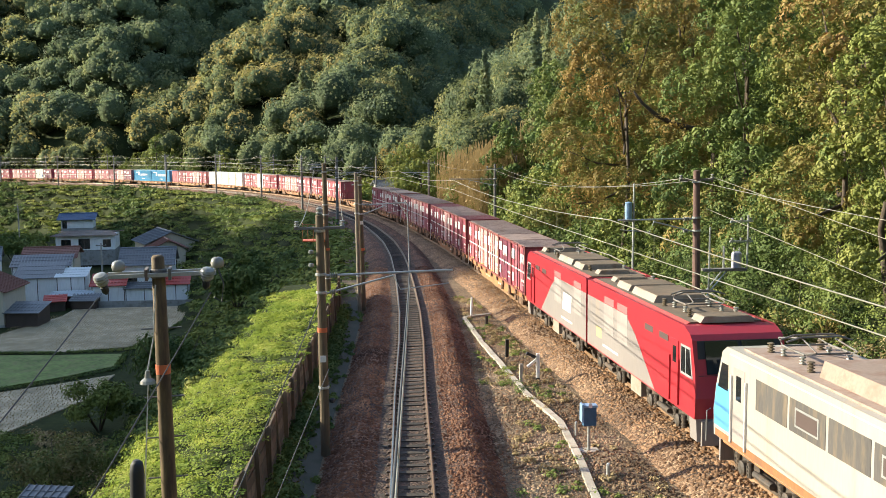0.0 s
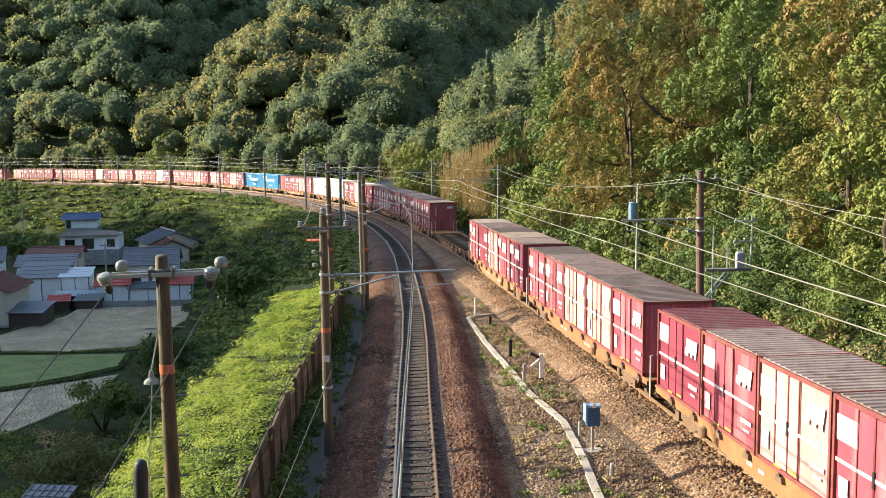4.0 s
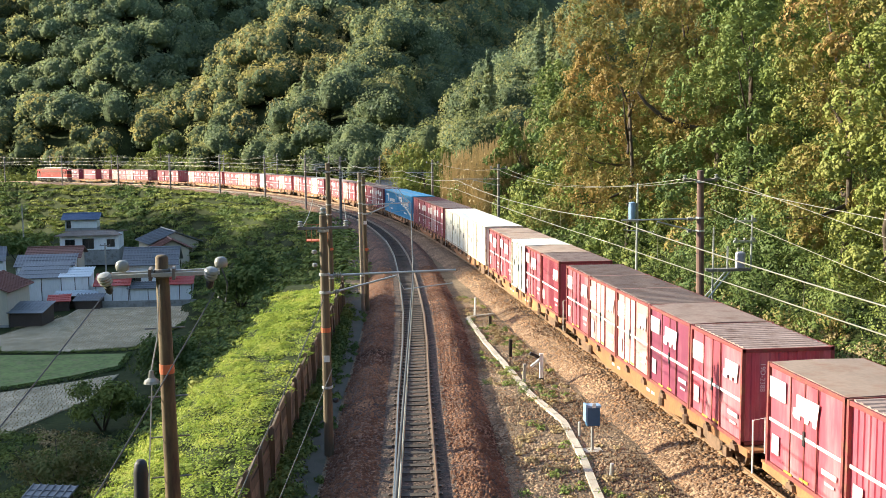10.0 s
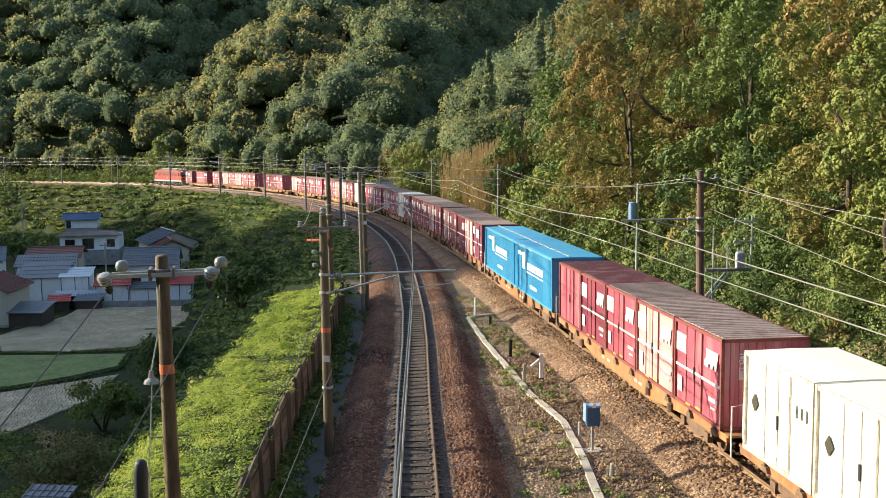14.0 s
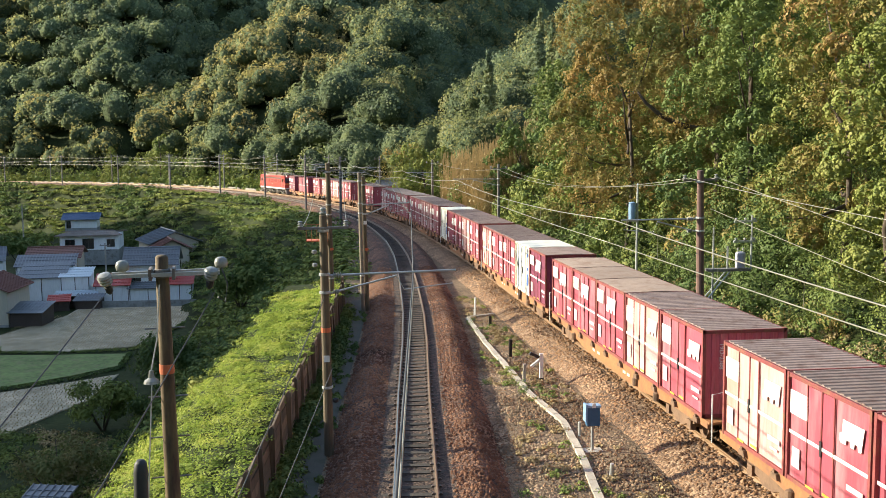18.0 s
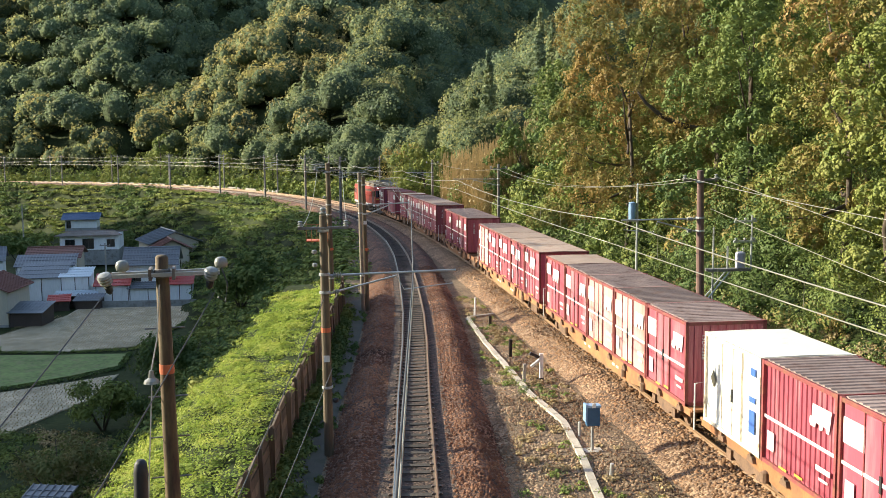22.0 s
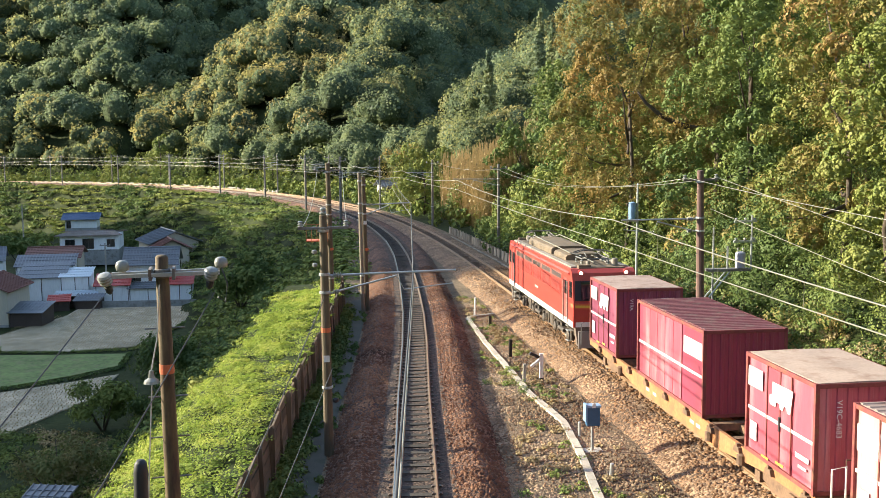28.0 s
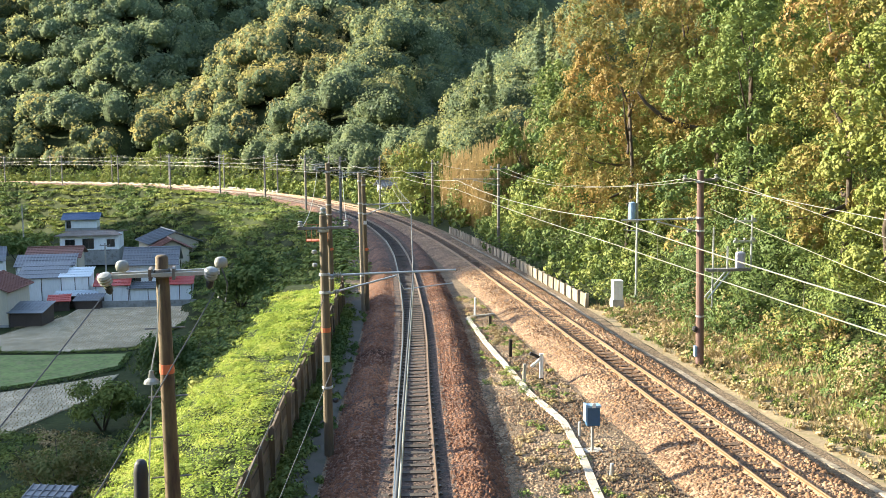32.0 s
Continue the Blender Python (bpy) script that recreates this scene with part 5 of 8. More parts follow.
def leading_loco():
    """Off-white and blue single-unit engine."""
    t = thing("electric_locomotive", "weathered off-white and blue electric locomotive with grey louvres", "locomotive", "locomotives")
    h = 8.8
    shell(t, "body", [(-h, 1.0), (-h - 0.05, 1.7), (-h + 0.1, 2.4), (-h + 0.5, 3.4), (-h + 0.8, 3.58), (h - 0.8, 3.58), (h - 0.5, 3.4), (h - 0.1, 2.4), (h + 0.05, 1.7), (h, 1.0)], LOCO_CREAM, bevel=0.14)
    for e in (-1, 1):
        plate_yz(t, "blue_cab_side", [(e * (h - 1.15), 1.3), (e * (h - 0.03), 1.3), (e * (h + 0.02), 1.7), (e * (h - 0.14), 2.4), (e * (h - 0.16), 2.46), (e * (h - 1.15), 2.46)][::e], LOCO_BLUE, 1.4, 0.008, "blue paint")
        plate_yz(t, "cab_window", [(e * (h - 0.9), 2.4), (e * (h - 0.26), 2.4), (e * (h - 0.5), 3.1), (e * (h - 0.9), 3.1)][::e], GLASS, 1.4, 0.014)
        plate_yz(t, "door_recess", oblong(*sorted((e * (h - 1.95), e * (h - 1.25))), 1.15, 3.15), LOCO_PANEL, 1.4, 0.012)
        plate_yz(t, "door_window", oblong(*sorted((e * (h - 1.75), e * (h - 1.45))), 2.3, 2.95), GLASS, 1.4, 0.02)
        for o in (1.15, 2.05):
            plate_yz(t, "door_rail", oblong(*sorted((e * (h - o), e * (h - o - 0.05))), 1.1, 2.9), WHITE, 1.4, 0.06, "white handrail")
        bm = bmesh.new()
        y0 = e * (h + 0.055)
        prism(bm, [(-1.3, 1.3), (1.3, 1.3), (1.3, 2.2), (-1.3, 2.2)], *sorted((y0 - e * 0.08, y0)))
        part("blue_front", bm, LOCO_BLUE, t, "blue paint")
        cab_end(t, e * h, e, 2.45, 3.35, slope=0.4)
        pantograph(t, e * 5.9, 3.64, False)
    # louvres and windows in one dull band under the roof edge
    for k in range(7):
        y = -6.3 + k * 1.8
        plate_yz(t, "louvre", oblong(y, y + 1.68, 2.35, 3.12), LOUVRE_GREY, 1.4, 0.01, "dull grey louvre")
        if k in (1, 3, 5):
            plate_yz(t, "window_frame", oblong(y + 0.3, y + 1.4, 2.5, 2.95), GALV, 1.4, 0.016)
            plate_yz(t, "side_window", oblong(y + 0.36, y + 1.34, 2.55, 2.9), GLASS_DULL, 1.4, 0.022)
    bm = bmesh.new()
    box(bm, -1.15, 1.15, -h + 1.3, h - 1.3, 3.57, 3.63)
    part("roof_panel", bm, ROOF_TAN, t, "brown dusty roof")
    roof_box(t, -0.85, 0.85, -3.9, -0.4, 3.62, 4.0, ROOF_TAN)
    roof_box(t, -0.85, 0.85, 0.2, 4.1, 3.62, 4.0, ROOF_TAN)
    for x, y in ((0.7, -7.0), (-0.7, -6.9), (0.8, -4.4), (-0.8, 4.6), (0.7, 7.0), (-0.7, 6.9)):
        bm = bmesh.new()
        insulator(bm, (x, y, 3.63), "z", 4, 0.1)
        part("insulator", bm, POLE_BROWN, t)
    for x in (-1.36, 1.36):
        bm = bmesh.new()
        tube(bm, [(x, -h + 1.0, 3.42), (x, h - 1.0, 3.42)], 0.05, 6)
        part("gutter", bm, WHITE, t)
    bm = bmesh.new()
    box(bm, -1.3, 1.3, -h + 0.4, h - 0.4, 0.88, 1.01)
    box(bm, -1.2, 1.2, -1.5, 1.5, 0.4, 0.9)
    part("under_frame", bm, WAGON, t)
    plate_yz(t, "sill_rust", oblong(-h + 0.1, h - 0.1, 1.01, 1.2), WAGON, 1.4, 0.008, "rust-stained sill")
    for y in (-5.9, 0, 5.9):
        banking_bogie(t, y)
    return t


def banking_bogie(t, y):
    """Two-axle bogie with plate frames, axle boxes, coil springs, brake rigging and sand pipes."""
    b = new("bogie")
    b.empty_display_size = 0.3
    b.parent, b.matrix_basis = t, pose(0, y, 0)
    for x in (-1, 1):
        bm = bmesh.new()
        prism(bm, [(-2.05, 0.62), (-1.95, 0.86), (-0.5, 0.80), (-0.4, 0.66), (0.4, 0.66), (0.5, 0.80), (1.95, 0.86), (2.05, 0.62), (1.75, 0.66), (0.75, 0.52), (0.5, 0.40), (-0.5, 0.40), (-0.75, 0.52), (-1.75, 0.66)], x * 1.13 - 0.05, x * 1.13 + 0.05, "x")
        part("side_frame", bm, BOGIE_DARK, b, bevel=0.012)
        for yy in (-1.25, 1.25):
            bm = bmesh.new()
            turned(bm, (x * 1.16, yy, 0.54), [(0.2, 0), (0.2, x * 0.16), (0.12, x * 0.2)], 12, "x")
            box(bm, x * 1.2 - 0.07, x * 1.2 + 0.07, yy - 0.24, yy + 0.24, 0.42, 0.66)
            part("axle_box", bm, BOGIE_DARK, b)
            for o in (-0.36, 0.36):
                bm = bmesh.new()
                turned(bm, (x * 1.22, yy + o, 0.40), [(0.095, 0), (0.095, 0.05), (0.07, 0.05), (0.07, 0.1), (0.095, 0.1), (0.095, 0.15), (0.07, 0.15), (0.07, 0.2), (0.095, 0.2), (0.095, 0.25), (0.07, 0.25), (0.07, 0.32), (0.1, 0.32), (0.1, 0.4)], 10)
                part("coil_spring", bm, BOGIE_DARK, b)
            bm = bmesh.new()
            tube(bm, [(x * 1.2, yy + 0.75, 0.95), (x * 1.15, yy + 0.72, 0.45), (x * 0.9, yy + 0.62, 0.15)], 0.028, 6)
            part("sand_pipe", bm, BOGIE_DARK, b)
        bm = bmesh.new()
        tube(bm, [(x * 1.28, -0.5, 0.62), (x * 1.28, 0.5, 0.62)], 0.09, 10)
        part("brake_cylinder", bm, BOGIE_DARK, b)
    for yy in (-1.25, 1.25):
        bm = bmesh.new()
        for x in (-1, 1):
            turned(bm, (x * 0.5665 - 0.07, yy, 0.56), [(0.1, 0), (0.56, 0), (0.56, 0.14), (0.1, 0.14)], 24, "x")
        tube(bm, [(-1.1, yy, 0.56), (1.1, yy, 0.56)], 0.09, 8)
        part("wheelset", bm, BOGIE_DARK, b)


def hood(t, half, y0, y1, z0, z1):
    """A roof hood with rounded shoulders."""
    bm = bmesh.new()
    prism(bm, [(-half, z0), (half, z0), (half, z1 - 0.16), (half - 0.08, z1 - 0.06), (half * 0.55, z1), (-half * 0.55, z1), (-half + 0.08, z1 - 0.06), (-half, z1 - 0.16)], y0, y1)
    part("roof_hood", bm, LOCO_ROOF, t, "brown-grey sooty hood", bevel=0.02)


def banking_loco():
    """Vermilion engine that pushes at the tail."""
    t = thing("electric_locomotive", "vermilion electric locomotive with a white sill band, pushing at the tail", "locomotive", "locomotives")
    h = 7.75
    shell(t, "body", [(-h, 1.12), (-h - 0.04, 2.1), (-h + 0.16, 3.0), (-h + 0.3, 3.42), (-h + 0.55, 3.58), (h - 0.55, 3.58), (h - 0.3, 3.42), (h - 0.16, 3.0), (h + 0.04, 2.1), (h, 1.12)], LOCO_VERMILION, bevel=0.12)
    plate_yz(t, "sill_band", oblong(-h + 0.1, h - 0.1, 1.10, 1.34), WHITE, 1.4, 0.008, "white band")
    bm = bmesh.new()
    box(bm, -1.28, 1.28, -h + 0.15, h - 0.15, 0.98, 1.12)
    part("under_frame", bm, BOGIE_DARK, t)
    for e in (-1, 1):
        plate_yz(t, "cab_window", oblong(*sorted((e * (h - 0.72), e * (h - 0.28))), 2.35, 3.05), GLASS, 1.4, 0.014)
        plate_yz(t, "cab_door", oblong(*sorted((e * (h - 1.7), e * (h - 1.15))), 1.36, 3.12), LOUVRE_RED, 1.4, 0.012, "recessed door")
        plate_yz(t, "door_window", oblong(*sorted((e * (h - 1.62), e * (h - 1.23))), 2.4, 3.0), GLASS, 1.4, 0.02)
        for o in (1.06, 1.82):
            plate_yz(t, "door_rail", oblong(*sorted((e * (h - o), e * (h - o + 0.05))), 1.15, 3.0), LOCO_CREAM, 1.4, 0.05, "pale handrail")
        bm = bmesh.new()
        y0 = e * (h + 0.046)
        prism(bm, [(-1.33, 1.92), (0.0, 1.86), (1.33, 1.92), (1.33, 2.16), (0.0, 2.10), (-1.33, 2.16)], *sorted((y0 - e * 0.06, y0)))
        part("front_stripe", bm, ORANGE, t, "orange stripe")
        bm = bmesh.new()
        prism(bm, [(-1.33, 1.98), (0.0, 1.93), (1.33, 1.98), (1.33, 2.08), (0.0, 2.03), (-1.33, 2.08)], *sorted((y0 - e * 0.04, y0 + e * 0.006)))
        part("front_stripe", bm, YELLOW, t, "yellow stripe")
        plate_yz(t, "side_stripe", oblong(*sorted((e * (h - 0.5), e * (h - 0.02))), 1.94, 2.14), ORANGE, 1.4, 0.008, "orange stripe")
        bm = bmesh.new()
        prism(bm, [(-1.3, 1.13), (1.3, 1.13), (1.3, 1.34), (-1.3, 1.34)], *sorted((e * (h - 0.04), e * (h + 0.03))))
        part("front_band", bm, WHITE, t, "white band")
        # black surround of the two windscreens
        bm = bmesh.new()
        n = [bm.verts.new(p) for p in ((-1.34, e * (h + 0.03), 2.26), (1.34, e * (h + 0.03), 2.26), (1.30, e * (h - 0.155), 3.1), (-1.30, e * (h - 0.155), 3.1))]
        o = [bm.verts.new(v.co + Vector((0, -e * 0.05, 0))) for v in n]
        bm.faces.new(n)
        bm.faces.new(o[::-1])
        for k in range(4):
            bm.faces.new((n[k], o[k], o[(k + 1) % 4], n[(k + 1) % 4]))
        part("window_surround", bm, BLACK, t, "black surround")
        cab_end(t, e * (h + 0.02), e, 2.32, 3.04, slope=0.16)
        bm = bmesh.new()
        prism(bm, [(-1.3, 1.1), (1.3, 1.1), (1.2, 0.3), (0.45, 0.22), (0.3, 0.6), (-0.3, 0.6), (-0.45, 0.22), (-1.2, 0.3)], *sorted((e * (h - 0.35), e * (h - 0.03))))
        part("apron", bm, POLE_GREY, t, "grey steel apron", bevel=0.02)
        bm = bmesh.new()
        for k in range(4):
            box(bm, *sorted((1.16, 1.36)), *sorted((e * (h - 1.65), e * (h - 1.2))), 0.3 + 0.22 * k, 0.33 + 0.22 * k)
            box(bm, *sorted((-1.16, -1.36)), *sorted((e * (h - 1.65), e * (h - 1.2))), 0.3 + 0.22 * k, 0.33 + 0.22 * k)
        part("steps", bm, GALV, t)
        for x in (-1.0, 1.0):
            bm = bmesh.new()
            turned(bm, (x, e * (h - 0.55) if e > 0 else -h + 0.3, 3.42), [(0.13, 0), (0.13, 0.25)], 12, "y")
            part("lamp_housing", bm, LOCO_VERMILION, t)
            bm = bmesh.new()
            turned(bm, (x, -h + 0.285 if e < 0 else h - 0.3, 3.42), [(0.08, 0), (0.08, 0.02)], 12, "y")
            part("lamp_glass", bm, LAMP if e < 0 else GLASS, t, "lit lamp" if e < 0 else "")
        pantograph(t, e * 5.5, 3.64, False)
        bm = bmesh.new()
        turned(bm, (0.75, e * 6.5, 3.62), [(0.14, 0), (0.14, 0.3), (0.1, 0.33)], 10)
        turned(bm, (-0.5, e * 6.7, 3.62), [(0.1, 0), (0.1, 0.22), (0.07, 0.25)], 10)
        part("roof_canister", bm, ROOF_BOX, t)
        bm = bmesh.new()
        box(bm, -1.0, -0.45, *sorted((e * 6.75, e * 7.05)), 3.6, 3.72)
        part("whistle", bm, LOCO_ROOF, t)
    # grouped side windows over slatted air panels
    plate_yz(t, "window_band", oblong(-5.5, 5.5, 2.92, 3.2), BAND_DULL, 1.4, 0.008, "dull window band")
    for k in range(5):
        y = -5.35 + k * 2.18
        for o in (0.0, 0.98):
            plate_yz(t, "side_window", oblong(y + o, y + o + 0.9, 2.95, 3.17), GLASS_DULL, 1.4, 0.014)
        for q in range(16):
            yy = y + 0.06 + q * 0.112
            plate_yz(t, "louvre_slat", oblong(yy, yy + 0.07, 2.3, 2.84), LOUVRE_RED, 1.4, 0.012)
    plate_yz(t, "name_plate", oblong(-0.4, 0.4, 1.85, 1.95), LOCO_CREAM, 1.4, 0.012, "small metal plate")
    for x in (-1, 1):
        bm = bmesh.new()
        prism(bm, [(x * 1.41, 3.30), (x * 1.46, 3.34), (x * 1.46, 3.38), (x * 1.30, 3.54), (x * 1.24, 3.54)][::x], -h + 0.75, h - 0.75)
        part("gutter", bm, LOUVRE_RED, t)
        bm = bmesh.new()
        box(bm, *sorted((x * 1.02, x * 1.27)), -h + 1.0, h - 1.0, 3.56, 3.64)
        part("roof_walk", bm, ROOF_BOX, t, "pale walkway along the roof edge")
    bm = bmesh.new()
    box(bm, -1.02, 1.02, -h + 0.6, h - 0.6, 3.56, 3.62)
    part("roof_panel", bm, LOCO_ROOF, t)
    hood(t, 0.88, -4.1, -1.6, 3.6, 3.92)
    hood(t, 0.92, -1.2, 4.3, 3.6, 4.0)
    bm = bmesh.new()
    for x in (-0.25, 0.3):
        tube(bm, [(x, -6.8, 3.8), (x, -4.2, 3.85), (x * 2.6, -4.0, 3.95), (x * 2.6, 4.4, 4.08), (x, 4.8, 3.85), (x, 6.8, 3.8)], 0.025, 6)
    part("roof_bus_bar", bm, WIRE, t)
    for y in (-2.9, -2.0, 1.5, 2.3):
        bm = bmesh.new()
        box(bm, -1.22, 1.22, y, y + 0.6, 0.38, 1.0)
        part("equipment_case", bm, BOGIE_DARK, t, bevel=0.02)
    for y in (-5.1, 0, 5.1):
        banking_bogie(t, y)
    return t


def shortened(t, k):
    """The engine with its length drawn to k of itself."""
    done = set()
    for ob in t.children_recursive:
        if ob.parent is t:
            ob.matrix_basis = Matrix.Translation((0, ob.matrix_basis.translation.y * (k - 1), 0)) @ ob.matrix_basis
        if ob.type == "MESH" and ob.parent is t and ob.data.name not in done:
            done.add(ob.data.name)
            ob.data.transform(Matrix.Scale(k, 4, (0, 1, 0)))
    return t


MOVERS.append((shortened(banking_loco(), 0.95), -7.75, Matrix(), 4.6))
MOVERS.append((shortened(two_section_loco(), 0.96), -16.65 - 408 - 12.05, Matrix(), 7.7))
MOVERS.append((leading_loco(), -16.65 - 408 - 24.75 - 9.25, Matrix(), 6.0))


def car_pose(s, half):
    """Where a vehicle whose bogies are half metres off its centre stands with its centre at s."""
    a, b = on_line(s - half), on_line(s + half)
    d = (b - a).normalized()
    mid = (a + b) / 2
    return Matrix.Translation(mid) @ pose(0, 0, 0, math.degrees(math.asin(d.z)), 0, math.degrees(math.atan2(-d.x, d.y)))


def motions():
    for ob, off, place, half in MOVERS:
        rows = []
        for k in range(33):
            rows.append((float(k), car_pose(TAIL + off - SPEED * k, half) @ place))
        walk(ob, rows)

# ---- plants
rng = np.random.default_rng(11)


def leaf_quads(c, n, size):
    """Leaves at the places c with normals n: bent four-cornered blades."""
    k = len(c)
    n = n / np.linalg.norm(n, axis=1, keepdims=True)
    r = rng.normal(size=(k, 3))
    u = np.cross(n, r)
    u /= np.linalg.norm(u, axis=1, keepdims=True) + 1e-9
    w = np.cross(n, u)
    a = (size * (0.6 + 0.8 * rng.random(k)))[:, None] * 0.5
    b = a * (0.55 + 0.4 * rng.random(k))[:, None]
    return np.stack([c - u * a, c - w * b + n * a * 0.15, c + u * a, c + w * b + n * a * 0.15], 1)


SUNWARD = np.array(TO_SUN)


def clump(c, r, n, size, low=-0.35, shell=0.72, fuzz=0.38, sunny=0.35, out=None):
    """Leaves of one clump: centre, radii, number, leaf size. Leaves face outwards and lean to the light."""
    d = rng.normal(size=(n, 3))
    d /= np.linalg.norm(d, axis=1, keepdims=True)
    d[:, 2] = np.where(d[:, 2] < low, -d[:, 2], d[:, 2])
    if out is not None:
        # the inner side of a sub-clump is bare
        q = d @ out
        d = np.where((q < -0.1)[:, None], d - 2 * q[:, None] * out, d)
    ph = rng.random(3) * 6.28
    lump = 1 + 0.16 * np.sin(3.1 * d[:, 0] * 2 + ph[0]) + 0.16 * np.sin(2.7 * d[:, 1] * 2 + ph[1]) + 0.13 * np.sin(5 * d[:, 2] + ph[2])
    rad = (shell + (1 - shell) * rng.random(n)) * lump
    p = np.asarray(c) + d * rad[:, None] * np.asarray(r)
    return leaf_quads(p, d / np.asarray(r) * np.mean(r) + fuzz * rng.normal(size=(n, 3)) + sunny * SUNWARD, np.full(n, size))


ICO = bmesh.new()
bmesh.ops.create_icosphere(ICO, subdivisions=1, radius=1.0)
ICO_V = np.array([v.co for v in ICO.verts])
ICO_F = np.array([[v.index for v in f.verts] for f in ICO.faces])
ICO.free()


def core(c, r):
    """The solid inside of a crown, as triangles repeated to four corners."""
    ph = rng.random(3) * 6.28
    k = 1 + 0.14 * np.sin(ICO_V[:, :1] * 5 + ph[0]) + 0.14 * np.sin(ICO_V[:, 1:2] * 5 + ph[1]) + 0.1 * np.sin(ICO_V[:, 2:] * 6 + ph[2])
    v = np.asarray(c) + ICO_V * k * np.asarray(r)
    t = v[ICO_F]
    return np.concatenate([t, (t[:, :1] + t[:, 2:]) / 2], 1)


def cauliflower(c, r, subs, leaves, size, tall=1.0, solid=0.62, fuzz=0.38, sunny=0.35):
    """A broadleaf crown: rounded sub-clumps over a solid inside."""
    c, out = np.asarray(c, float), []
    rr = np.array([r, r, r * tall])
    if solid:
        out.append(core(c, rr * solid))
    g = 2.39996
    for k in range(subs):
        z = 1 - 1.45 * (k + 0.5) / subs
        a = g * k + rng.random() * 0.5
        q = math.sqrt(max(0, 1 - z * z))
        d = np.array([q * math.cos(a), q * math.sin(a), z])
        sr = r * rng.uniform(0.26, 0.42) * (17 / max(17, subs)) ** 0.4
        out.append(clump(c + d * rr * rng.uniform(0.72, 0.98), (sr, sr, sr * 0.85), leaves, size, -1.1, 0.8, fuzz, sunny, d))
    return out


def foliage(name, label, mat, quads, category="", kind="stuff", parent=None):
    q = np.concatenate(quads).reshape(-1, 3)
    me = quad_mesh(name, q, np.arange(len(q)).reshape(-1, 4))
    if parent is not None:
        return part(name, me, mat, parent)
    return solo(name, me, mat, label, category, kind=kind)


def line_xy(s, lat):
    t = np.interp(s, PS, PT)
    return np.interp(s, PS, PXs) + np.cos(t) * lat, np.interp(s, PS, PYs) + np.sin(t) * lat


# wooded hill beyond the bend
BALL = bmesh.new()
bmesh.ops.create_icosphere(BALL, subdivisions=2, radius=1.0)
BALL_V = np.array([v.co for v in BALL.verts])
BALL_F = np.array([[v.index for v in f.verts] for f in BALL.faces])
BALL.free()


def lobes_of(count):
    """Directions and sizes of a crown's lobes, evenly strewn over its upper part."""
    k = np.arange(count)
    z = 1 - 1.5 * (k + 0.5) / count
    a = 2.39996 * k + rng.random() * 6.28 + rng.normal(size=count) * 0.35
    q = np.sqrt(1 - z * z)
    return np.stack([q * np.cos(a), q * np.sin(a), z], 1), rng.uniform(0.7, 1.35, count) * (22 / count) ** 0.5


def swollen(d, lobes, size):
    """How far a crown reaches in the directions d, and the lobe that each belongs to."""
    dots = d @ lobes.T
    s = np.sqrt(np.clip(1 - (1 - dots) * 9.5 / size ** 2, 0, 1)) * (0.20 + 0.17 * size)
    return 0.66 + s.max(1), s.argmax(1)


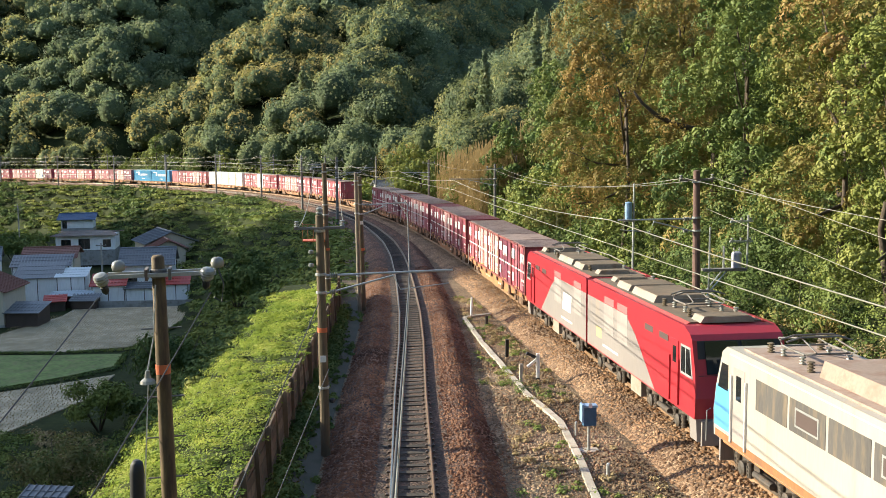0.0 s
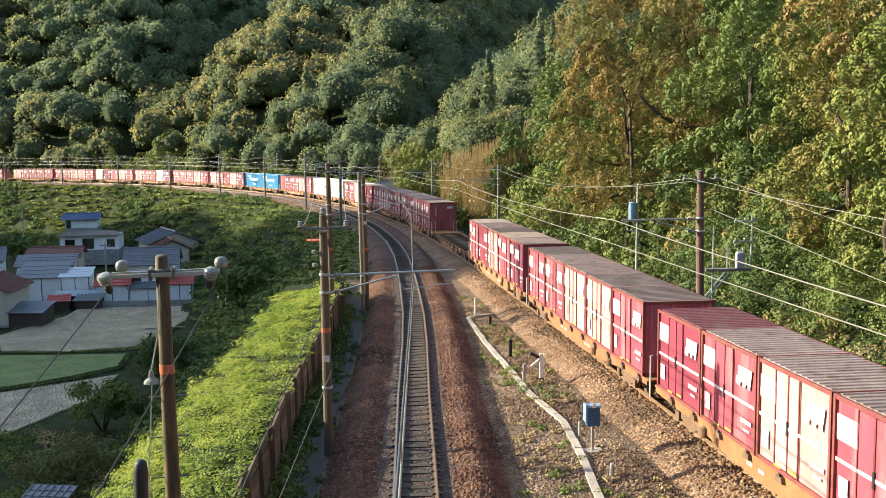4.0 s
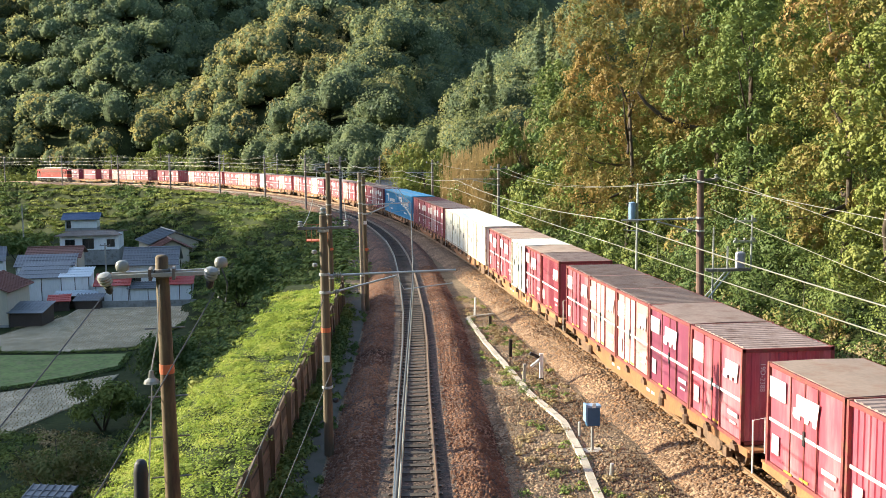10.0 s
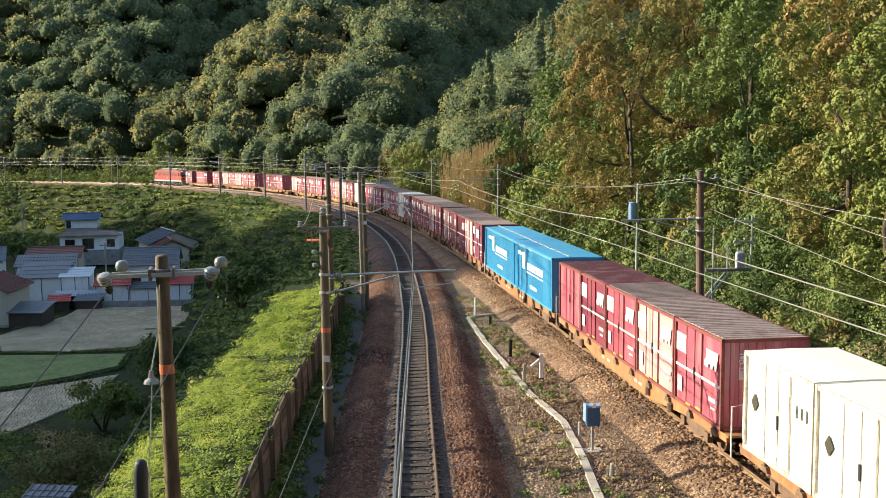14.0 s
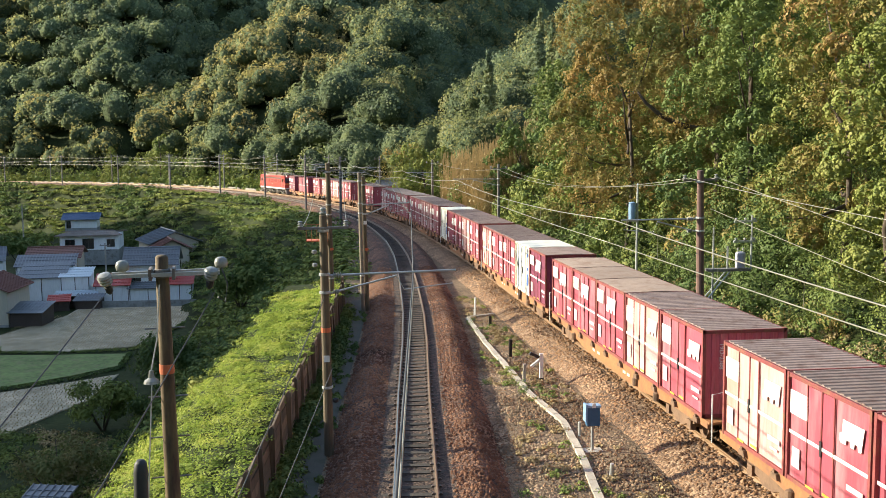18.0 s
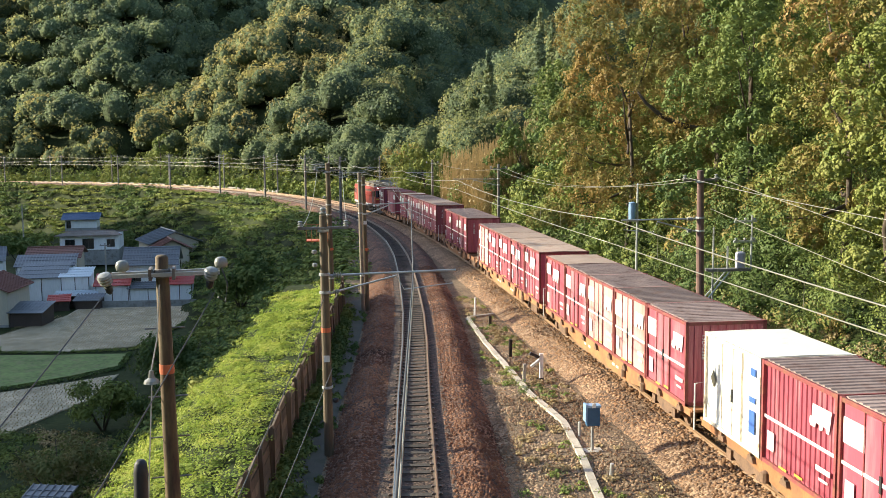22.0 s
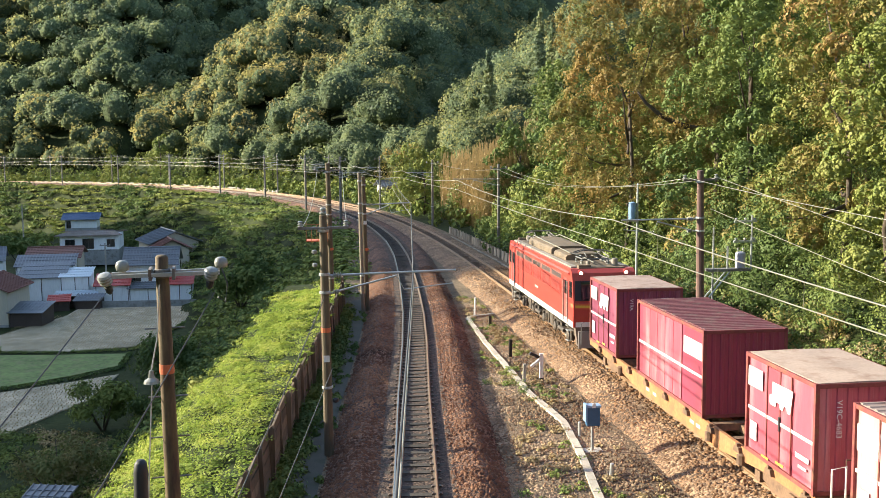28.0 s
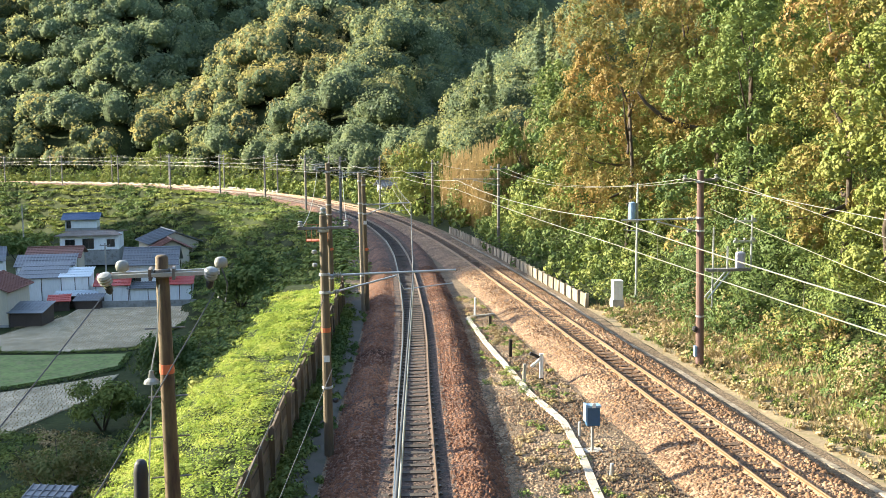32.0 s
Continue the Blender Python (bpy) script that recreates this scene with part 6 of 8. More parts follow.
def hill_wood():
    solid, leaves = {0: [], 1: [], 2: []}, {0: [], 1: [], 2: []}
    spots = [(x + rng.uniform(-3, 3), y + rng.uniform(-3, 3)) for x in np.arange(-170, 90, 7.7) for y in np.arange(96, 450, 7.7)]
    along, off = nearest(np.array(spots)[:, 0], np.array(spots)[:, 1])
    for (x, y), ss, ll in zip(spots, along, off):
        if ll > 14 and ss > 88:
            if ss < 140 and ll < 30 - (ss - 88) * 0.2:
                continue
            z = hz(x, y)
            elev = (z + 4 - 8.97) / math.hypot(x, y)
            if elev > 0.155 or x < -0.34 * y - 12 or x > 0.42 * y + 12:
                continue
            far = max(0.62, math.hypot(x, y) / 250)
            r = rng.uniform(2.8, 6.4) * (0.75 if ll < 22 else 1.0)
            patch = math.sin(ss * 0.045 + 1.0) + math.sin(ll * 0.06 + ss * 0.02) + rng.normal() * 0.8
            # left hill draws paler leaf colours, in place of brighter light and haze
            patch += 0.7 * (x < -0.26 * y + 6)
            g = 0 if patch < -0.2 else 1 if patch < 0.95 else 2
            c0 = np.array([x, y, z + 0.8 + r * 0.55 + rng.uniform(0, 3.5)])
            crowns = [(c0, r)]
            for q in range(2):
                # lesser crowns crowding its flanks
                a, r2 = rng.random() * 6.28, r * rng.uniform(0.42, 0.72)
                crowns.append((c0 + np.array([math.cos(a) * r * 0.85, math.sin(a) * r * 0.85, rng.uniform(-0.5, 0.35) * r]), r2))
            for c, r in crowns:
                rr = np.array([r, r, r * rng.uniform(0.85, 1.35)])
                lobes, size = lobes_of(int(9 + 3.4 * r))
                k, _ = swollen(BALL_V, lobes, size)
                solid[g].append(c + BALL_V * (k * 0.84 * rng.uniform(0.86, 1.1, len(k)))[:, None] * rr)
                # leaves over the lobes, facing out from each lobe's middle
                n = int(21 * r * r / far ** 2)
                d = rng.normal(size=(n, 3))
                d[:, 2] = np.where(d[:, 2] < -0.5, -d[:, 2], d[:, 2])
                d /= np.linalg.norm(d, axis=1, keepdims=True)
                k, own = swollen(d, lobes, size)
                p = c + d * (k * rng.uniform(0.88, 1.12, n))[:, None] * rr
                nrm = p - (c + lobes[own] * 0.72 * rr)
                nrm = nrm / (np.linalg.norm(nrm, axis=1, keepdims=True) + 1e-6) + 0.28 * rng.normal(size=(n, 3)) + 0.25 * SUNWARD
                keep = p[:, 2] > z
                leaves[g].append(leaf_quads(p[keep], nrm[keep], rng.uniform(0.34, 0.78, int(keep.sum())) * far))
    for x, y, h in ((27.6, 163.0, 13.0), (38.6, 175.0, 15.0), (41.5, 178.0, 13.0), (33.0, 215.0, 13.0), (-2.0, 262.0, 12.0), (20.0, 240.0, 12.0)):
        # pointed conifers that stand over the wood
        z = hz(x, y)
        for k in range(16):
            cr = (2.3 * (1 - k / 16) + 0.25) * rng.uniform(0.85, 1.15)
            leaves[0].append(clump((x + rng.normal() * 0.15, y, z + 4 + h * k / 16), (cr, cr, 0.75), int(120 * cr) + 40, 0.42, -0.8, 0.35))
    labels = ("dense dark evergreen wood on the hillside beyond the bend", "green broadleaf trees among the hillside wood", "yellowing crowns scattered over the wooded hillside")
    n = len(BALL_V)
    forms = solid[0] + solid[1] + solid[2]
    f = (BALL_F[None] + n * np.arange(len(forms))[:, None, None]).reshape(-1, 3)
    solo("hillside_wood", quad_mesh("hillside_wood", np.concatenate(forms), f), CROWN, "dark solid insides of the hillside wood's crowns beyond the bend", "forest", kind="stuff")
    for g, mat in enumerate((HILL_DARK, HILL_MID, HILL_WARM)):
        foliage("hillside_sprays", labels[g], mat, leaves[g], "forest")


def hz(x, y):
    return float(height(np.array([float(x)]), np.array([float(y)]))[0])


hill_wood()


# scrub on the cutting slope beside the outer track
def slope_scrub():
    groups = {0: [], 1: [], 2: [], 3: [], 4: []}
    for s in np.arange(6, 150, 3.0):
        for lat in np.arange(5.4, 28, 2.6):
            ss, ll = s + rng.uniform(-1.4, 1.4), lat + rng.uniform(-1.2, 1.2)
            if (ss < 59 and ll < 6.4 + 0.7 * math.sin(ss * 0.37)) or (ss > 108 and ll < 6.5):
                continue
            x, y = line_xy(ss, ll)
            z = hz(x, y)
            r = rng.uniform(1.4, 3.2) * (0.6 if ll < 8 else 1.0)
            # thinner with bigger leaves where the slope is out of sight behind its own foot
            hidden = x > 0.62 * y + 3
            near = ss < 62
            size = 0.3 if hidden else 0.088 if ss < 45 else (0.125 if near else 0.22)
            per = 26 if hidden else 230 if ss < 45 else 145 if near else 62
            v = math.sin(ss * 0.21 + 1.1) + math.sin(ll * 0.33 + ss * 0.11) + rng.normal() * 0.7
            v -= 0.55 if ss < 62 else 0.0
            g = 0 if v < -0.2 else 1 if v < 1.2 else 2
            if ll < 8.2 and ss < 50 and rng.random() < 0.3:
                g = 3
            if g != 3 and rng.random() < (0.13 if ss < 70 else 0.05):
                g = 4
            groups[g] += cauliflower((x, y, z + r * 0.35), r, 13, int(per * (r / 2.0) ** 1.6), size, rng.uniform(0.8, 1.3), 0, 0.2, 0.22)
    for s in np.arange(20, 78, 1.25):
        for lat in np.arange(6.6, 17, 1.25):
            x, y = line_xy(s + rng.uniform(-.5, .5), lat + rng.uniform(-.5, .5))
            if x < 0.62 * y + 3:
                r = rng.uniform(0.7, 1.1)
                groups[0].append(clump((x, y, hz(x, y) + 0.1), (r, r, r * 0.5), 130, 0.15, 0.0, 0.5))
    foliage("slope_scrub", "dark evergreen scrub and vines on the cutting slope", GREEN_DARK, groups[0], "scrub")
    foliage("slope_scrub", "green bamboo grass and creepers on the cutting slope", GREEN_MID, groups[1], "scrub")
    foliage("slope_scrub", "sunlit yellow-green creepers on the cutting slope", GREEN_LIT, groups[2], "scrub")
    foliage("slope_scrub", "browning and reddish leaves among the scrub of the slope", AUTUMN, groups[4], "scrub")
    foliage("dry_grass", "straw-coloured dry grass along the foot of the slope", STRAW, groups[3], "grass")


slope_scrub()


def bend_scrub():
    lit, mid = [], []
    for s in np.arange(112, 380, 2.6):
        for lat in np.arange(6.6, 21, 2.8):
            ss, ll = s + rng.uniform(-1.2, 1.2), lat + rng.uniform(-1, 1)
            x, y = line_xy(ss, ll)
            r = rng.uniform(1.1, 2.2)
            (lit if math.sin(ss * 0.13) + rng.normal() * 0.6 > 0.3 else mid).extend(cauliflower((x, y, hz(x, y) + 0.3), r, 7, 18, 0.55, rng.uniform(0.7, 1.2), 0))
    foliage("bend_scrub", "sunlit yellow-green scrub behind the outer track of the bend", GREEN_LIT, lit, "scrub")
    foliage("bend_scrub", "green scrub behind the outer track of the bend", GREEN_MID, mid, "scrub")


bend_scrub()


def tree(label, x, y, z, tall, spread, mat, n=5200, size=0.24, lean=(0, 0), clumps=58):
    t = thing("tree", label, "tree", "trees on the cutting slope")
    bm = bmesh.new()
    top = Vector((x + lean[0], y + lean[1], z + tall * 0.62))
    foot = Vector((x, y, z - 0.5))
    mid = foot.lerp(top, 0.5) + Vector((rng.normal() * 0.3, rng.normal() * 0.3, 0))
    tube(bm, [foot, foot.lerp(mid, 0.5), mid, top], 0.22, 9, r1=0.08)
    part("trunk", bm, BARK, t, smooth=True)
    qs = []
    tufts = 17
    for k in range(clumps):
        a, u = k * 2.39996 + rng.random() * 0.8, (k + rng.random()) / clumps
        rr = spread * (0.35 + 0.6 * math.sqrt(rng.random()))
        zz = z + tall * (0.10 + 0.84 * u)
        rr *= 1 - 0.55 * max(0, u - 0.45)
        c = Vector((x + lean[0] * 0.9 + rr * math.cos(a), y + lean[1] * 0.9 + rr * math.sin(a), zz))
        r = spread * rng.uniform(0.19, 0.36)
        qs += cauliflower(c, r, tufts, max(6, n // clumps // tufts), size, rng.uniform(0.6, 0.85), 0, 0.2, 0.12)
        if k % 4 == 0:
            bm = bmesh.new()
            st = foot.lerp(top, 0.35 + 0.6 * u)
            tube(bm, [st, st.lerp(c, 0.5) + Vector((0, 0, -0.3)), c], 0.10, 6, r1=0.025)
            part("limb", bm, BARK, t, smooth=True)
    foliage("crown", "", mat, qs, parent=t)
    return t


for lab, x, y, tall, spread, mat, n in (
    ("tall russet-leaved tree over the cutting", 21.2, 68.0, 18.5, 6.0, RUSSET, 15000),
    ("russet and green tree beside it", 26.0, 70.0, 18.0, 4.6, RUSSET, 7000),
    ("dark green broadleaf tree with vines", 24.6, 56.0, 15.5, 4.2, GREEN_DARK, 10000),
    ("turning orange and green tree over the slope", 23.2, 42.5, 14.0, 4.0, AUTUMN, 11000),
    ("orange-tinted tree high on the slope", 27.5, 48.0, 15.0, 4.2, AUTUMN, 7000),
    ("sunlit yellow-green tree on the slope", 22.3, 36.5, 12.5, 3.0, GREEN_LIT, 8000),
    ("green tree behind the slope trees", 30.0, 54.0, 16.0, 5.2, GREEN_MID, 5000),
    ("green tree at the top of the cutting", 31.0, 66.0, 15.0, 5.2, GREEN_MID, 5000),
    ("green tree above the curve", 22.5, 82.0, 10.0, 4.2, GREEN_MID, 5200),
    ("dark evergreen above the curve", 25.0, 94.0, 12.0, 4.4, GREEN_DARK, 5200),
    ("dark evergreen along the curve", 22.0, 109.0, 9.0, 3.8, GREEN_DARK, 5000),
    ("dark evergreen on the ridge", 29.0, 118.0, 12.0, 4.6, GREEN_DARK, 5000),
    ("green tree on the ridge", 32.0, 84.0, 14.0, 5.0, GREEN_MID, 4500),
    ("yellow-green tree beside the bend", 14.5, 138.0, 9.5, 4.6, GREEN_LIT, 7000),
):
    near = y < 75
    tree(lab, x, y, hz(x, y), tall, spread, mat, int(n * (4.2 if near else 2.4)), 0.125 if y < 50 else 0.15 if near else 0.24, clumps=34 if near else 28)


def old_bough():
    """A dark arching bough that stands out before the russet crown."""
    t = thing("bough", "dark bare arching bough of the russet tree", "branch")
    bm = bmesh.new()
    foot = (25.6, 63.0, hz(25.6, 63.0) - 0.3)
    tube(bm, [foot, (25.6, 62.8, 7.0), (25.1, 62.6, 8.2), (24.0, 62.5, 8.55), (22.75, 62.5, 8.85), (21.6, 62.5, 9.4), (20.6, 62.5, 10.2), (20.05, 62.5, 10.9)], 0.30, 9, r1=0.07)
    part("limb", bm, BARK, t, smooth=True)


old_bough()


# kudzu over the bank on the valley side
def bank_earth():
    ss, outs = np.arange(6, 71, 1.0), np.array([0.07, 0.4, 0.8, 1.3, 1.9, 2.6, 3.3, 4.2])
    v = []
    for s in ss:
        for o in outs:
            p = on_line(s, left_lat(s) - FENCE_AT - o, -0.62 + float(bank_rise(s, o)))
            v.append((p.x, p.y, p.z + 0.05 * math.sin(s * 1.3 + o * 2.0)))
    n = len(outs)
    idx = np.arange(len(v)).reshape(len(ss), n)
    f = np.stack([idx[:-1, :-1], idx[1:, :-1], idx[1:, 1:], idx[:-1, 1:]], -1).reshape(-1, 4)
    return quad_mesh("bank_earth", v, f)


solo("bank_earth", bank_earth(), SOIL, "brown earth heaped behind the fence under creepers", kind="structure", smooth=True)


def bank_green():
    near, slope, far, top = [], [], [], []
    for s in np.arange(4, 64, 0.8):
        shelf = float(shelf_of(s))
        for out in np.arange(0.45, shelf + 6.5, 0.85):
            ss, oo = s + rng.uniform(-.4, .4), out + rng.uniform(-.4, .4)
            x, y = line_xy(ss, left_lat(ss) - FENCE_AT - oo)
            z = hz(x, y) if oo > 4.0 else -GRADE * ss - 0.62 + float(bank_rise(ss, oo))
            r = min(rng.uniform(0.5, 0.95), 0.35 + 0.6 * max(0.0, oo - 0.3))
            q = clump((x, y, z + 0.08 + 0.16 * rng.random()), (r, r, r * rng.uniform(0.16, 0.4)), int((130 if oo > shelf + 1.0 or s < 14 else 560 if s < 45 else 360) * r * r) + 30, 0.16 if oo > shelf + 1.0 or s < 14 else 0.078 if s < 45 else 0.11, -0.1, 0.55, 0.32, 0.8)
            (near if oo < shelf + 1.0 else slope).append(q)
    for s in np.arange(30, 370, 2.1):
        shelf = float(shelf_of(s))
        for out in np.arange(0.6 if s > 62 else shelf + 4, shelf + 24, 2.3):
            ss, oo = s + rng.uniform(-1, 1), out + rng.uniform(-1, 1)
            x, y = line_xy(ss, left_lat(ss) - FENCE_AT - oo)
            z = hz(x, y)
            if z < VALLEY + 0.9:
                continue
            r = rng.uniform(0.9, 1.5) if ss < 75 else rng.uniform(1.5, 2.5)
            v = math.sin(ss * 0.09 + oo * 0.22) + rng.normal() * 0.5 + (0.45 if ss < 215 else 0.0)
            q = clump((x, y, z + 0.1), (r, r, r * (rng.uniform(0.35, 0.6) if v < -0.55 else rng.uniform(0.12, 0.28))), int((90 if ss < 75 else 36 if ss < 215 else 22) * r * r) + 14, 0.22 if ss < 75 else 0.36 if ss < 215 else 0.55, -0.1, 0.6)
            (top if ss > 215 and oo < 13 and v > -0.5 else far if v < -0.55 else slope).append(q)
    foliage("kudzu", "sunlit yellow-green kudzu leaves covering the bank shoulder", KUDZU, near, "creeper")
    foliage("bank_plants", "sunlit creepers along the top of the far embankment", GREEN_LIT, top, "creeper")
    foliage("bank_plants", "green creepers and weeds down the embankment", GREEN_MID, slope, "creeper")
    foliage("bank_plants", "dark green creepers in the shade of the embankment", GREEN_DARK, far, "creeper")


bank_green()


THICKET = leaf_material("thicket_leaves", [(0.09, 0.12, 0.04), (0.15, 0.17, 0.055), (0.21, 0.19, 0.07), (0.27, 0.20, 0.09)], 2.0, 0.3)


def bush(label, x, y, r, mat, n, size, tall=0.8):
    t = thing("bush", label, "bush", "bushes in the valley")
    z = hz(x, y)
    for k in range(5):
        bm = bmesh.new()
        a = k * 1.256 + rng.random()
        tube(bm, [(x, y, z - 0.3), (x + 0.3 * r * math.cos(a), y + 0.3 * r * math.sin(a), z + r * 0.45), (x + 0.65 * r * math.cos(a), y + 0.65 * r * math.sin(a), z + r * tall)], 0.10, 6, r1=0.02)
        part("stem", bm, BARK, t, smooth=True)
    qs = []
    for k in range(14):
        a, u = rng.random() * 6.28, math.sqrt(rng.random())
        qs.append(clump((x + r * 0.7 * u * math.cos(a), y + r * 0.7 * u * math.sin(a), z + r * tall * rng.uniform(0.35, 0.95)), (r * 0.36, r * 0.36, r * 0.3), n // 14, size, -0.6, 0.4))
    foliage("leaves", "", mat, qs, parent=t)
    return t


bush("thin brown-green thicket below the bank", -17.8, 70.0, 4.2, THICKET, 6200, 0.19, 1.0)
bush("rounded green bush below the bank", -18.6, 88.0, 3.4, GREEN_MID, 5200, 0.22, 1.1)
bush("dark round bush beside the stubble field", -8.6, 113.0, 4.2, GREEN_DARK, 4200, 0.34, 1.1)
bush("large dark bush at the edge of the field", -13.4, 96.0, 4.6, GREEN_DARK, 6000, 0.28, 1.0)
bush("dark bush on the lower embankment", -8.0, 128.0, 3.4, GREEN_DARK, 3000, 0.34)
bush("bright green shrub on the bank shoulder", -5.2, 50.0, 1.5, GREEN_LIT, 2200, 0.2)
bush("brown-green thicket beside the grey shed", -16.2, 60.0, 2.4, GREEN_MID, 3000, 0.2, 0.9)
bush("low thicket of weeds below the bank", -13.0, 64.0, 1.9, AUTUMN, 2600, 0.18, 0.8)
bush("weedy thicket at the foot of the bank", -13.8, 74.0, 2.3, GREEN_MID, 2600, 0.22, 0.8)
bush("dark thicket at the foot of the bank", -15.5, 92.0, 2.2, GREEN_DARK, 2400, 0.26, 0.7)
bush("dark hedge behind the white house", -30.0, 172.0, 3.0, GREEN_DARK, 2000, 0.34)
bush("dark trees beside the upper houses", -58.0, 205.0, 5.0, GREEN_DARK, 3000, 0.45)
bush("green shrubs between the upper houses", -47.0, 211.0, 3.0, GREEN_MID, 2200, 0.4, 0.7)
bush("green trees behind the upper houses", -40.0, 214.0, 4.6, GREEN_DARK, 3000, 0.45)


def fence_weeds():
    """Dark weeds in the shade along the fence and the walkway."""
    q = []
    for k in range(330):
        s = rng.uniform(16, 58)
        lat = float(left_lat(s)) - (rng.uniform(3.45, 3.95) if rng.random() < 0.85 else rng.uniform(2.6, 3.3))
        x, y = line_xy(s, lat)
        r = rng.uniform(0.2, 0.5) * (1.0 if lat < float(left_lat(s)) - 3.4 else 0.5)
        q.append(clump((x, y, -GRADE * s - 0.5), (r, r, r * rng.uniform(0.6, 1.3)), int(200 * r) + 20, 0.11, -0.1, 0.4))
    foliage("fence_weeds", "dark green weeds along the fence and walkway", GREEN_DARK, q, "weeds")


fence_weeds()


def valley_weeds():
    """Rough grass and weeds over the valley floor along the foot of the bank."""
    dry, green = [], []
    for k in range(1500):
        y = rng.uniform(44, 125)
        x = rng.uniform(-0.36 * y - 4, -7.5)
        z = hz(x, y)
        if z > VALLEY + 2.5 or (y > 88 and x < -16):
            continue
        r = rng.uniform(0.5, 1.3)
        q = clump((x, y, z), (r, r, r * rng.uniform(0.3, 0.7)), int(60 * r * r) + 25, 0.2, -0.1, 0.4)
        (dry if math.sin(x * 0.5 + y * 0.21) + rng.normal() * 0.5 > 0.5 else green).append(q)
    for k in range(420):
        y = rng.uniform(185, 300)
        x = rng.uniform(-0.36 * y - 6, -30)
        z = hz(x, y)
        if z > VALLEY + 3 or (y < 216 and x > -66):
            continue
        r = rng.uniform(1.0, 2.4)
        green.append(clump((x, y, z), (r, r, r * rng.uniform(0.4, 0.9)), int(26 * r * r) + 15, 0.55, -0.1, 0.5))
    foliage("valley_weeds", "dry straw-coloured weeds on the valley floor", STRAW, dry, "weeds")
    foliage("valley_weeds", "green weeds and vines at the foot of the bank", GREEN_MID, green, "weeds")


valley_weeds()

# ---- houses in the valley
PLASTER = material("white_plaster", (0.85, 0.86, 0.86), 0.8, vary=0.1, size=2, fine=6, stain=(0.5, 0.48, 0.43), stain_at=(0.58, 0.85), streak=True)
CREAM_WALL = material("cream_wall", (0.55, 0.50, 0.40), 0.85, vary=0.12, size=2, fine=6, stain=(0.4, 0.34, 0.26), stain_at=(0.58, 0.85), streak=True)
TILE_GREY = material("grey_roof_tile", (0.17, 0.18, 0.195), 0.5, vary=0.25, size=1.5, fine=6, obj=0.2)
TILE_BROWN = material("brown_roof_tile", (0.20, 0.085, 0.06), 0.6, vary=0.25, size=1.5, fine=6, obj=0.2)
TIN_RED = material("red_tin_roof", (0.42, 0.06, 0.045), 0.5, vary=0.2, size=1.5, fine=6)
TIN_BLUE = material("blue_roof_sheet", (0.07, 0.12, 0.22), 0.5, vary=0.2, size=1.5, fine=6)
TIN_PALE = material("pale_roof_sheet", (0.55, 0.62, 0.66), 0.4, vary=0.12, size=1.5, fine=6)
TIMBER = material("dark_timber", (0.07, 0.05, 0.04), 0.7, vary=0.25, size=0.8, fine=10)
BLOCK = material("concrete_block", (0.30, 0.30, 0.29), 0.9, vary=0.2, size=1.2, fine=8, stain=(0.17, 0.16, 0.14))


def roof_slope(t, a, b, c, d, mat, rows):
    """Courses of tiles on the slope with eave a-b and ridge d-c."""
    a, b, c, d = (Vector(p) for p in (a, b, c, d))
    n = (b - a).cross(d - a).normalized()
    if n.z < 0:
        n = -n
    for k in range(rows):
        u0, u1 = k / rows, (k + 1) / rows + 0.02
        bm = bmesh.new()
        p = [a.lerp(d, u0), b.lerp(c, u0), b.lerp(c, u1), a.lerp(d, u1)]
        lo = [v + n * (0.02) for v in p]
        hi = [p[0] + n * 0.13, p[1] + n * 0.13, p[2] + n * 0.07, p[3] + n * 0.07]
        vs = [bm.verts.new(v) for v in lo + hi]
        for f in ((0, 1, 2, 3), (7, 6, 5, 4), (0, 4, 5, 1), (1, 5, 6, 2), (2, 6, 7, 3), (3, 7, 4, 0)):
            bm.faces.new([vs[i] for i in f])
        part("tile_course", bm, mat, t)
    # rolls of the tiles
    bm = bmesh.new()
    cnt = max(4, int((b - a).length / 0.45))
    for k in range(cnt + 1):
        u = k / cnt
        tube(bm, [a.lerp(b, u) + n * 0.13, d.lerp(c, u) + n * 0.13], 0.05, 5)
    part("tile_ribbing", bm, mat, t)["kind"] = "stuff"


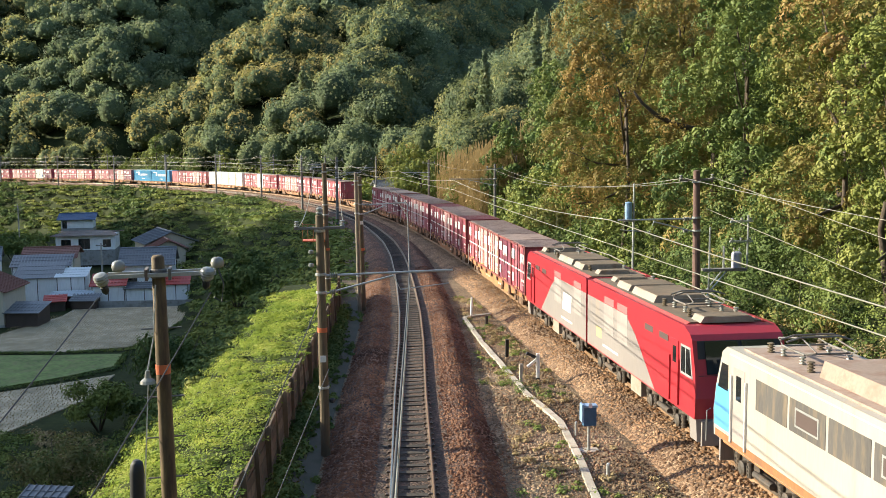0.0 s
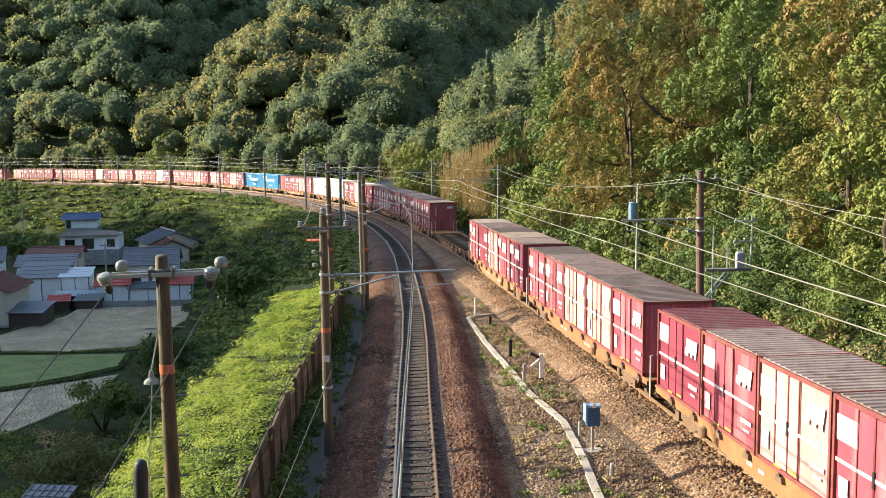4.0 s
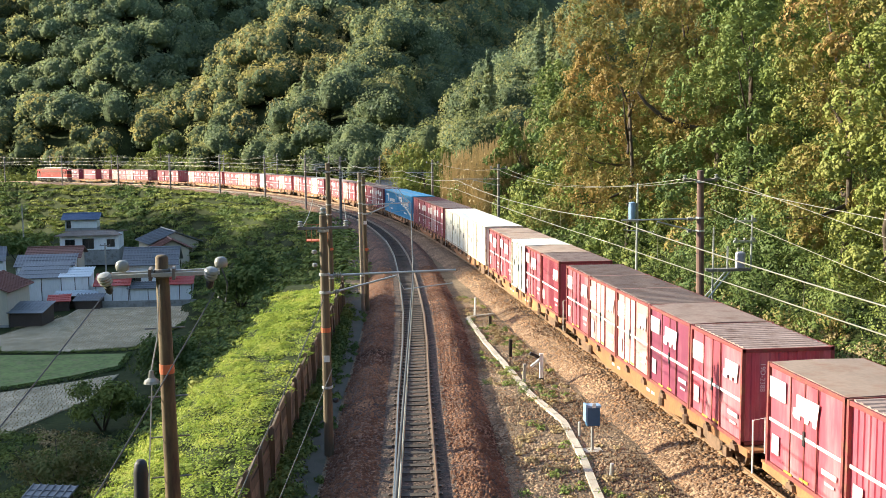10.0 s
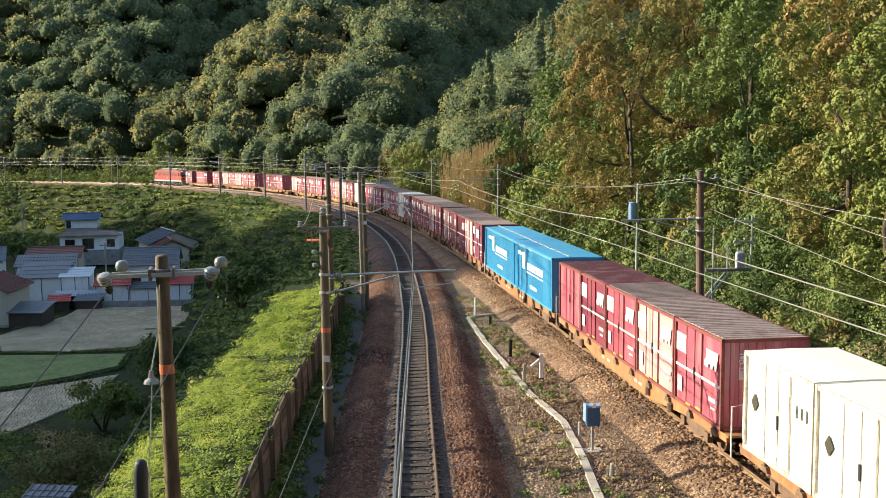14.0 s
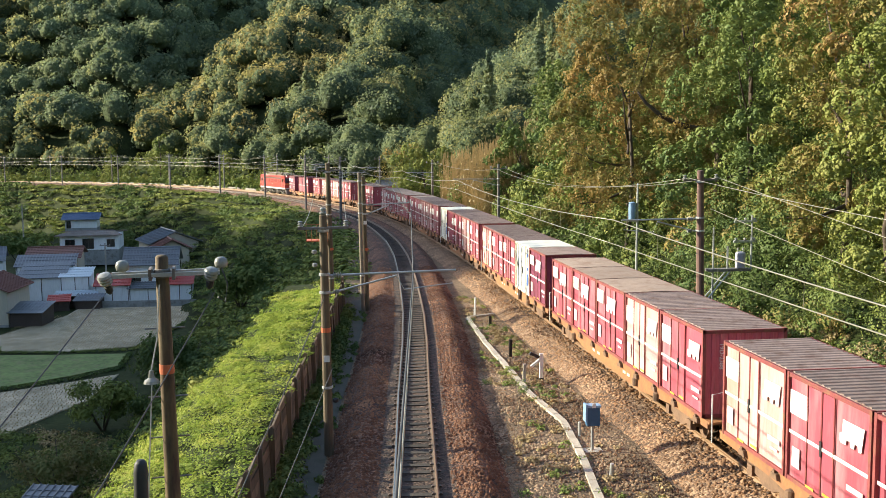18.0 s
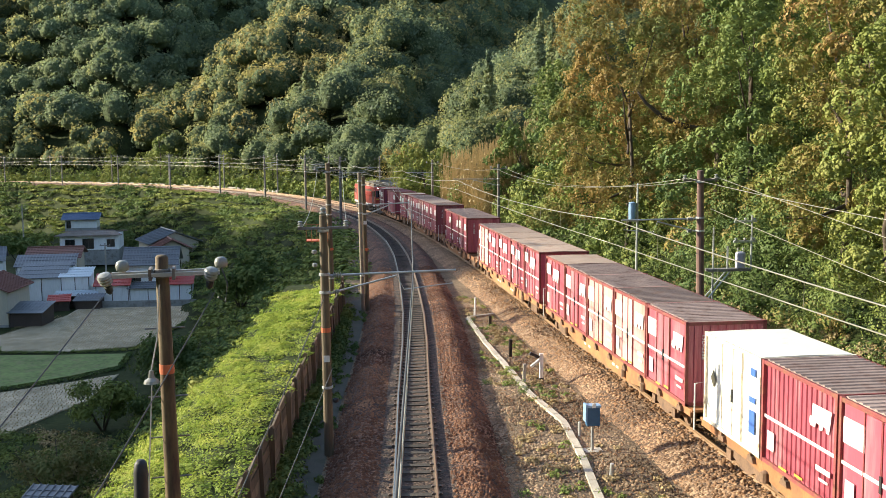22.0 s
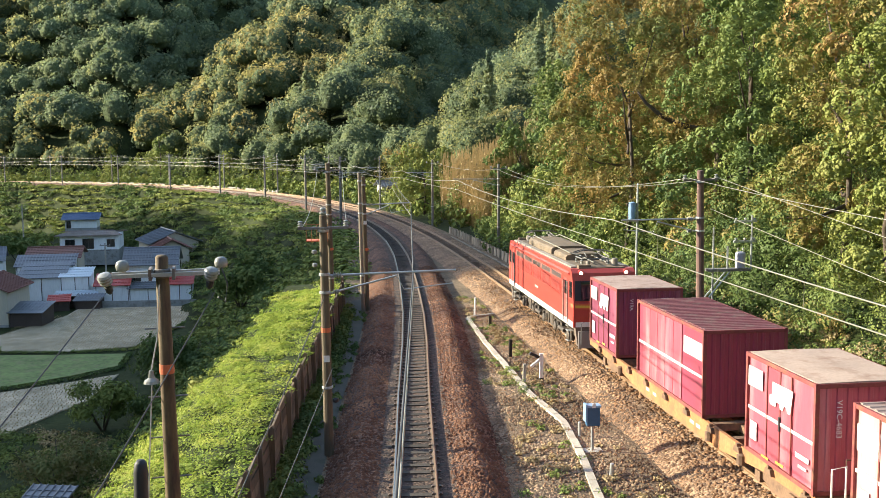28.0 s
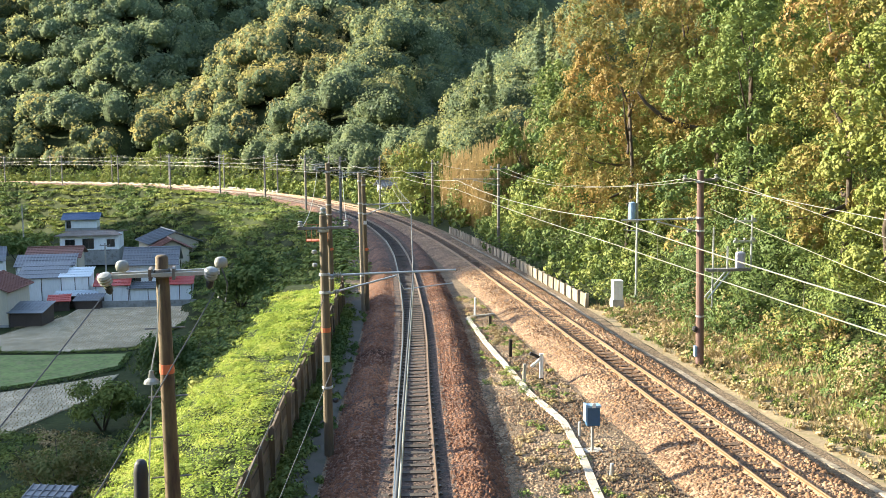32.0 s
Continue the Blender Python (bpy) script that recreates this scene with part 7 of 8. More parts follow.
def house(label, x, y, w, d, h, rise, turn, wall, tile, windows=(), z=None, hip=0.0, rows=7, eave=0.5, ridge_along=True):
    """A house: w across its front (towards -y), d deep, h to the eaves; windows are (place, sill, width, height) on the front."""
    zz = (hz(x, y) if z is None else z) + 0.0
    t = thing("house", label, "house", "houses in the valley", at=Matrix.Translation((x, y, zz)) @ pose(0, 0, 0, 0, 0, turn))
    bm = bmesh.new()
    box(bm, -w / 2, w / 2, -d / 2, d / 2, -2.5, h)
    part("wall", bm, wall, t)
    bm = bmesh.new()
    box(bm, -w / 2 - 0.03, w / 2 + 0.03, -d / 2 - 0.03, d / 2 + 0.03, -2.5, 0.35)
    part("footing", bm, BLOCK, t)
    W, D = w / 2 + eave, d / 2 + eave
    if ridge_along:
        r0, r1 = (-W + hip, 0, h + rise), (W - hip, 0, h + rise)
        roof_slope(t, (-W, -D, h), (W, -D, h), r1, r0, tile, rows)
        roof_slope(t, (W, D, h), (-W, D, h), r0, r1, tile, rows)
        gab = [((-w / 2, -d / 2, h), (-w / 2, d / 2, h), (-w / 2, 0, h + rise * 0.93)), ((w / 2, -d / 2, h), (w / 2, d / 2, h), (w / 2, 0, h + rise * 0.93))]
        caps = [r0, r1]
    else:
        r0, r1 = (0, -D + hip, h + rise), (0, D - hip, h + rise)
        roof_slope(t, (-W, D, h), (-W, -D, h), r0, r1, tile, rows)
        roof_slope(t, (W, -D, h), (W, D, h), r1, r0, tile, rows)
        gab = [((-w / 2, -d / 2, h), (w / 2, -d / 2, h), (0, -d / 2, h + rise * 0.93)), ((-w / 2, d / 2, h), (w / 2, d / 2, h), (0, d / 2, h + rise * 0.93))]
        caps = [r0, r1]
    if hip == 0:
        for g in gab:
            bm = bmesh.new()
            v = [bm.verts.new(p) for p in g]
            bm.faces.new(v)
            part("gable", bm, wall, t)
    bm = bmesh.new()
    tube(bm, [Vector(caps[0]) + Vector((0, 0, 0.14)), Vector(caps[1]) + Vector((0, 0, 0.14))], 0.14, 6)
    part("ridge", bm, tile, t)
    for px, sill, ww, hh in windows:
        f = new("window")
        f.empty_display_size = 0.2
        f.parent, f.matrix_basis = t, pose(px, -d / 2, sill)
        bm = bmesh.new()
        for x0, x1, z0, z1 in ((-ww / 2 - 0.06, ww / 2 + 0.06, -0.06, 0), (-ww / 2 - 0.06, ww / 2 + 0.06, hh, hh + 0.06), (-ww / 2 - 0.06, -ww / 2, 0, hh), (ww / 2, ww / 2 + 0.06, 0, hh), (-0.03, 0.03, 0, hh)):
            box(bm, x0, x1, -0.06, 0.02, z0, z1)
        part("frame", bm, TIMBER, f)
        for q in (-1, 1):
            bm = bmesh.new()
            box(bm, min(0.03 * q, q * ww / 2), max(0.03 * q, q * ww / 2), -0.03, 0.01, 0, hh)
            part("pane", bm, GLASS, f)
    return t


def leanto(label, x, y, w, d, h0, h1, turn, wall, tile, z=None):
    """A shed with a single roof pitch, low towards its front."""
    zz = hz(x, y) if z is None else z
    t = thing("shed", label, "shed", "sheds in the valley", at=Matrix.Translation((x, y, zz)) @ pose(0, 0, 0, 0, 0, turn))
    bm = bmesh.new()
    prism(bm, [(-d / 2, -1.5), (d / 2, -1.5), (d / 2, h1), (-d / 2, h0)], -w / 2, w / 2, "x")
    part("wall", bm, wall, t)
    roof_slope(t, (-w / 2 - 0.25, -d / 2 - 0.3, h0 - 0.05), (w / 2 + 0.25, -d / 2 - 0.3, h0 - 0.05), (w / 2 + 0.25, d / 2 + 0.2, h1 + 0.05), (-w / 2 - 0.25, d / 2 + 0.2, h1 + 0.05), tile, 4)
    for u in (-0.48, 0.0, 0.48):
        bm = bmesh.new()
        box(bm, u * w - 0.05, u * w + 0.05, -d / 2 - 0.03, -d / 2, -0.2, h0)
        part("post", bm, TIMBER, t)
    return t


FLAT_ROOF = material("grey_brown_roof_sheet", (0.26, 0.215, 0.19), 0.7, vary=0.2, size=1.5, fine=6, stain=(0.17, 0.13, 0.11))
leanto("white-walled barn with a tiled lean-to roof", -40.3, 156.0, 6.3, 6.0, 4.0, 5.4, 4, PLASTER, TILE_GREY, z=-17)
leanto("white-walled shed with a pale sheet roof", -35.5, 155.3, 4.0, 5.0, 4.1, 4.7, 4, PLASTER, TIN_PALE, z=-17)
house("two-storey house with a brown tiled roof", -41.2, 167.0, 7.4, 6.5, 5.2, 1.35, 4, CREAM_WALL, TILE_BROWN, [(-1.5, 3.2, 1.6, 1.2), (2.0, 3.2, 1.6, 1.2)], z=-16.7, eave=0.55)
leanto("grey tiled side roof of the two-storey house", -41.6, 162.4, 8.4, 3.4, 4.3, 5.6, 4, PLASTER, TILE_GREY, z=-16.6)
house("cream house with a brown gable roof", -43.2, 140.5, 7.0, 7.5, 4.6, 1.6, -6, CREAM_WALL, TILE_BROWN, [(-1.0, 1.0, 1.5, 1.3)], z=-17, ridge_along=False)
leanto("dark open shed with a grey sheet roof", -37.6, 138.2, 4.2, 4.0, 1.9, 2.6, -8, TIMBER, TILE_GREY, z=-17)
leanto("low shed under rusty red sheets", -36.6, 148.6, 2.6, 2.2, 1.4, 1.9, 10, TIMBER, TIN_RED, z=-17)
leanto("low shed under dull blue-grey sheets", -32.6, 149.4, 3.4, 2.4, 1.3, 1.8, -4, TIMBER, TILE_GREY, z=-17)
leanto("low lean-to under pale patched sheets", -34.8, 151.2, 5.4, 1.6, 1.7, 2.1, 3, TIMBER, TIN_PALE, z=-17)
house("single-storey white house with a flat brown roof", -42.0, 197.0, 10.4, 7.0, 3.0, 0.4, 3, PLASTER, FLAT_ROOF, [(-3.4, 0.6, 1.6, 1.7), (-0.2, 0.6, 1.9, 1.8), (3.8, 0.9, 1.3, 1.3)], z=-14.1, hip=2.0, eave=0.8)
house("small white house under a blue sheet roof", -50.0, 226.0, 6.4, 5.0, 2.1, 1.1, 4, PLASTER, TIN_BLUE, [(-2.5, 0.4, 0.8, 1.4)], z=-12.9, eave=0.7)
house("grey-roofed house with a gable to the field", -26.2, 184.0, 8.4, 8.0, 4.3, 1.9, 24, CREAM_WALL, TILE_GREY, [(-2.0, 1.0, 1.5, 1.3), (2.0, 1.0, 1.5, 1.3)], z=-15.6, ridge_along=False)
house("lower wing with a brown gable roof", -25.0, 177.0, 5.6, 5.0, 4.0, 1.6, 16, CREAM_WALL, TILE_BROWN, [(0.5, 1.0, 1.5, 1.2)], z=-15.8, ridge_along=False)
house("long white house with a grey-blue tiled roof", -24.9, 158.0, 7.2, 6.5, 4.9, 2.2, 2, PLASTER, TILE_GREY, [(-2.2, 2.6, 1.4, 1.2), (2.2, 2.6, 1.4, 1.2)], z=-16.6)
leanto("white annex with a red tin roof", -30.0, 153.6, 4.7, 3.4, 2.7, 3.9, 2, PLASTER, TIN_RED, z=-16.9)
leanto("white annex with red tin eaves", -20.4, 153.6, 3.6, 3.4, 2.7, 3.8, 2, PLASTER, TIN_RED, z=-16.9)
leanto("low white front range with a grey sheet eave", -24.9, 153.4, 5.4, 3.0, 2.2, 2.7, 2, PLASTER, TILE_GREY, z=-16.9)
house("grey-roofed house at the valley's edge", -55.5, 176.0, 7.0, 6.0, 3.2, 1.9, 12, PLASTER, TILE_GREY, [(1.0, 0.8, 1.4, 1.3)], z=-16.2)


def block_wall():
    t = thing("block_wall", "low grey concrete block wall along the field", "wall")
    bm = bmesh.new()
    box(bm, 0.01, 1.99, -0.1, 0.1, -0.6, 0.95)
    one = finish(bm, "panel", 0.01)
    for k in range(8):
        part("panel", one, BLOCK, t, at=Matrix.Translation((-33.0 + 2.0 * k, 149.6 - 0.06 * k, VALLEY)) @ pose(0, 0, 0, 0, 0, -1.7))


block_wall()

# ---- fields
STUBBLE = material("rice_stubble", (0.48, 0.40, 0.27), 0.95, vary=0.4, size=3, fine=2.5, stain=(0.26, 0.23, 0.14), stain_at=(0.44, 0.7), bump=0.03)
MEADOW = material("green_meadow", (0.15, 0.205, 0.055), 0.95, vary=0.5, size=2.5, fine=2.2, stain=(0.20, 0.19, 0.08), stain_at=(0.48, 0.7), bump=0.05)


def field(name, label, outline, mat, lift):
    bm = bmesh.new()
    v = [bm.verts.new((x, y, VALLEY + lift)) for x, y in outline]
    b = [bm.verts.new((x, y, VALLEY - 0.4)) for x, y in outline]
    bm.faces.new(v)
    for k in range(len(v)):
        bm.faces.new((b[k], b[(k + 1) % len(v)], v[(k + 1) % len(v)], v[k]))
    solo(name, bm, mat, label, kind="structure")


field("stubble_field", "pale harvested rice field with stubble rows", [(-36.5, 121), (-29.5, 120), (-21.0, 122), (-15.5, 145), (-17.0, 148.5), (-34, 149), (-34.5, 143), (-40, 130)], STUBBLE, 0.12)
field("meadow", "short green field beside the stubble", [(-60, 108), (-32.0, 104), (-26.0, 108), (-21.8, 112), (-22, 118), (-30, 118.5), (-37, 119.5), (-45, 128), (-70, 128)], MEADOW, 0.10)
field("stubble_field", "pale strip of harvested field", [(-60, 84), (-26.5, 88), (-22, 98), (-21, 108), (-25.6, 105), (-32, 101.5), (-60, 102)], STUBBLE, 0.12)


def stubble():
    qs = []
    for x in np.arange(-39, -15, 0.34):
        for y in np.arange(121, 148, 0.5):
            if x < -36.5 + (y - 121) * -0.3 or x > -21.2 + (y - 122) * 0.22 or (y > 143 and x < -34):
                continue
            qs.append((x + rng.uniform(-.06, .06), y + rng.uniform(-.1, .1), VALLEY + 0.2))
    for x in np.arange(-38, -21.2, 0.36):
        for y in np.arange(86.5, 107, 0.55):
            if y > 101.5 + max(0.0, x + 32) * 0.55 or y < 86.5 + max(0.0, x + 26.5) * 2.2:
                continue
            qs.append((x + rng.uniform(-.08, .08), y + rng.uniform(-.12, .12), VALLEY + 0.2))
    c = np.repeat(np.array(qs), 2, 0)
    n = rng.normal(size=(len(c), 3)) * (1, 1, 0.2)
    q = leaf_quads(c, n, np.full(len(c), 0.15))
    foliage("stubble", "rows of cut rice stubble", STRAW, [q], "stubble")


def bund(label, pts, mat, size):
    """A low grassy bank of earth between two fields."""
    q = []
    for a, b in zip(pts, pts[1:]):
        n = int(math.dist(a, b) / 0.45) + 1
        for k in range(n):
            x, y = a[0] + (b[0] - a[0]) * k / n, a[1] + (b[1] - a[1]) * k / n
            r = rng.uniform(0.22, 0.45)
            q.append(clump((x + rng.normal() * 0.12, y + rng.normal() * 0.12, VALLEY + 0.12), (r, r, r * 0.7), 46, size, 0.0, 0.4))
    foliage("field_bund", label, mat, q, "grass bank")


bund("rough green grass along the field's edge", [(-40, 130), (-36.8, 120.4), (-29.5, 119.4), (-21.6, 120.0), (-20.6, 122.5), (-15.4, 145)], GREEN_MID, 0.2)
bund("dark grass bank between meadow and stubble", [(-45, 103.2), (-32.2, 102.6), (-25.8, 106.4), (-21.4, 110.4), (-21.6, 118.5)], GREEN_DARK, 0.2)
stubble()

# ---- small things beside the track
BOX_BLUE = material("blue_enamel", (0.03, 0.10, 0.20), 0.4, vary=0.15, size=0.4, fine=20)
BOX_PALE = material("pale_blue_enamel", (0.22, 0.35, 0.52), 0.4, vary=0.15, size=0.4, fine=20)


def local(s, lat, dz=-0.53, turn=0.0):
    return Matrix.Translation(on_line(s, lat, dz)) @ pose(0, 0, 0, 0, 0, heading(s) + turn)


def signal_box():
    t = thing("trackside_box", "dark blue metal equipment box on a grey post", "equipment box", at=local(29.9, -3.87))
    bm = bmesh.new()
    tube(bm, [(0, 0, -0.2), (0, 0, 0.95)], 0.05, 10)
    part("post", bm, GALV, t)
    bm = bmesh.new()
    box(bm, -0.2, 0.2, -0.12, 0.12, 0.82, 1.4)
    part("case", bm, BOX_BLUE, t, bevel=0.015)
    bm = bmesh.new()
    box(bm, -0.26, -0.2, -0.14, 0.16, 0.95, 1.5)
    part("side_case", bm, BOX_PALE, t, bevel=0.01)
    bm = bmesh.new()
    box(bm, -0.235, 0.225, -0.15, 0.15, 1.4, 1.47)
    part("hood", bm, BOX_PALE, t, bevel=0.015)
    bm = bmesh.new()
    box(bm, -0.06, 0.05, -0.165, -0.15, 1.40, 1.55)
    part("plate", bm, WHITE, t, "white plate")
    bm = bmesh.new()
    box(bm, -0.3, 0.3, -0.2, 0.2, -0.1, 0.03)
    part("base", bm, CONCRETE, t, bevel=0.02)


def stake(s, lat, tall, r, mat, label, square=False):
    bm = bmesh.new()
    if square:
        box(bm, -r, r, -r, r, -0.3, tall)
    else:
        turned(bm, (0, 0, -0.3), [(r, 0), (r, tall + 0.28), (r * 0.7, tall + 0.3)], 10)
    solo("marker_post", bm, mat, label, "post", "trackside posts", at=local(s, lat, -0.55) @ pose(0, 0, 0, random.uniform(-3, 3), random.uniform(-3, 3), 0), bevel=0.006)


def switch_marker():
    t = thing("tilted_marker", "white trackside post with a tilted dark head", "marker", at=local(39.4, -3.37))
    bm = bmesh.new()
    box(bm, -0.07, 0.07, -0.05, 0.05, -0.3, 1.12)
    part("post", bm, WHITE, t, bevel=0.01)
    bm = bmesh.new()
    prism(bm, [(-0.45, 0.62), (-0.40, 0.54), (0.0, 0.86), (0.0, 0.98)], -0.04, 0.04)
    part("brace", bm, WHITE, t)
    bm = bmesh.new()
    prism(bm, [(-0.50, 1.1), (-0.14, 0.92), (-0.07, 1.02), (-0.44, 1.2)], -0.07, 0.07)
    part("head", bm, BLACK, t, bevel=0.01)
    bm = bmesh.new()
    box(bm, -0.075, 0.075, -0.055, 0.055, -0.3, 0.12)
    part("foot", bm, BLACK, t)


signal_box()
switch_marker()
stake(31.5, -3.85, 0.5, 0.05, GALV, "short grey post beside the blue box")
stake(39.1, -4.13, 0.8, 0.06, CONCRETE, "short square concrete post", True)
stake(44.0, -3.76, 0.85, 0.07, SLEEPER, "short dark timber post", True)
stake(52.1, -3.29, 0.55, 0.07, SLEEPER, "low dark timber stub", True)
stake(55.3, -3.61, 1.05, 0.06, WHITE, "white marker post at the channel's end")
stake(27.3, -4.03, 0.45, 0.06, GALV, "short grey post in the weeds")


def weeds():
    qs, dry = [], []
    r2 = np.random.default_rng(3)
    for _ in range(520):
        s = r2.uniform(20, 62)
        lo, hi = left_lat(s) + 2.9, -2.6
        lat = lo + (hi - lo) * r2.random()
        if math.sin(s * 0.5 + lat * 1.3) + math.sin(lat * 2.1 - s * 0.23) < 0.1 and r2.random() < 0.8:
            continue
        p = on_line(s, lat, -0.5)
        r = r2.uniform(0.1, 0.32)
        (qs if r2.random() < 0.42 else dry).append(clump(p, (r, r, r * 0.55), int(28 + 160 * r), 0.075, 0.0, 0.3))
    for _ in range(160):
        s = r2.uniform(20, 60)
        p = on_line(s, left_lat(s) - 3.7 - 0.5 * r2.random(), -0.5)
        r = r2.uniform(0.15, 0.4)
        qs.append(clump(p, (r, r, r * 0.8), int(40 + 160 * r), 0.10, 0.0, 0.3))
    for _ in range(1900):
        s, lat = r2.uniform(12, 57), 3.4 + 5.5 * r2.random() ** 0.7
        x, y = line_xy(s, lat)
        r = r2.uniform(0.12, 0.34)
        (qs if r2.random() < 0.16 + 0.05 * (lat - 3) else dry).append(clump((x, y, hz(x, y) + 0.08), (r, r, r * 0.9), int(14 + 70 * r), 0.13, 0.0, 0.2, 0.8))
    foliage("weeds", "small green weeds in the gravel", GREEN_MID, qs, "weeds")
    foliage("weeds", "tufts of dry grass in the gravel", STRAW, dry, "grass")


weeds()


# near pole with its cross-arm, stays and insulators
def near_pole():
    x, y, zt = -2.14, 14.72, 7.15
    t = thing("utility_pole", "weathered brown utility pole with an orange band and twin cross-arms", "utility pole", at=Matrix.Translation((x, y, 0)) @ pose(0, 0, 0, 0, -0.5, 5))
    bm = bmesh.new()
    turned(bm, (0, 0, 0), [(0.125, hz(x, y) - 1), (0.118, 2), (0.10, 5.5), (0.09, zt - 0.03), (0.065, zt)], 18)
    part("pole", bm, POLE_NEAR, t, smooth=True)
    bm = bmesh.new()
    turned(bm, (0, 0, 5.44), [(0.105, 0), (0.105, 0.14)], 18)
    part("band", bm, ORANGE, t, "orange band")
    bm = bmesh.new()
    for dy in (-0.13, 0.13):
        box(bm, -0.70, 0.80, dy - 0.02, dy + 0.02, zt - 0.29, zt - 0.235)
    part("cross_arm", bm, GALV, t, bevel=0.006)
    bm = bmesh.new()
    turned(bm, (0, 0, zt - 0.42), [(0.10, 0.1), (0.115, 0.11), (0.115, 0.22), (0.10, 0.23)], 16)
    for u in (-0.16, 0.16):
        box(bm, u - 0.02, u + 0.02, -0.17, 0.17, zt - 0.34, zt - 0.18)
    part("collar", bm, POLE_GREY, t)
    for u, v, z0, tilt in ((-0.76, -0.16, -0.34, -14), (0.68, -0.2, -0.32, 10)):
        # strain insulators: ribbed discs hanging off the arm
        bm = bmesh.new()
        turned(bm, (0, 0, 0), [(0.03, 0.09), (0.085, 0.075), (0.105, 0.04), (0.088, 0.02), (0.10, 0.0), (0.083, -0.03), (0.092, -0.05), (0.07, -0.085), (0.04, -0.1)], 16)
        part("insulator", bm, PORCELAIN, t, "grey ribbed insulator", at=Matrix.Translation((u, v, zt + z0 + 0.05)) @ pose(0, 0, 0, 20, tilt, 0))
        bm = bmesh.new()
        turned(bm, (0, 0, 0), [(0.02, -0.24), (0.05, -0.2), (0.055, -0.12), (0.03, -0.09)], 10)
        part("wire_grip", bm, BLACK, t, at=Matrix.Translation((u, v, zt + z0 + 0.05)) @ pose(0, 0, 0, 20, tilt, 0))
    for u, v in ((-0.55, 0.1), (0.82, 0.06)):
        bm = bmesh.new()
        turned(bm, (u, v, zt - 0.15), [(0.04, -0.075), (0.085, -0.055), (0.098, 0.0), (0.08, 0.06), (0.04, 0.085)], 16)
        part("insulator", bm, PORCELAIN, t, "pale ball insulator", smooth=True)
    bm = bmesh.new()
    tube(bm, [(0.82, 0.0, zt - 0.2), (0.90, -0.02, zt - 0.45), (0.86, -0.06, zt - 0.7), (0.76, -0.12, zt - 0.62)], 0.012, 6)
    part("jumper_cable", bm, CABLE, t)
    for z in (6.1, 5.1, 4.5, 3.9):
        bm = bmesh.new()
        tube(bm, [(-0.28, 0, z), (0.28, 0, z)], 0.012, 6)
        part("step_bolt", bm, POLE_GREY, t)
    bm = bmesh.new()
    turned(bm, (-0.2, -0.25, 5.35), [(0.03, 0.2), (0.045, 0.1), (0.10, 0.06), (0.115, 0.02), (0.04, 0.0)], 14)
    part("stay_insulator", bm, PORCELAIN, t, "grey bell insulator")
    bm = bmesh.new()
    tube(bm, [(-0.04, -0.14, zt - 0.4), (-0.10, -0.2, 6.0), (-0.2, -0.25, 5.55)], 0.012, 6)
    tube(bm, [(-0.2, -0.25, 5.35), (-0.3, -0.28, 4.0), (-0.4, -0.3, 2.5)], 0.010, 6)
    part("stay_wire", bm, GALV, t)
    return t


near_pole()


def capped_post():
    t = thing("stay_post", "black-sleeved steel post on the bank", "post", at=Matrix.Translation((-1.67, 8.5, 0)) @ pose(0, 0, 0, 0, 1.5, 0))
    bm = bmesh.new()
    turned(bm, (0, 0, 0), [(0.06, hz(-1.52, 8.5) - 0.5), (0.06, 6.1), (0.052, 6.17), (0.03, 6.2)], 16)
    part("sleeve", bm, BLACK, t, smooth=True)


capped_post()


def verge_grass():
    """Standing grass, straw and green, between the outer track's drain and the scrub."""
    r3 = np.random.default_rng(23)
    straw, green = [], []
    for k in range(1500):
        s = 14 + 44 * r3.random() ** 1.2
        lat = r3.uniform(3.5, 7.2)
        if r3.random() < 0.35 - 0.2 * (lat - 3.5):
            continue
        x, y = line_xy(s, lat)
        z, n = hz(x, y), 16
        h = r3.uniform(0.18, 0.5) * (0.5 + 0.25 * (lat - 3.2))
        c = np.stack([x + r3.normal(size=n) * 0.12, y + r3.normal(size=n) * 0.12, np.full(n, z)], 1)
        tip = np.stack([r3.normal(size=n) * 0.35, r3.normal(size=n) * 0.35, np.ones(n)], 1) * h * r3.uniform(0.6, 1.2, (n, 1))
        w = np.stack([np.cos(r3.random(n) * 6.28), np.sin(r3.random(n) * 6.28), np.zeros(n)], 1) * 0.014
        q = np.stack([c - w, c + w, c + tip * 0.6 + w * 0.8, c + tip], 1)
        (straw if r3.random() < 0.62 else green).append(q)
    foliage("verge_grass", "standing straw-coloured grass at the foot of the cutting", STRAW, straw, "grass")
    foliage("verge_grass", "green grass blades among the straw of the verge", GREEN_MID, green, "grass")


verge_grass()

# ---- more of the lineside
TANK_GREY = material("lavender_grey_paint", (0.36, 0.35, 0.42), 0.45, vary=0.12, size=0.5)

def far_low_wall():
    t = thing("low_wall", "low pale concrete wall along the outer side of the bend", "wall")
    bm = bmesh.new()
    box(bm, -0.12, 0.12, 0.01, 2.99, -0.3, 0.42)
    one = finish(bm, "slab", 0.02)
    for s in np.arange(214, 335, 3.0):
        part("slab", one, CONCRETE, t, at=Matrix.Translation(on_line(s, 5.6, -0.6)) @ pose(0, 0, 0, 0, 0, heading(s)))


far_low_wall()


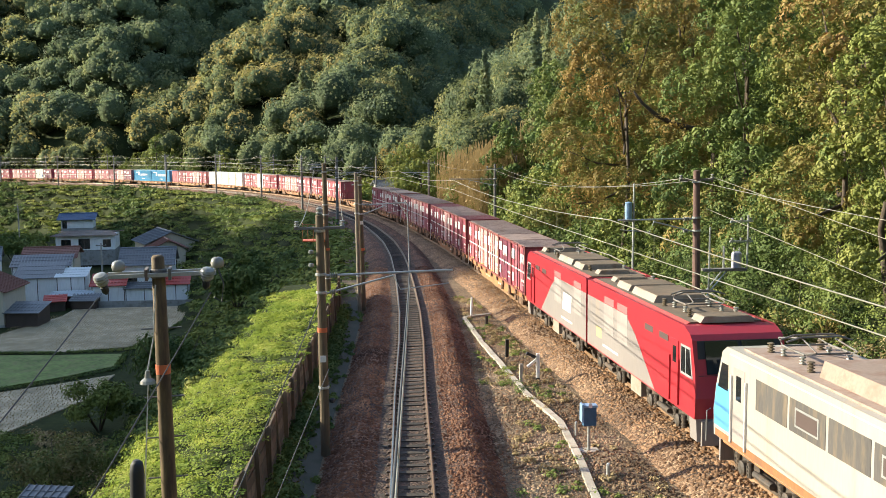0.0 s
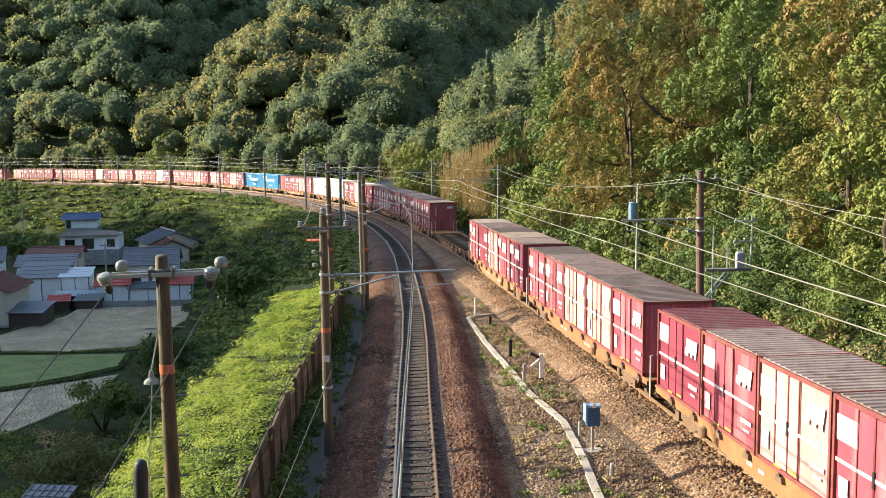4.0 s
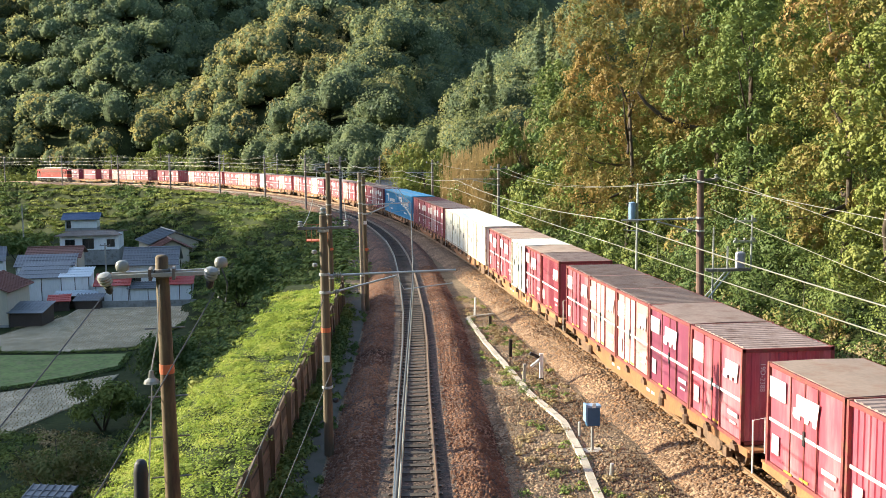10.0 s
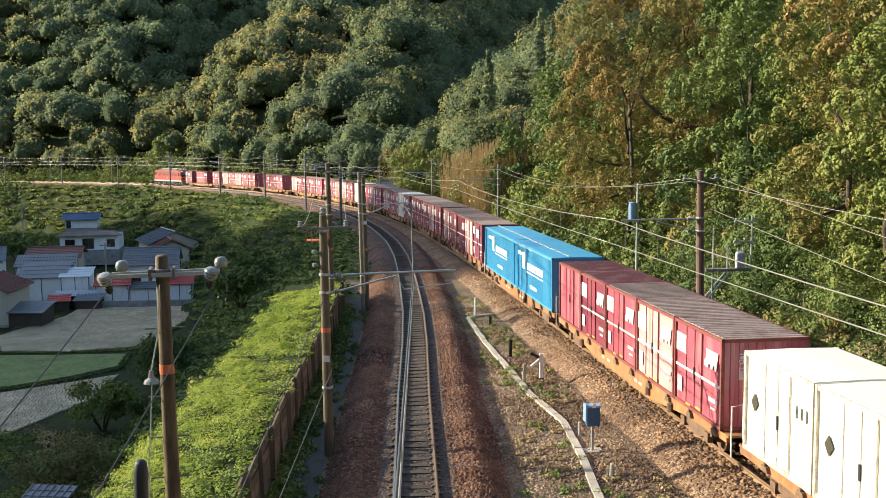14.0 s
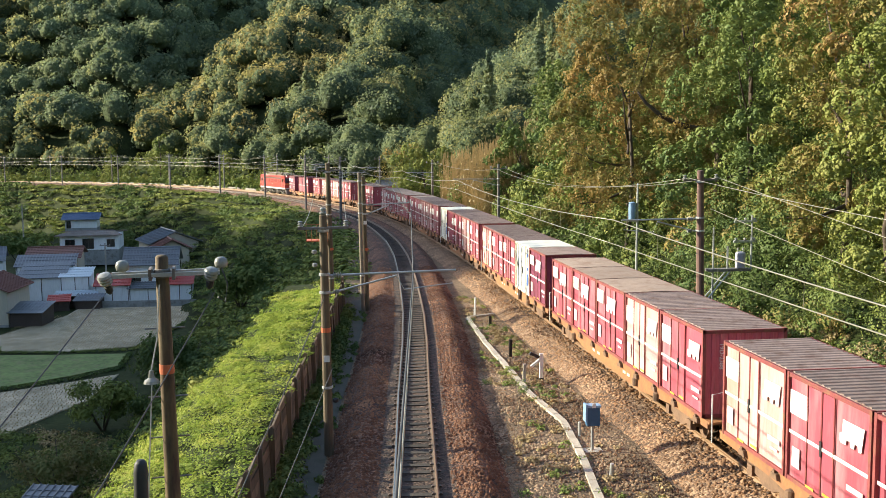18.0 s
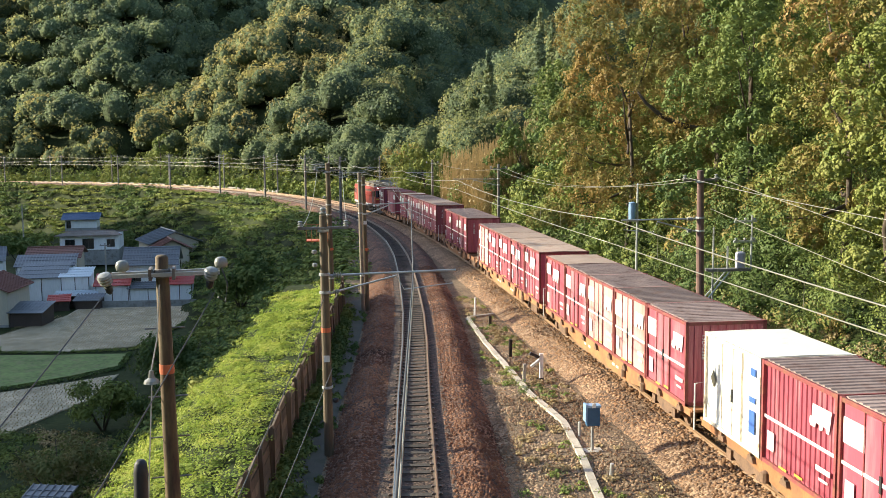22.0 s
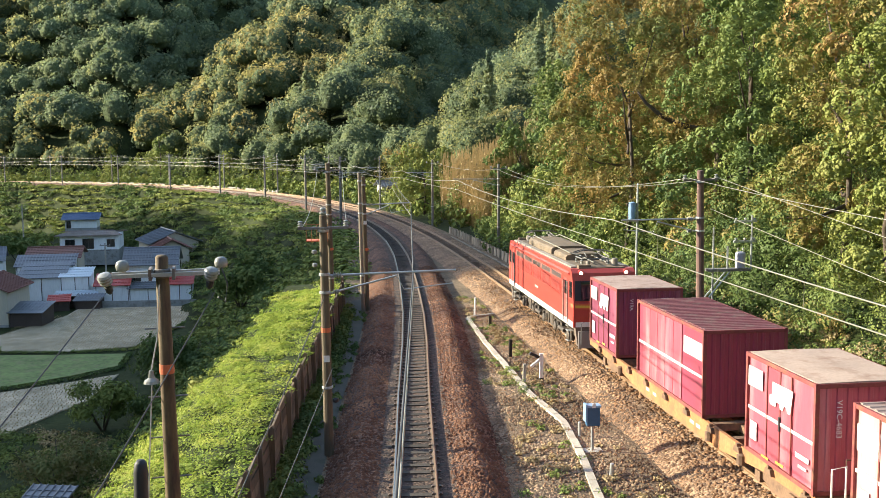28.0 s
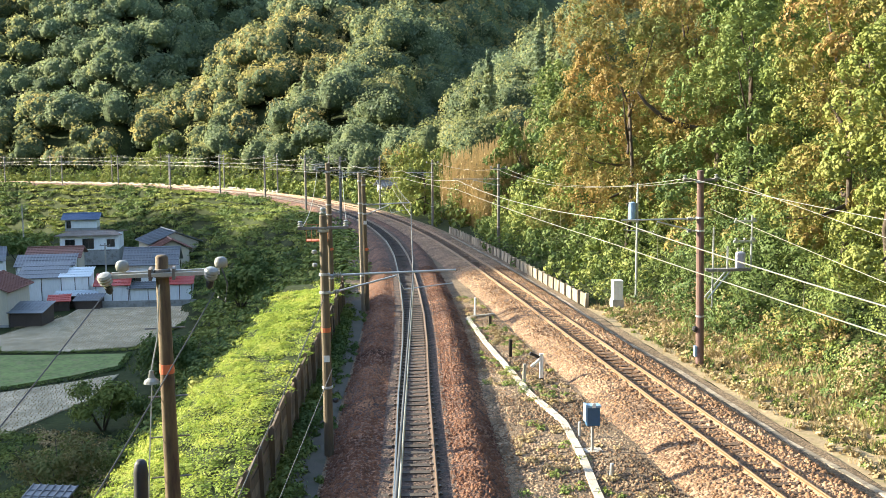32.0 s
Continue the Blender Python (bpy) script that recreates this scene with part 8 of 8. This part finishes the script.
def signal_platform():
    """A railed ladder platform on the pole with the long cross-arm."""
    s = 56.3
    m = Matrix.Translation(on_line(s, left_lat(s) - 4.5 - 0.75, 3.75)) @ pose(0, 0, 0, 0, 0, heading(s))
    t = thing("signal_platform", "small railed steel platform with an orange-brown floor", "platform", at=m)
    bm = bmesh.new()
    box(bm, -0.6, 0.6, -0.4, 0.4, 0, 0.07)
    part("floor", bm, ORANGE, t)
    for x in (-0.58, -0.3, 0.0, 0.3, 0.58):
        bm = bmesh.new()
        tube(bm, [(x, -0.38, 0.07), (x, -0.38, 0.95)], 0.02, 6)
        part("baluster", bm, WAGON, t)
    bm = bmesh.new()
    tube(bm, [(-0.58, 0.38, 0.95), (-0.58, -0.38, 0.95), (0.58, -0.38, 0.95), (0.58, 0.38, 0.95)], 0.022, 6)
    part("handrail", bm, WAGON, t)


signal_platform()


def white_cabinet():
    t = thing("lineside_cabinet", "white metal lineside cabinet on a concrete plinth", "cabinet", at=local(56.5, 4.9, -0.25))
    bm = bmesh.new()
    box(bm, -0.28, 0.28, -0.25, 0.25, 0.25, 1.3)
    part("case", bm, WHITE, t, bevel=0.02)
    bm = bmesh.new()
    box(bm, -0.34, 0.34, -0.3, 0.3, -0.4, 0.25)
    part("plinth", bm, CONCRETE, t, bevel=0.02)
    bm = bmesh.new()
    box(bm, -0.30, 0.30, -0.28, 0.28, 1.3, 1.36)
    part("hood", bm, WHITE, t, bevel=0.02)


white_cabinet()


def blue_pole():
    """Short pole with a blue tank behind the slope bushes."""
    s, lat = 57.0, 6.2
    t = thing("equipment_pole", "thin grey pole carrying a pale blue tank", "pole", at=local(s, lat, 0))
    bm = bmesh.new()
    turned(bm, (0, 0, 0), [(0.08, -1), (0.075, 3), (0.065, 6.6), (0.03, 6.65)], 10)
    part("pole", bm, GALV, t)
    bm = bmesh.new()
    turned(bm, (-0.32, 0, 4.55), [(0.05, 0), (0.2, 0.03), (0.21, 0.5), (0.2, 1.0), (0.05, 1.05)], 14)
    part("tank", bm, BOX_PALE, t, "pale blue tank")
    bm = bmesh.new()
    box(bm, -0.55, 0.1, -0.04, 0.04, 4.45, 4.55)
    part("bracket", bm, GALV, t)


blue_pole()


def transformer():
    """What hangs on the reddish pole: transformer on a shelf, braces, upper arms."""
    s, lat = 41.0, 3.95
    base = Matrix.Translation(on_line(s, lat, 0)) @ pose(0, 0, 0, 0, 0, heading(s))
    t = thing("pole_transformer", "grey pole transformer on a braced steel shelf", "transformer", at=base)
    bm = bmesh.new()
    box(bm, 0.15, 2.0, -0.22, 0.22, 3.55, 3.65)
    part("shelf", bm, POLE_GREY, t)
    for y in (-0.18, 0.18):
        bm = bmesh.new()
        tube(bm, [(0.15, y, 2.4), (1.1, y, 3.55)], 0.035, 6)
        part("brace", bm, GALV, t)
    bm = bmesh.new()
    turned(bm, (1.62, 0, 3.65), [(0.1, 0), (0.21, 0.02), (0.21, 0.62), (0.19, 0.68), (0.05, 0.72)], 16)
    part("tank", bm, TANK_GREY, t, "pale lavender-grey tank")
    for k, x in enumerate((1.5, 1.74)):
        bm = bmesh.new()
        insulator(bm, (x, 0, 4.34), "z", 3, 0.05)
        part("bushing", bm, PORCELAIN, t)
    for x, z0, z1 in ((0.42, 2.0, 5.4), (1.05, 3.6, 4.6), (2.1, 3.6, 5.9)):
        bm = bmesh.new()
        tube(bm, [(x, 0, z0), (x, 0, z1)], 0.04, 6)
        part("upright", bm, GALV, t)
    for z in (4.75, 5.6):
        bm = bmesh.new()
        box(bm, 1.3, 2.3, -0.04, 0.04, z, z + 0.08)
        part("cross_bar", bm, GALV, t)
        for x in (1.4, 1.8, 2.2):
            bm = bmesh.new()
            insulator(bm, (x, 0, z + 0.08), "z", 2, 0.07)
            part("insulator", bm, PORCELAIN, t)
    bm = bmesh.new()
    box(bm, -0.32, -0.16, -0.09, 0.09, -0.1, 0.35)
    part("meter_box", bm, BOX_PALE, t, bevel=0.01)
    bm = bmesh.new()
    turned(bm, (-0.3, 0, 1.05), [(0.05, -0.1), (0.13, 0.0), (0.12, 0.12), (0.04, 0.16)], 12)
    part("lamp", bm, BLACK, t)
    return t


transformer()

# feeders and stays on the cutting side
for a, b, sag, lab in (((89, 4.0, 6.8), (41, 3.2, 7.5), 0.9, "bare feeder wire between the slope poles"),
                       ((41, 3.2, 7.5), (-6, 6.0, 6.8), 0.7, "bare feeder wire towards the bridge"),
                       ((89, 4.9, 6.8), (41, 4.5, 7.5), 0.9, "bare feeder wire between the slope poles"),
                       ((41, 4.5, 7.5), (10, 7.4, 3.4), 0.1, "stay wire off the reddish pole"),
                       ((41, 4.2, 6.2), (20, 6.6, 3.2), 0.05, "stay wire off the reddish pole"),
                       ((120, 4.2, 6.8), (89, 4.4, 6.8), 0.4, "bare feeder wire along the bend")):
    wire("feeder_wire", lab, span(on_line(a[0], a[1], a[2]), on_line(b[0], b[1], b[2]), sag, 14), 0.013, WIRE)

# wires of the near pole and along the inner masts
near_ends = [Vector((-3.0, 14.5, 6.6)), Vector((-1.47, 14.6, 6.62))]
wire("service_wire", "dark service wire down to the valley", span(near_ends[0], (-5.4, 3.0, 3.2), 0.2), 0.009, CABLE)
wire("service_wire", "dark service wire down across the bank", span(near_ends[1], (-4.2, 2.5, 2.6), 0.2), 0.009, CABLE)
masts = [(30.6, left_lat(30.6) - 2.65, 6.55), (56.5, left_lat(56.5) - 4.5, 7.66)] + [(s, left_lat(s) - 2.7, 7.2) for s in (94, 123.5, 155, 185, 214.5, 244.5, 274, 304, 333, 363)]
for off in (-0.68, 0.68):
    for a, b in zip(masts, masts[1:]):
        wire("feeder_wire", "bare feeder wire on the mast tops", span(on_line(a[0], a[1] + off, a[2]), on_line(b[0], b[1] + off, b[2]), 0.55), 0.012, WIRE)
for a, b in (((30.6, left_lat(30.6) - 2.5, 2.2), (8.0, left_lat(8.0) - 3.8, -0.3)),):
    wire("stay_wire", "dark stay wire from the bracket pole to the ground", span(on_line(*a), on_line(*b), 0.05, 6), 0.014, CABLE)
wire("stay_wire", "dark stay wire slanting to the fence", span(on_line(30.6, left_lat(30.6) - 2.7, 4.4), on_line(18.0, left_lat(18.0) - 4.5, -0.2), 0.05, 6), 0.016, CABLE)


# valley pole and hut
def valley_pole(x, y, tall, label):
    t = thing("utility_pole", label, "utility pole", at=Matrix.Translation((x, y, hz(x, y))))
    bm = bmesh.new()
    turned(bm, (0, 0, 0), [(0.17, -1), (0.15, tall * 0.5), (0.11, tall), (0.05, tall + 0.03)], 10)
    part("pole", bm, CONCRETE, t)
    for z in (tall - 0.4, tall - 1.2):
        bm = bmesh.new()
        box(bm, -0.8, 0.8, -0.05, 0.05, z, z + 0.1)
        part("cross_arm", bm, POLE_GREY, t)
    for x0 in (-0.7, 0.0, 0.7):
        bm = bmesh.new()
        insulator(bm, (x0, 0, tall - 0.3), "z", 2, 0.08)
        part("insulator", bm, PORCELAIN, t)


valley_pole(-64.0, 232.0, 9.0, "grey concrete pole below the far bank")
valley_pole(-33.5, 166.0, 7.5, "grey concrete pole between the houses")
house("small white hut beside the line beyond the bend", 12.5, 178.0, 3.4, 3.0, 2.0, 0.9, 12, CREAM_WALL, TILE_GREY, [(0.0, 1.0, 1.2, 1.0)], z=hz(12.5, 178.0) + 0.3)


# vine-clad trees, bare tree and bamboo at the foot of the hill
def vine_tree(label, s, lat, tall, r, mat, n, size=0.34):
    x, y = line_xy(s, lat)
    z = hz(x, y)
    t = thing("tree", label, "tree", "trees at the foot of the hill")
    bm = bmesh.new()
    tube(bm, [(x, y, z - 0.5), (x + 0.3, y, z + tall * 0.6), (x, y, z + tall)], 0.25, 7, r1=0.05)
    part("trunk", bm, BARK, t)
    qs = []
    for k in range(16):
        u = k / 15
        cr = r * (1 - 0.7 * u) * rng.uniform(0.6, 1.1) + 0.3
        a = rng.random() * 6.28
        qs.append(clump((x + 0.4 * r * math.cos(a), y + 0.4 * r * math.sin(a), z + 0.6 + tall * u), (cr * 0.8, cr * 0.8, cr * 0.7), n // 16, size, -0.6, 0.5))
    foliage("crown", "", mat, qs, parent=t)


vine_tree("vine-smothered tree in sunlight behind the far track", 306, 9, 9, 2.4, GREEN_LIT, 1600)
vine_tree("vine-smothered tree in sunlight behind the far track", 284, 10, 12, 3.0, GREEN_MID, 2000)
vine_tree("vine-smothered stump in sunlight behind the far track", 248, 9, 8, 2.2, GREEN_LIT, 1500)
vine_tree("sunlit shrub behind the far track", 226, 9, 6, 2.6, GREEN_LIT, 1500)
vine_tree("sunlit shrub behind the far track", 262, 8, 5, 2.6, GREEN_MID, 1500)
vine_tree("leafless brownish tree at the hill's foot", 172, 15, 8, 4.6, RUSSET, 1700, 0.26)
vine_tree("leafless brownish tree at the hill's foot", 184, 17, 7, 4.0, RUSSET, 1500, 0.26)
vine_tree("tall dark conifer on the ridge", 150, 62, 15, 2.6, GREEN_DARK, 2400, 0.4)
vine_tree("tall dark conifer on the ridge", 112, 48, 14, 2.8, GREEN_DARK, 2400, 0.36)


def bamboo():
    qs = []
    for _ in range(1500):
        s, lat = rng.uniform(108, 130), rng.uniform(6.5, 14)
        x, y = line_xy(s, lat)
        z = hz(x, y)
        h = rng.uniform(3, 8)
        # a leaning cane in thin joints, with narrow leaves along it
        lean, k = rng.normal(size=2) * 0.06 * h, 9
        u = np.linspace(0, 1, k)[:, None]
        base = np.array([x, y, z - 0.2]) + u * np.array([lean[0], lean[1], h])
        step, wide = np.array([lean[0], lean[1], h]) / k, np.array([0.035, 0.035, 0.0])
        qs.append(np.stack([base - wide, base + wide, base + wide + step, base - wide + step], 1))
        c = base[3:] + rng.normal(size=(k - 3, 3)) * 0.22
        qs.append(leaf_quads(c, rng.normal(size=(k - 3, 3)) * (1, 1, 0.2), np.full(k - 3, 0.22)))
    foliage("dry_bamboo", "pale dry bamboo and reeds on the slope by the bend", STRAW, qs, "bamboo")


bamboo()

leanto("small dark shed with a grey sheet roof among the bushes", -16.8, 62.8, 2.4, 1.9, 1.3, 1.8, -14, TIMBER, TILE_GREY, z=-15.2)


# bands and plates on the inner poles
def pole_dress(s, lat, r, items):
    m = Matrix.Translation(on_line(s, lat, 0)) @ pose(0, 0, 0, 0, -0.4, heading(s))
    t = thing("pole_fittings", "bands, plate and insulators clamped to the bracket pole", "pole fitting", at=m)
    for kind, z in items:
        bm = bmesh.new()
        if kind == "band":
            turned(bm, (0, 0, z), [(r + 0.01, 0), (r + 0.01, 0.14)], 14)
            part("band", bm, ORANGE, t, "orange band")
        elif kind == "plate":
            box(bm, -0.09, 0.09, -r - 0.02, -r - 0.008, z, z + 0.2)
            part("plate", bm, WHITE, t, "white plate")
        elif kind == "cap":
            turned(bm, (0, 0, z), [(0.04, 0), (0.1, 0.02), (0.1, 0.07), (0.05, 0.1), (0.09, 0.13), (0.09, 0.18), (0.04, 0.22)], 12)
            part("cap_insulator", bm, PORCELAIN, t)
        elif kind == "side":
            turned(bm, (-r - 0.14, 0, z), [(0.04, 0), (0.08, 0.02), (0.08, 0.09), (0.04, 0.12)], 10)
            part("side_insulator", bm, PORCELAIN, t)
        elif kind == "arm":
            box(bm, -0.35, 0.75, -r - 0.06, -r, z, z + 0.06)
            part("cross_arm", bm, POLE_GREY, t)
        elif kind == "lamp":
            turned(bm, (r + 0.1, -0.05, z), [(0.03, 0), (0.09, 0.03), (0.09, 0.12), (0.03, 0.15)], 10)
            part("relay_case", bm, BLACK, t)


pole_dress(30.6, left_lat(30.6) - 2.65, 0.14, [("band", 3.35), ("plate", 2.45), ("cap", 6.92), ("side", 5.75), ("arm", 6.5), ("lamp", 1.15), ("side", 5.35)])
pole_dress(56.5, left_lat(56.5) - 4.5, 0.145, [("side", 6.1), ("cap", 5.2), ("side", 5.0), ("band", 3.2)])
pole_dress(58.0, left_lat(58.0) - 2.6, 0.145, [("band", 3.0), ("plate", 4.5)])


motions()
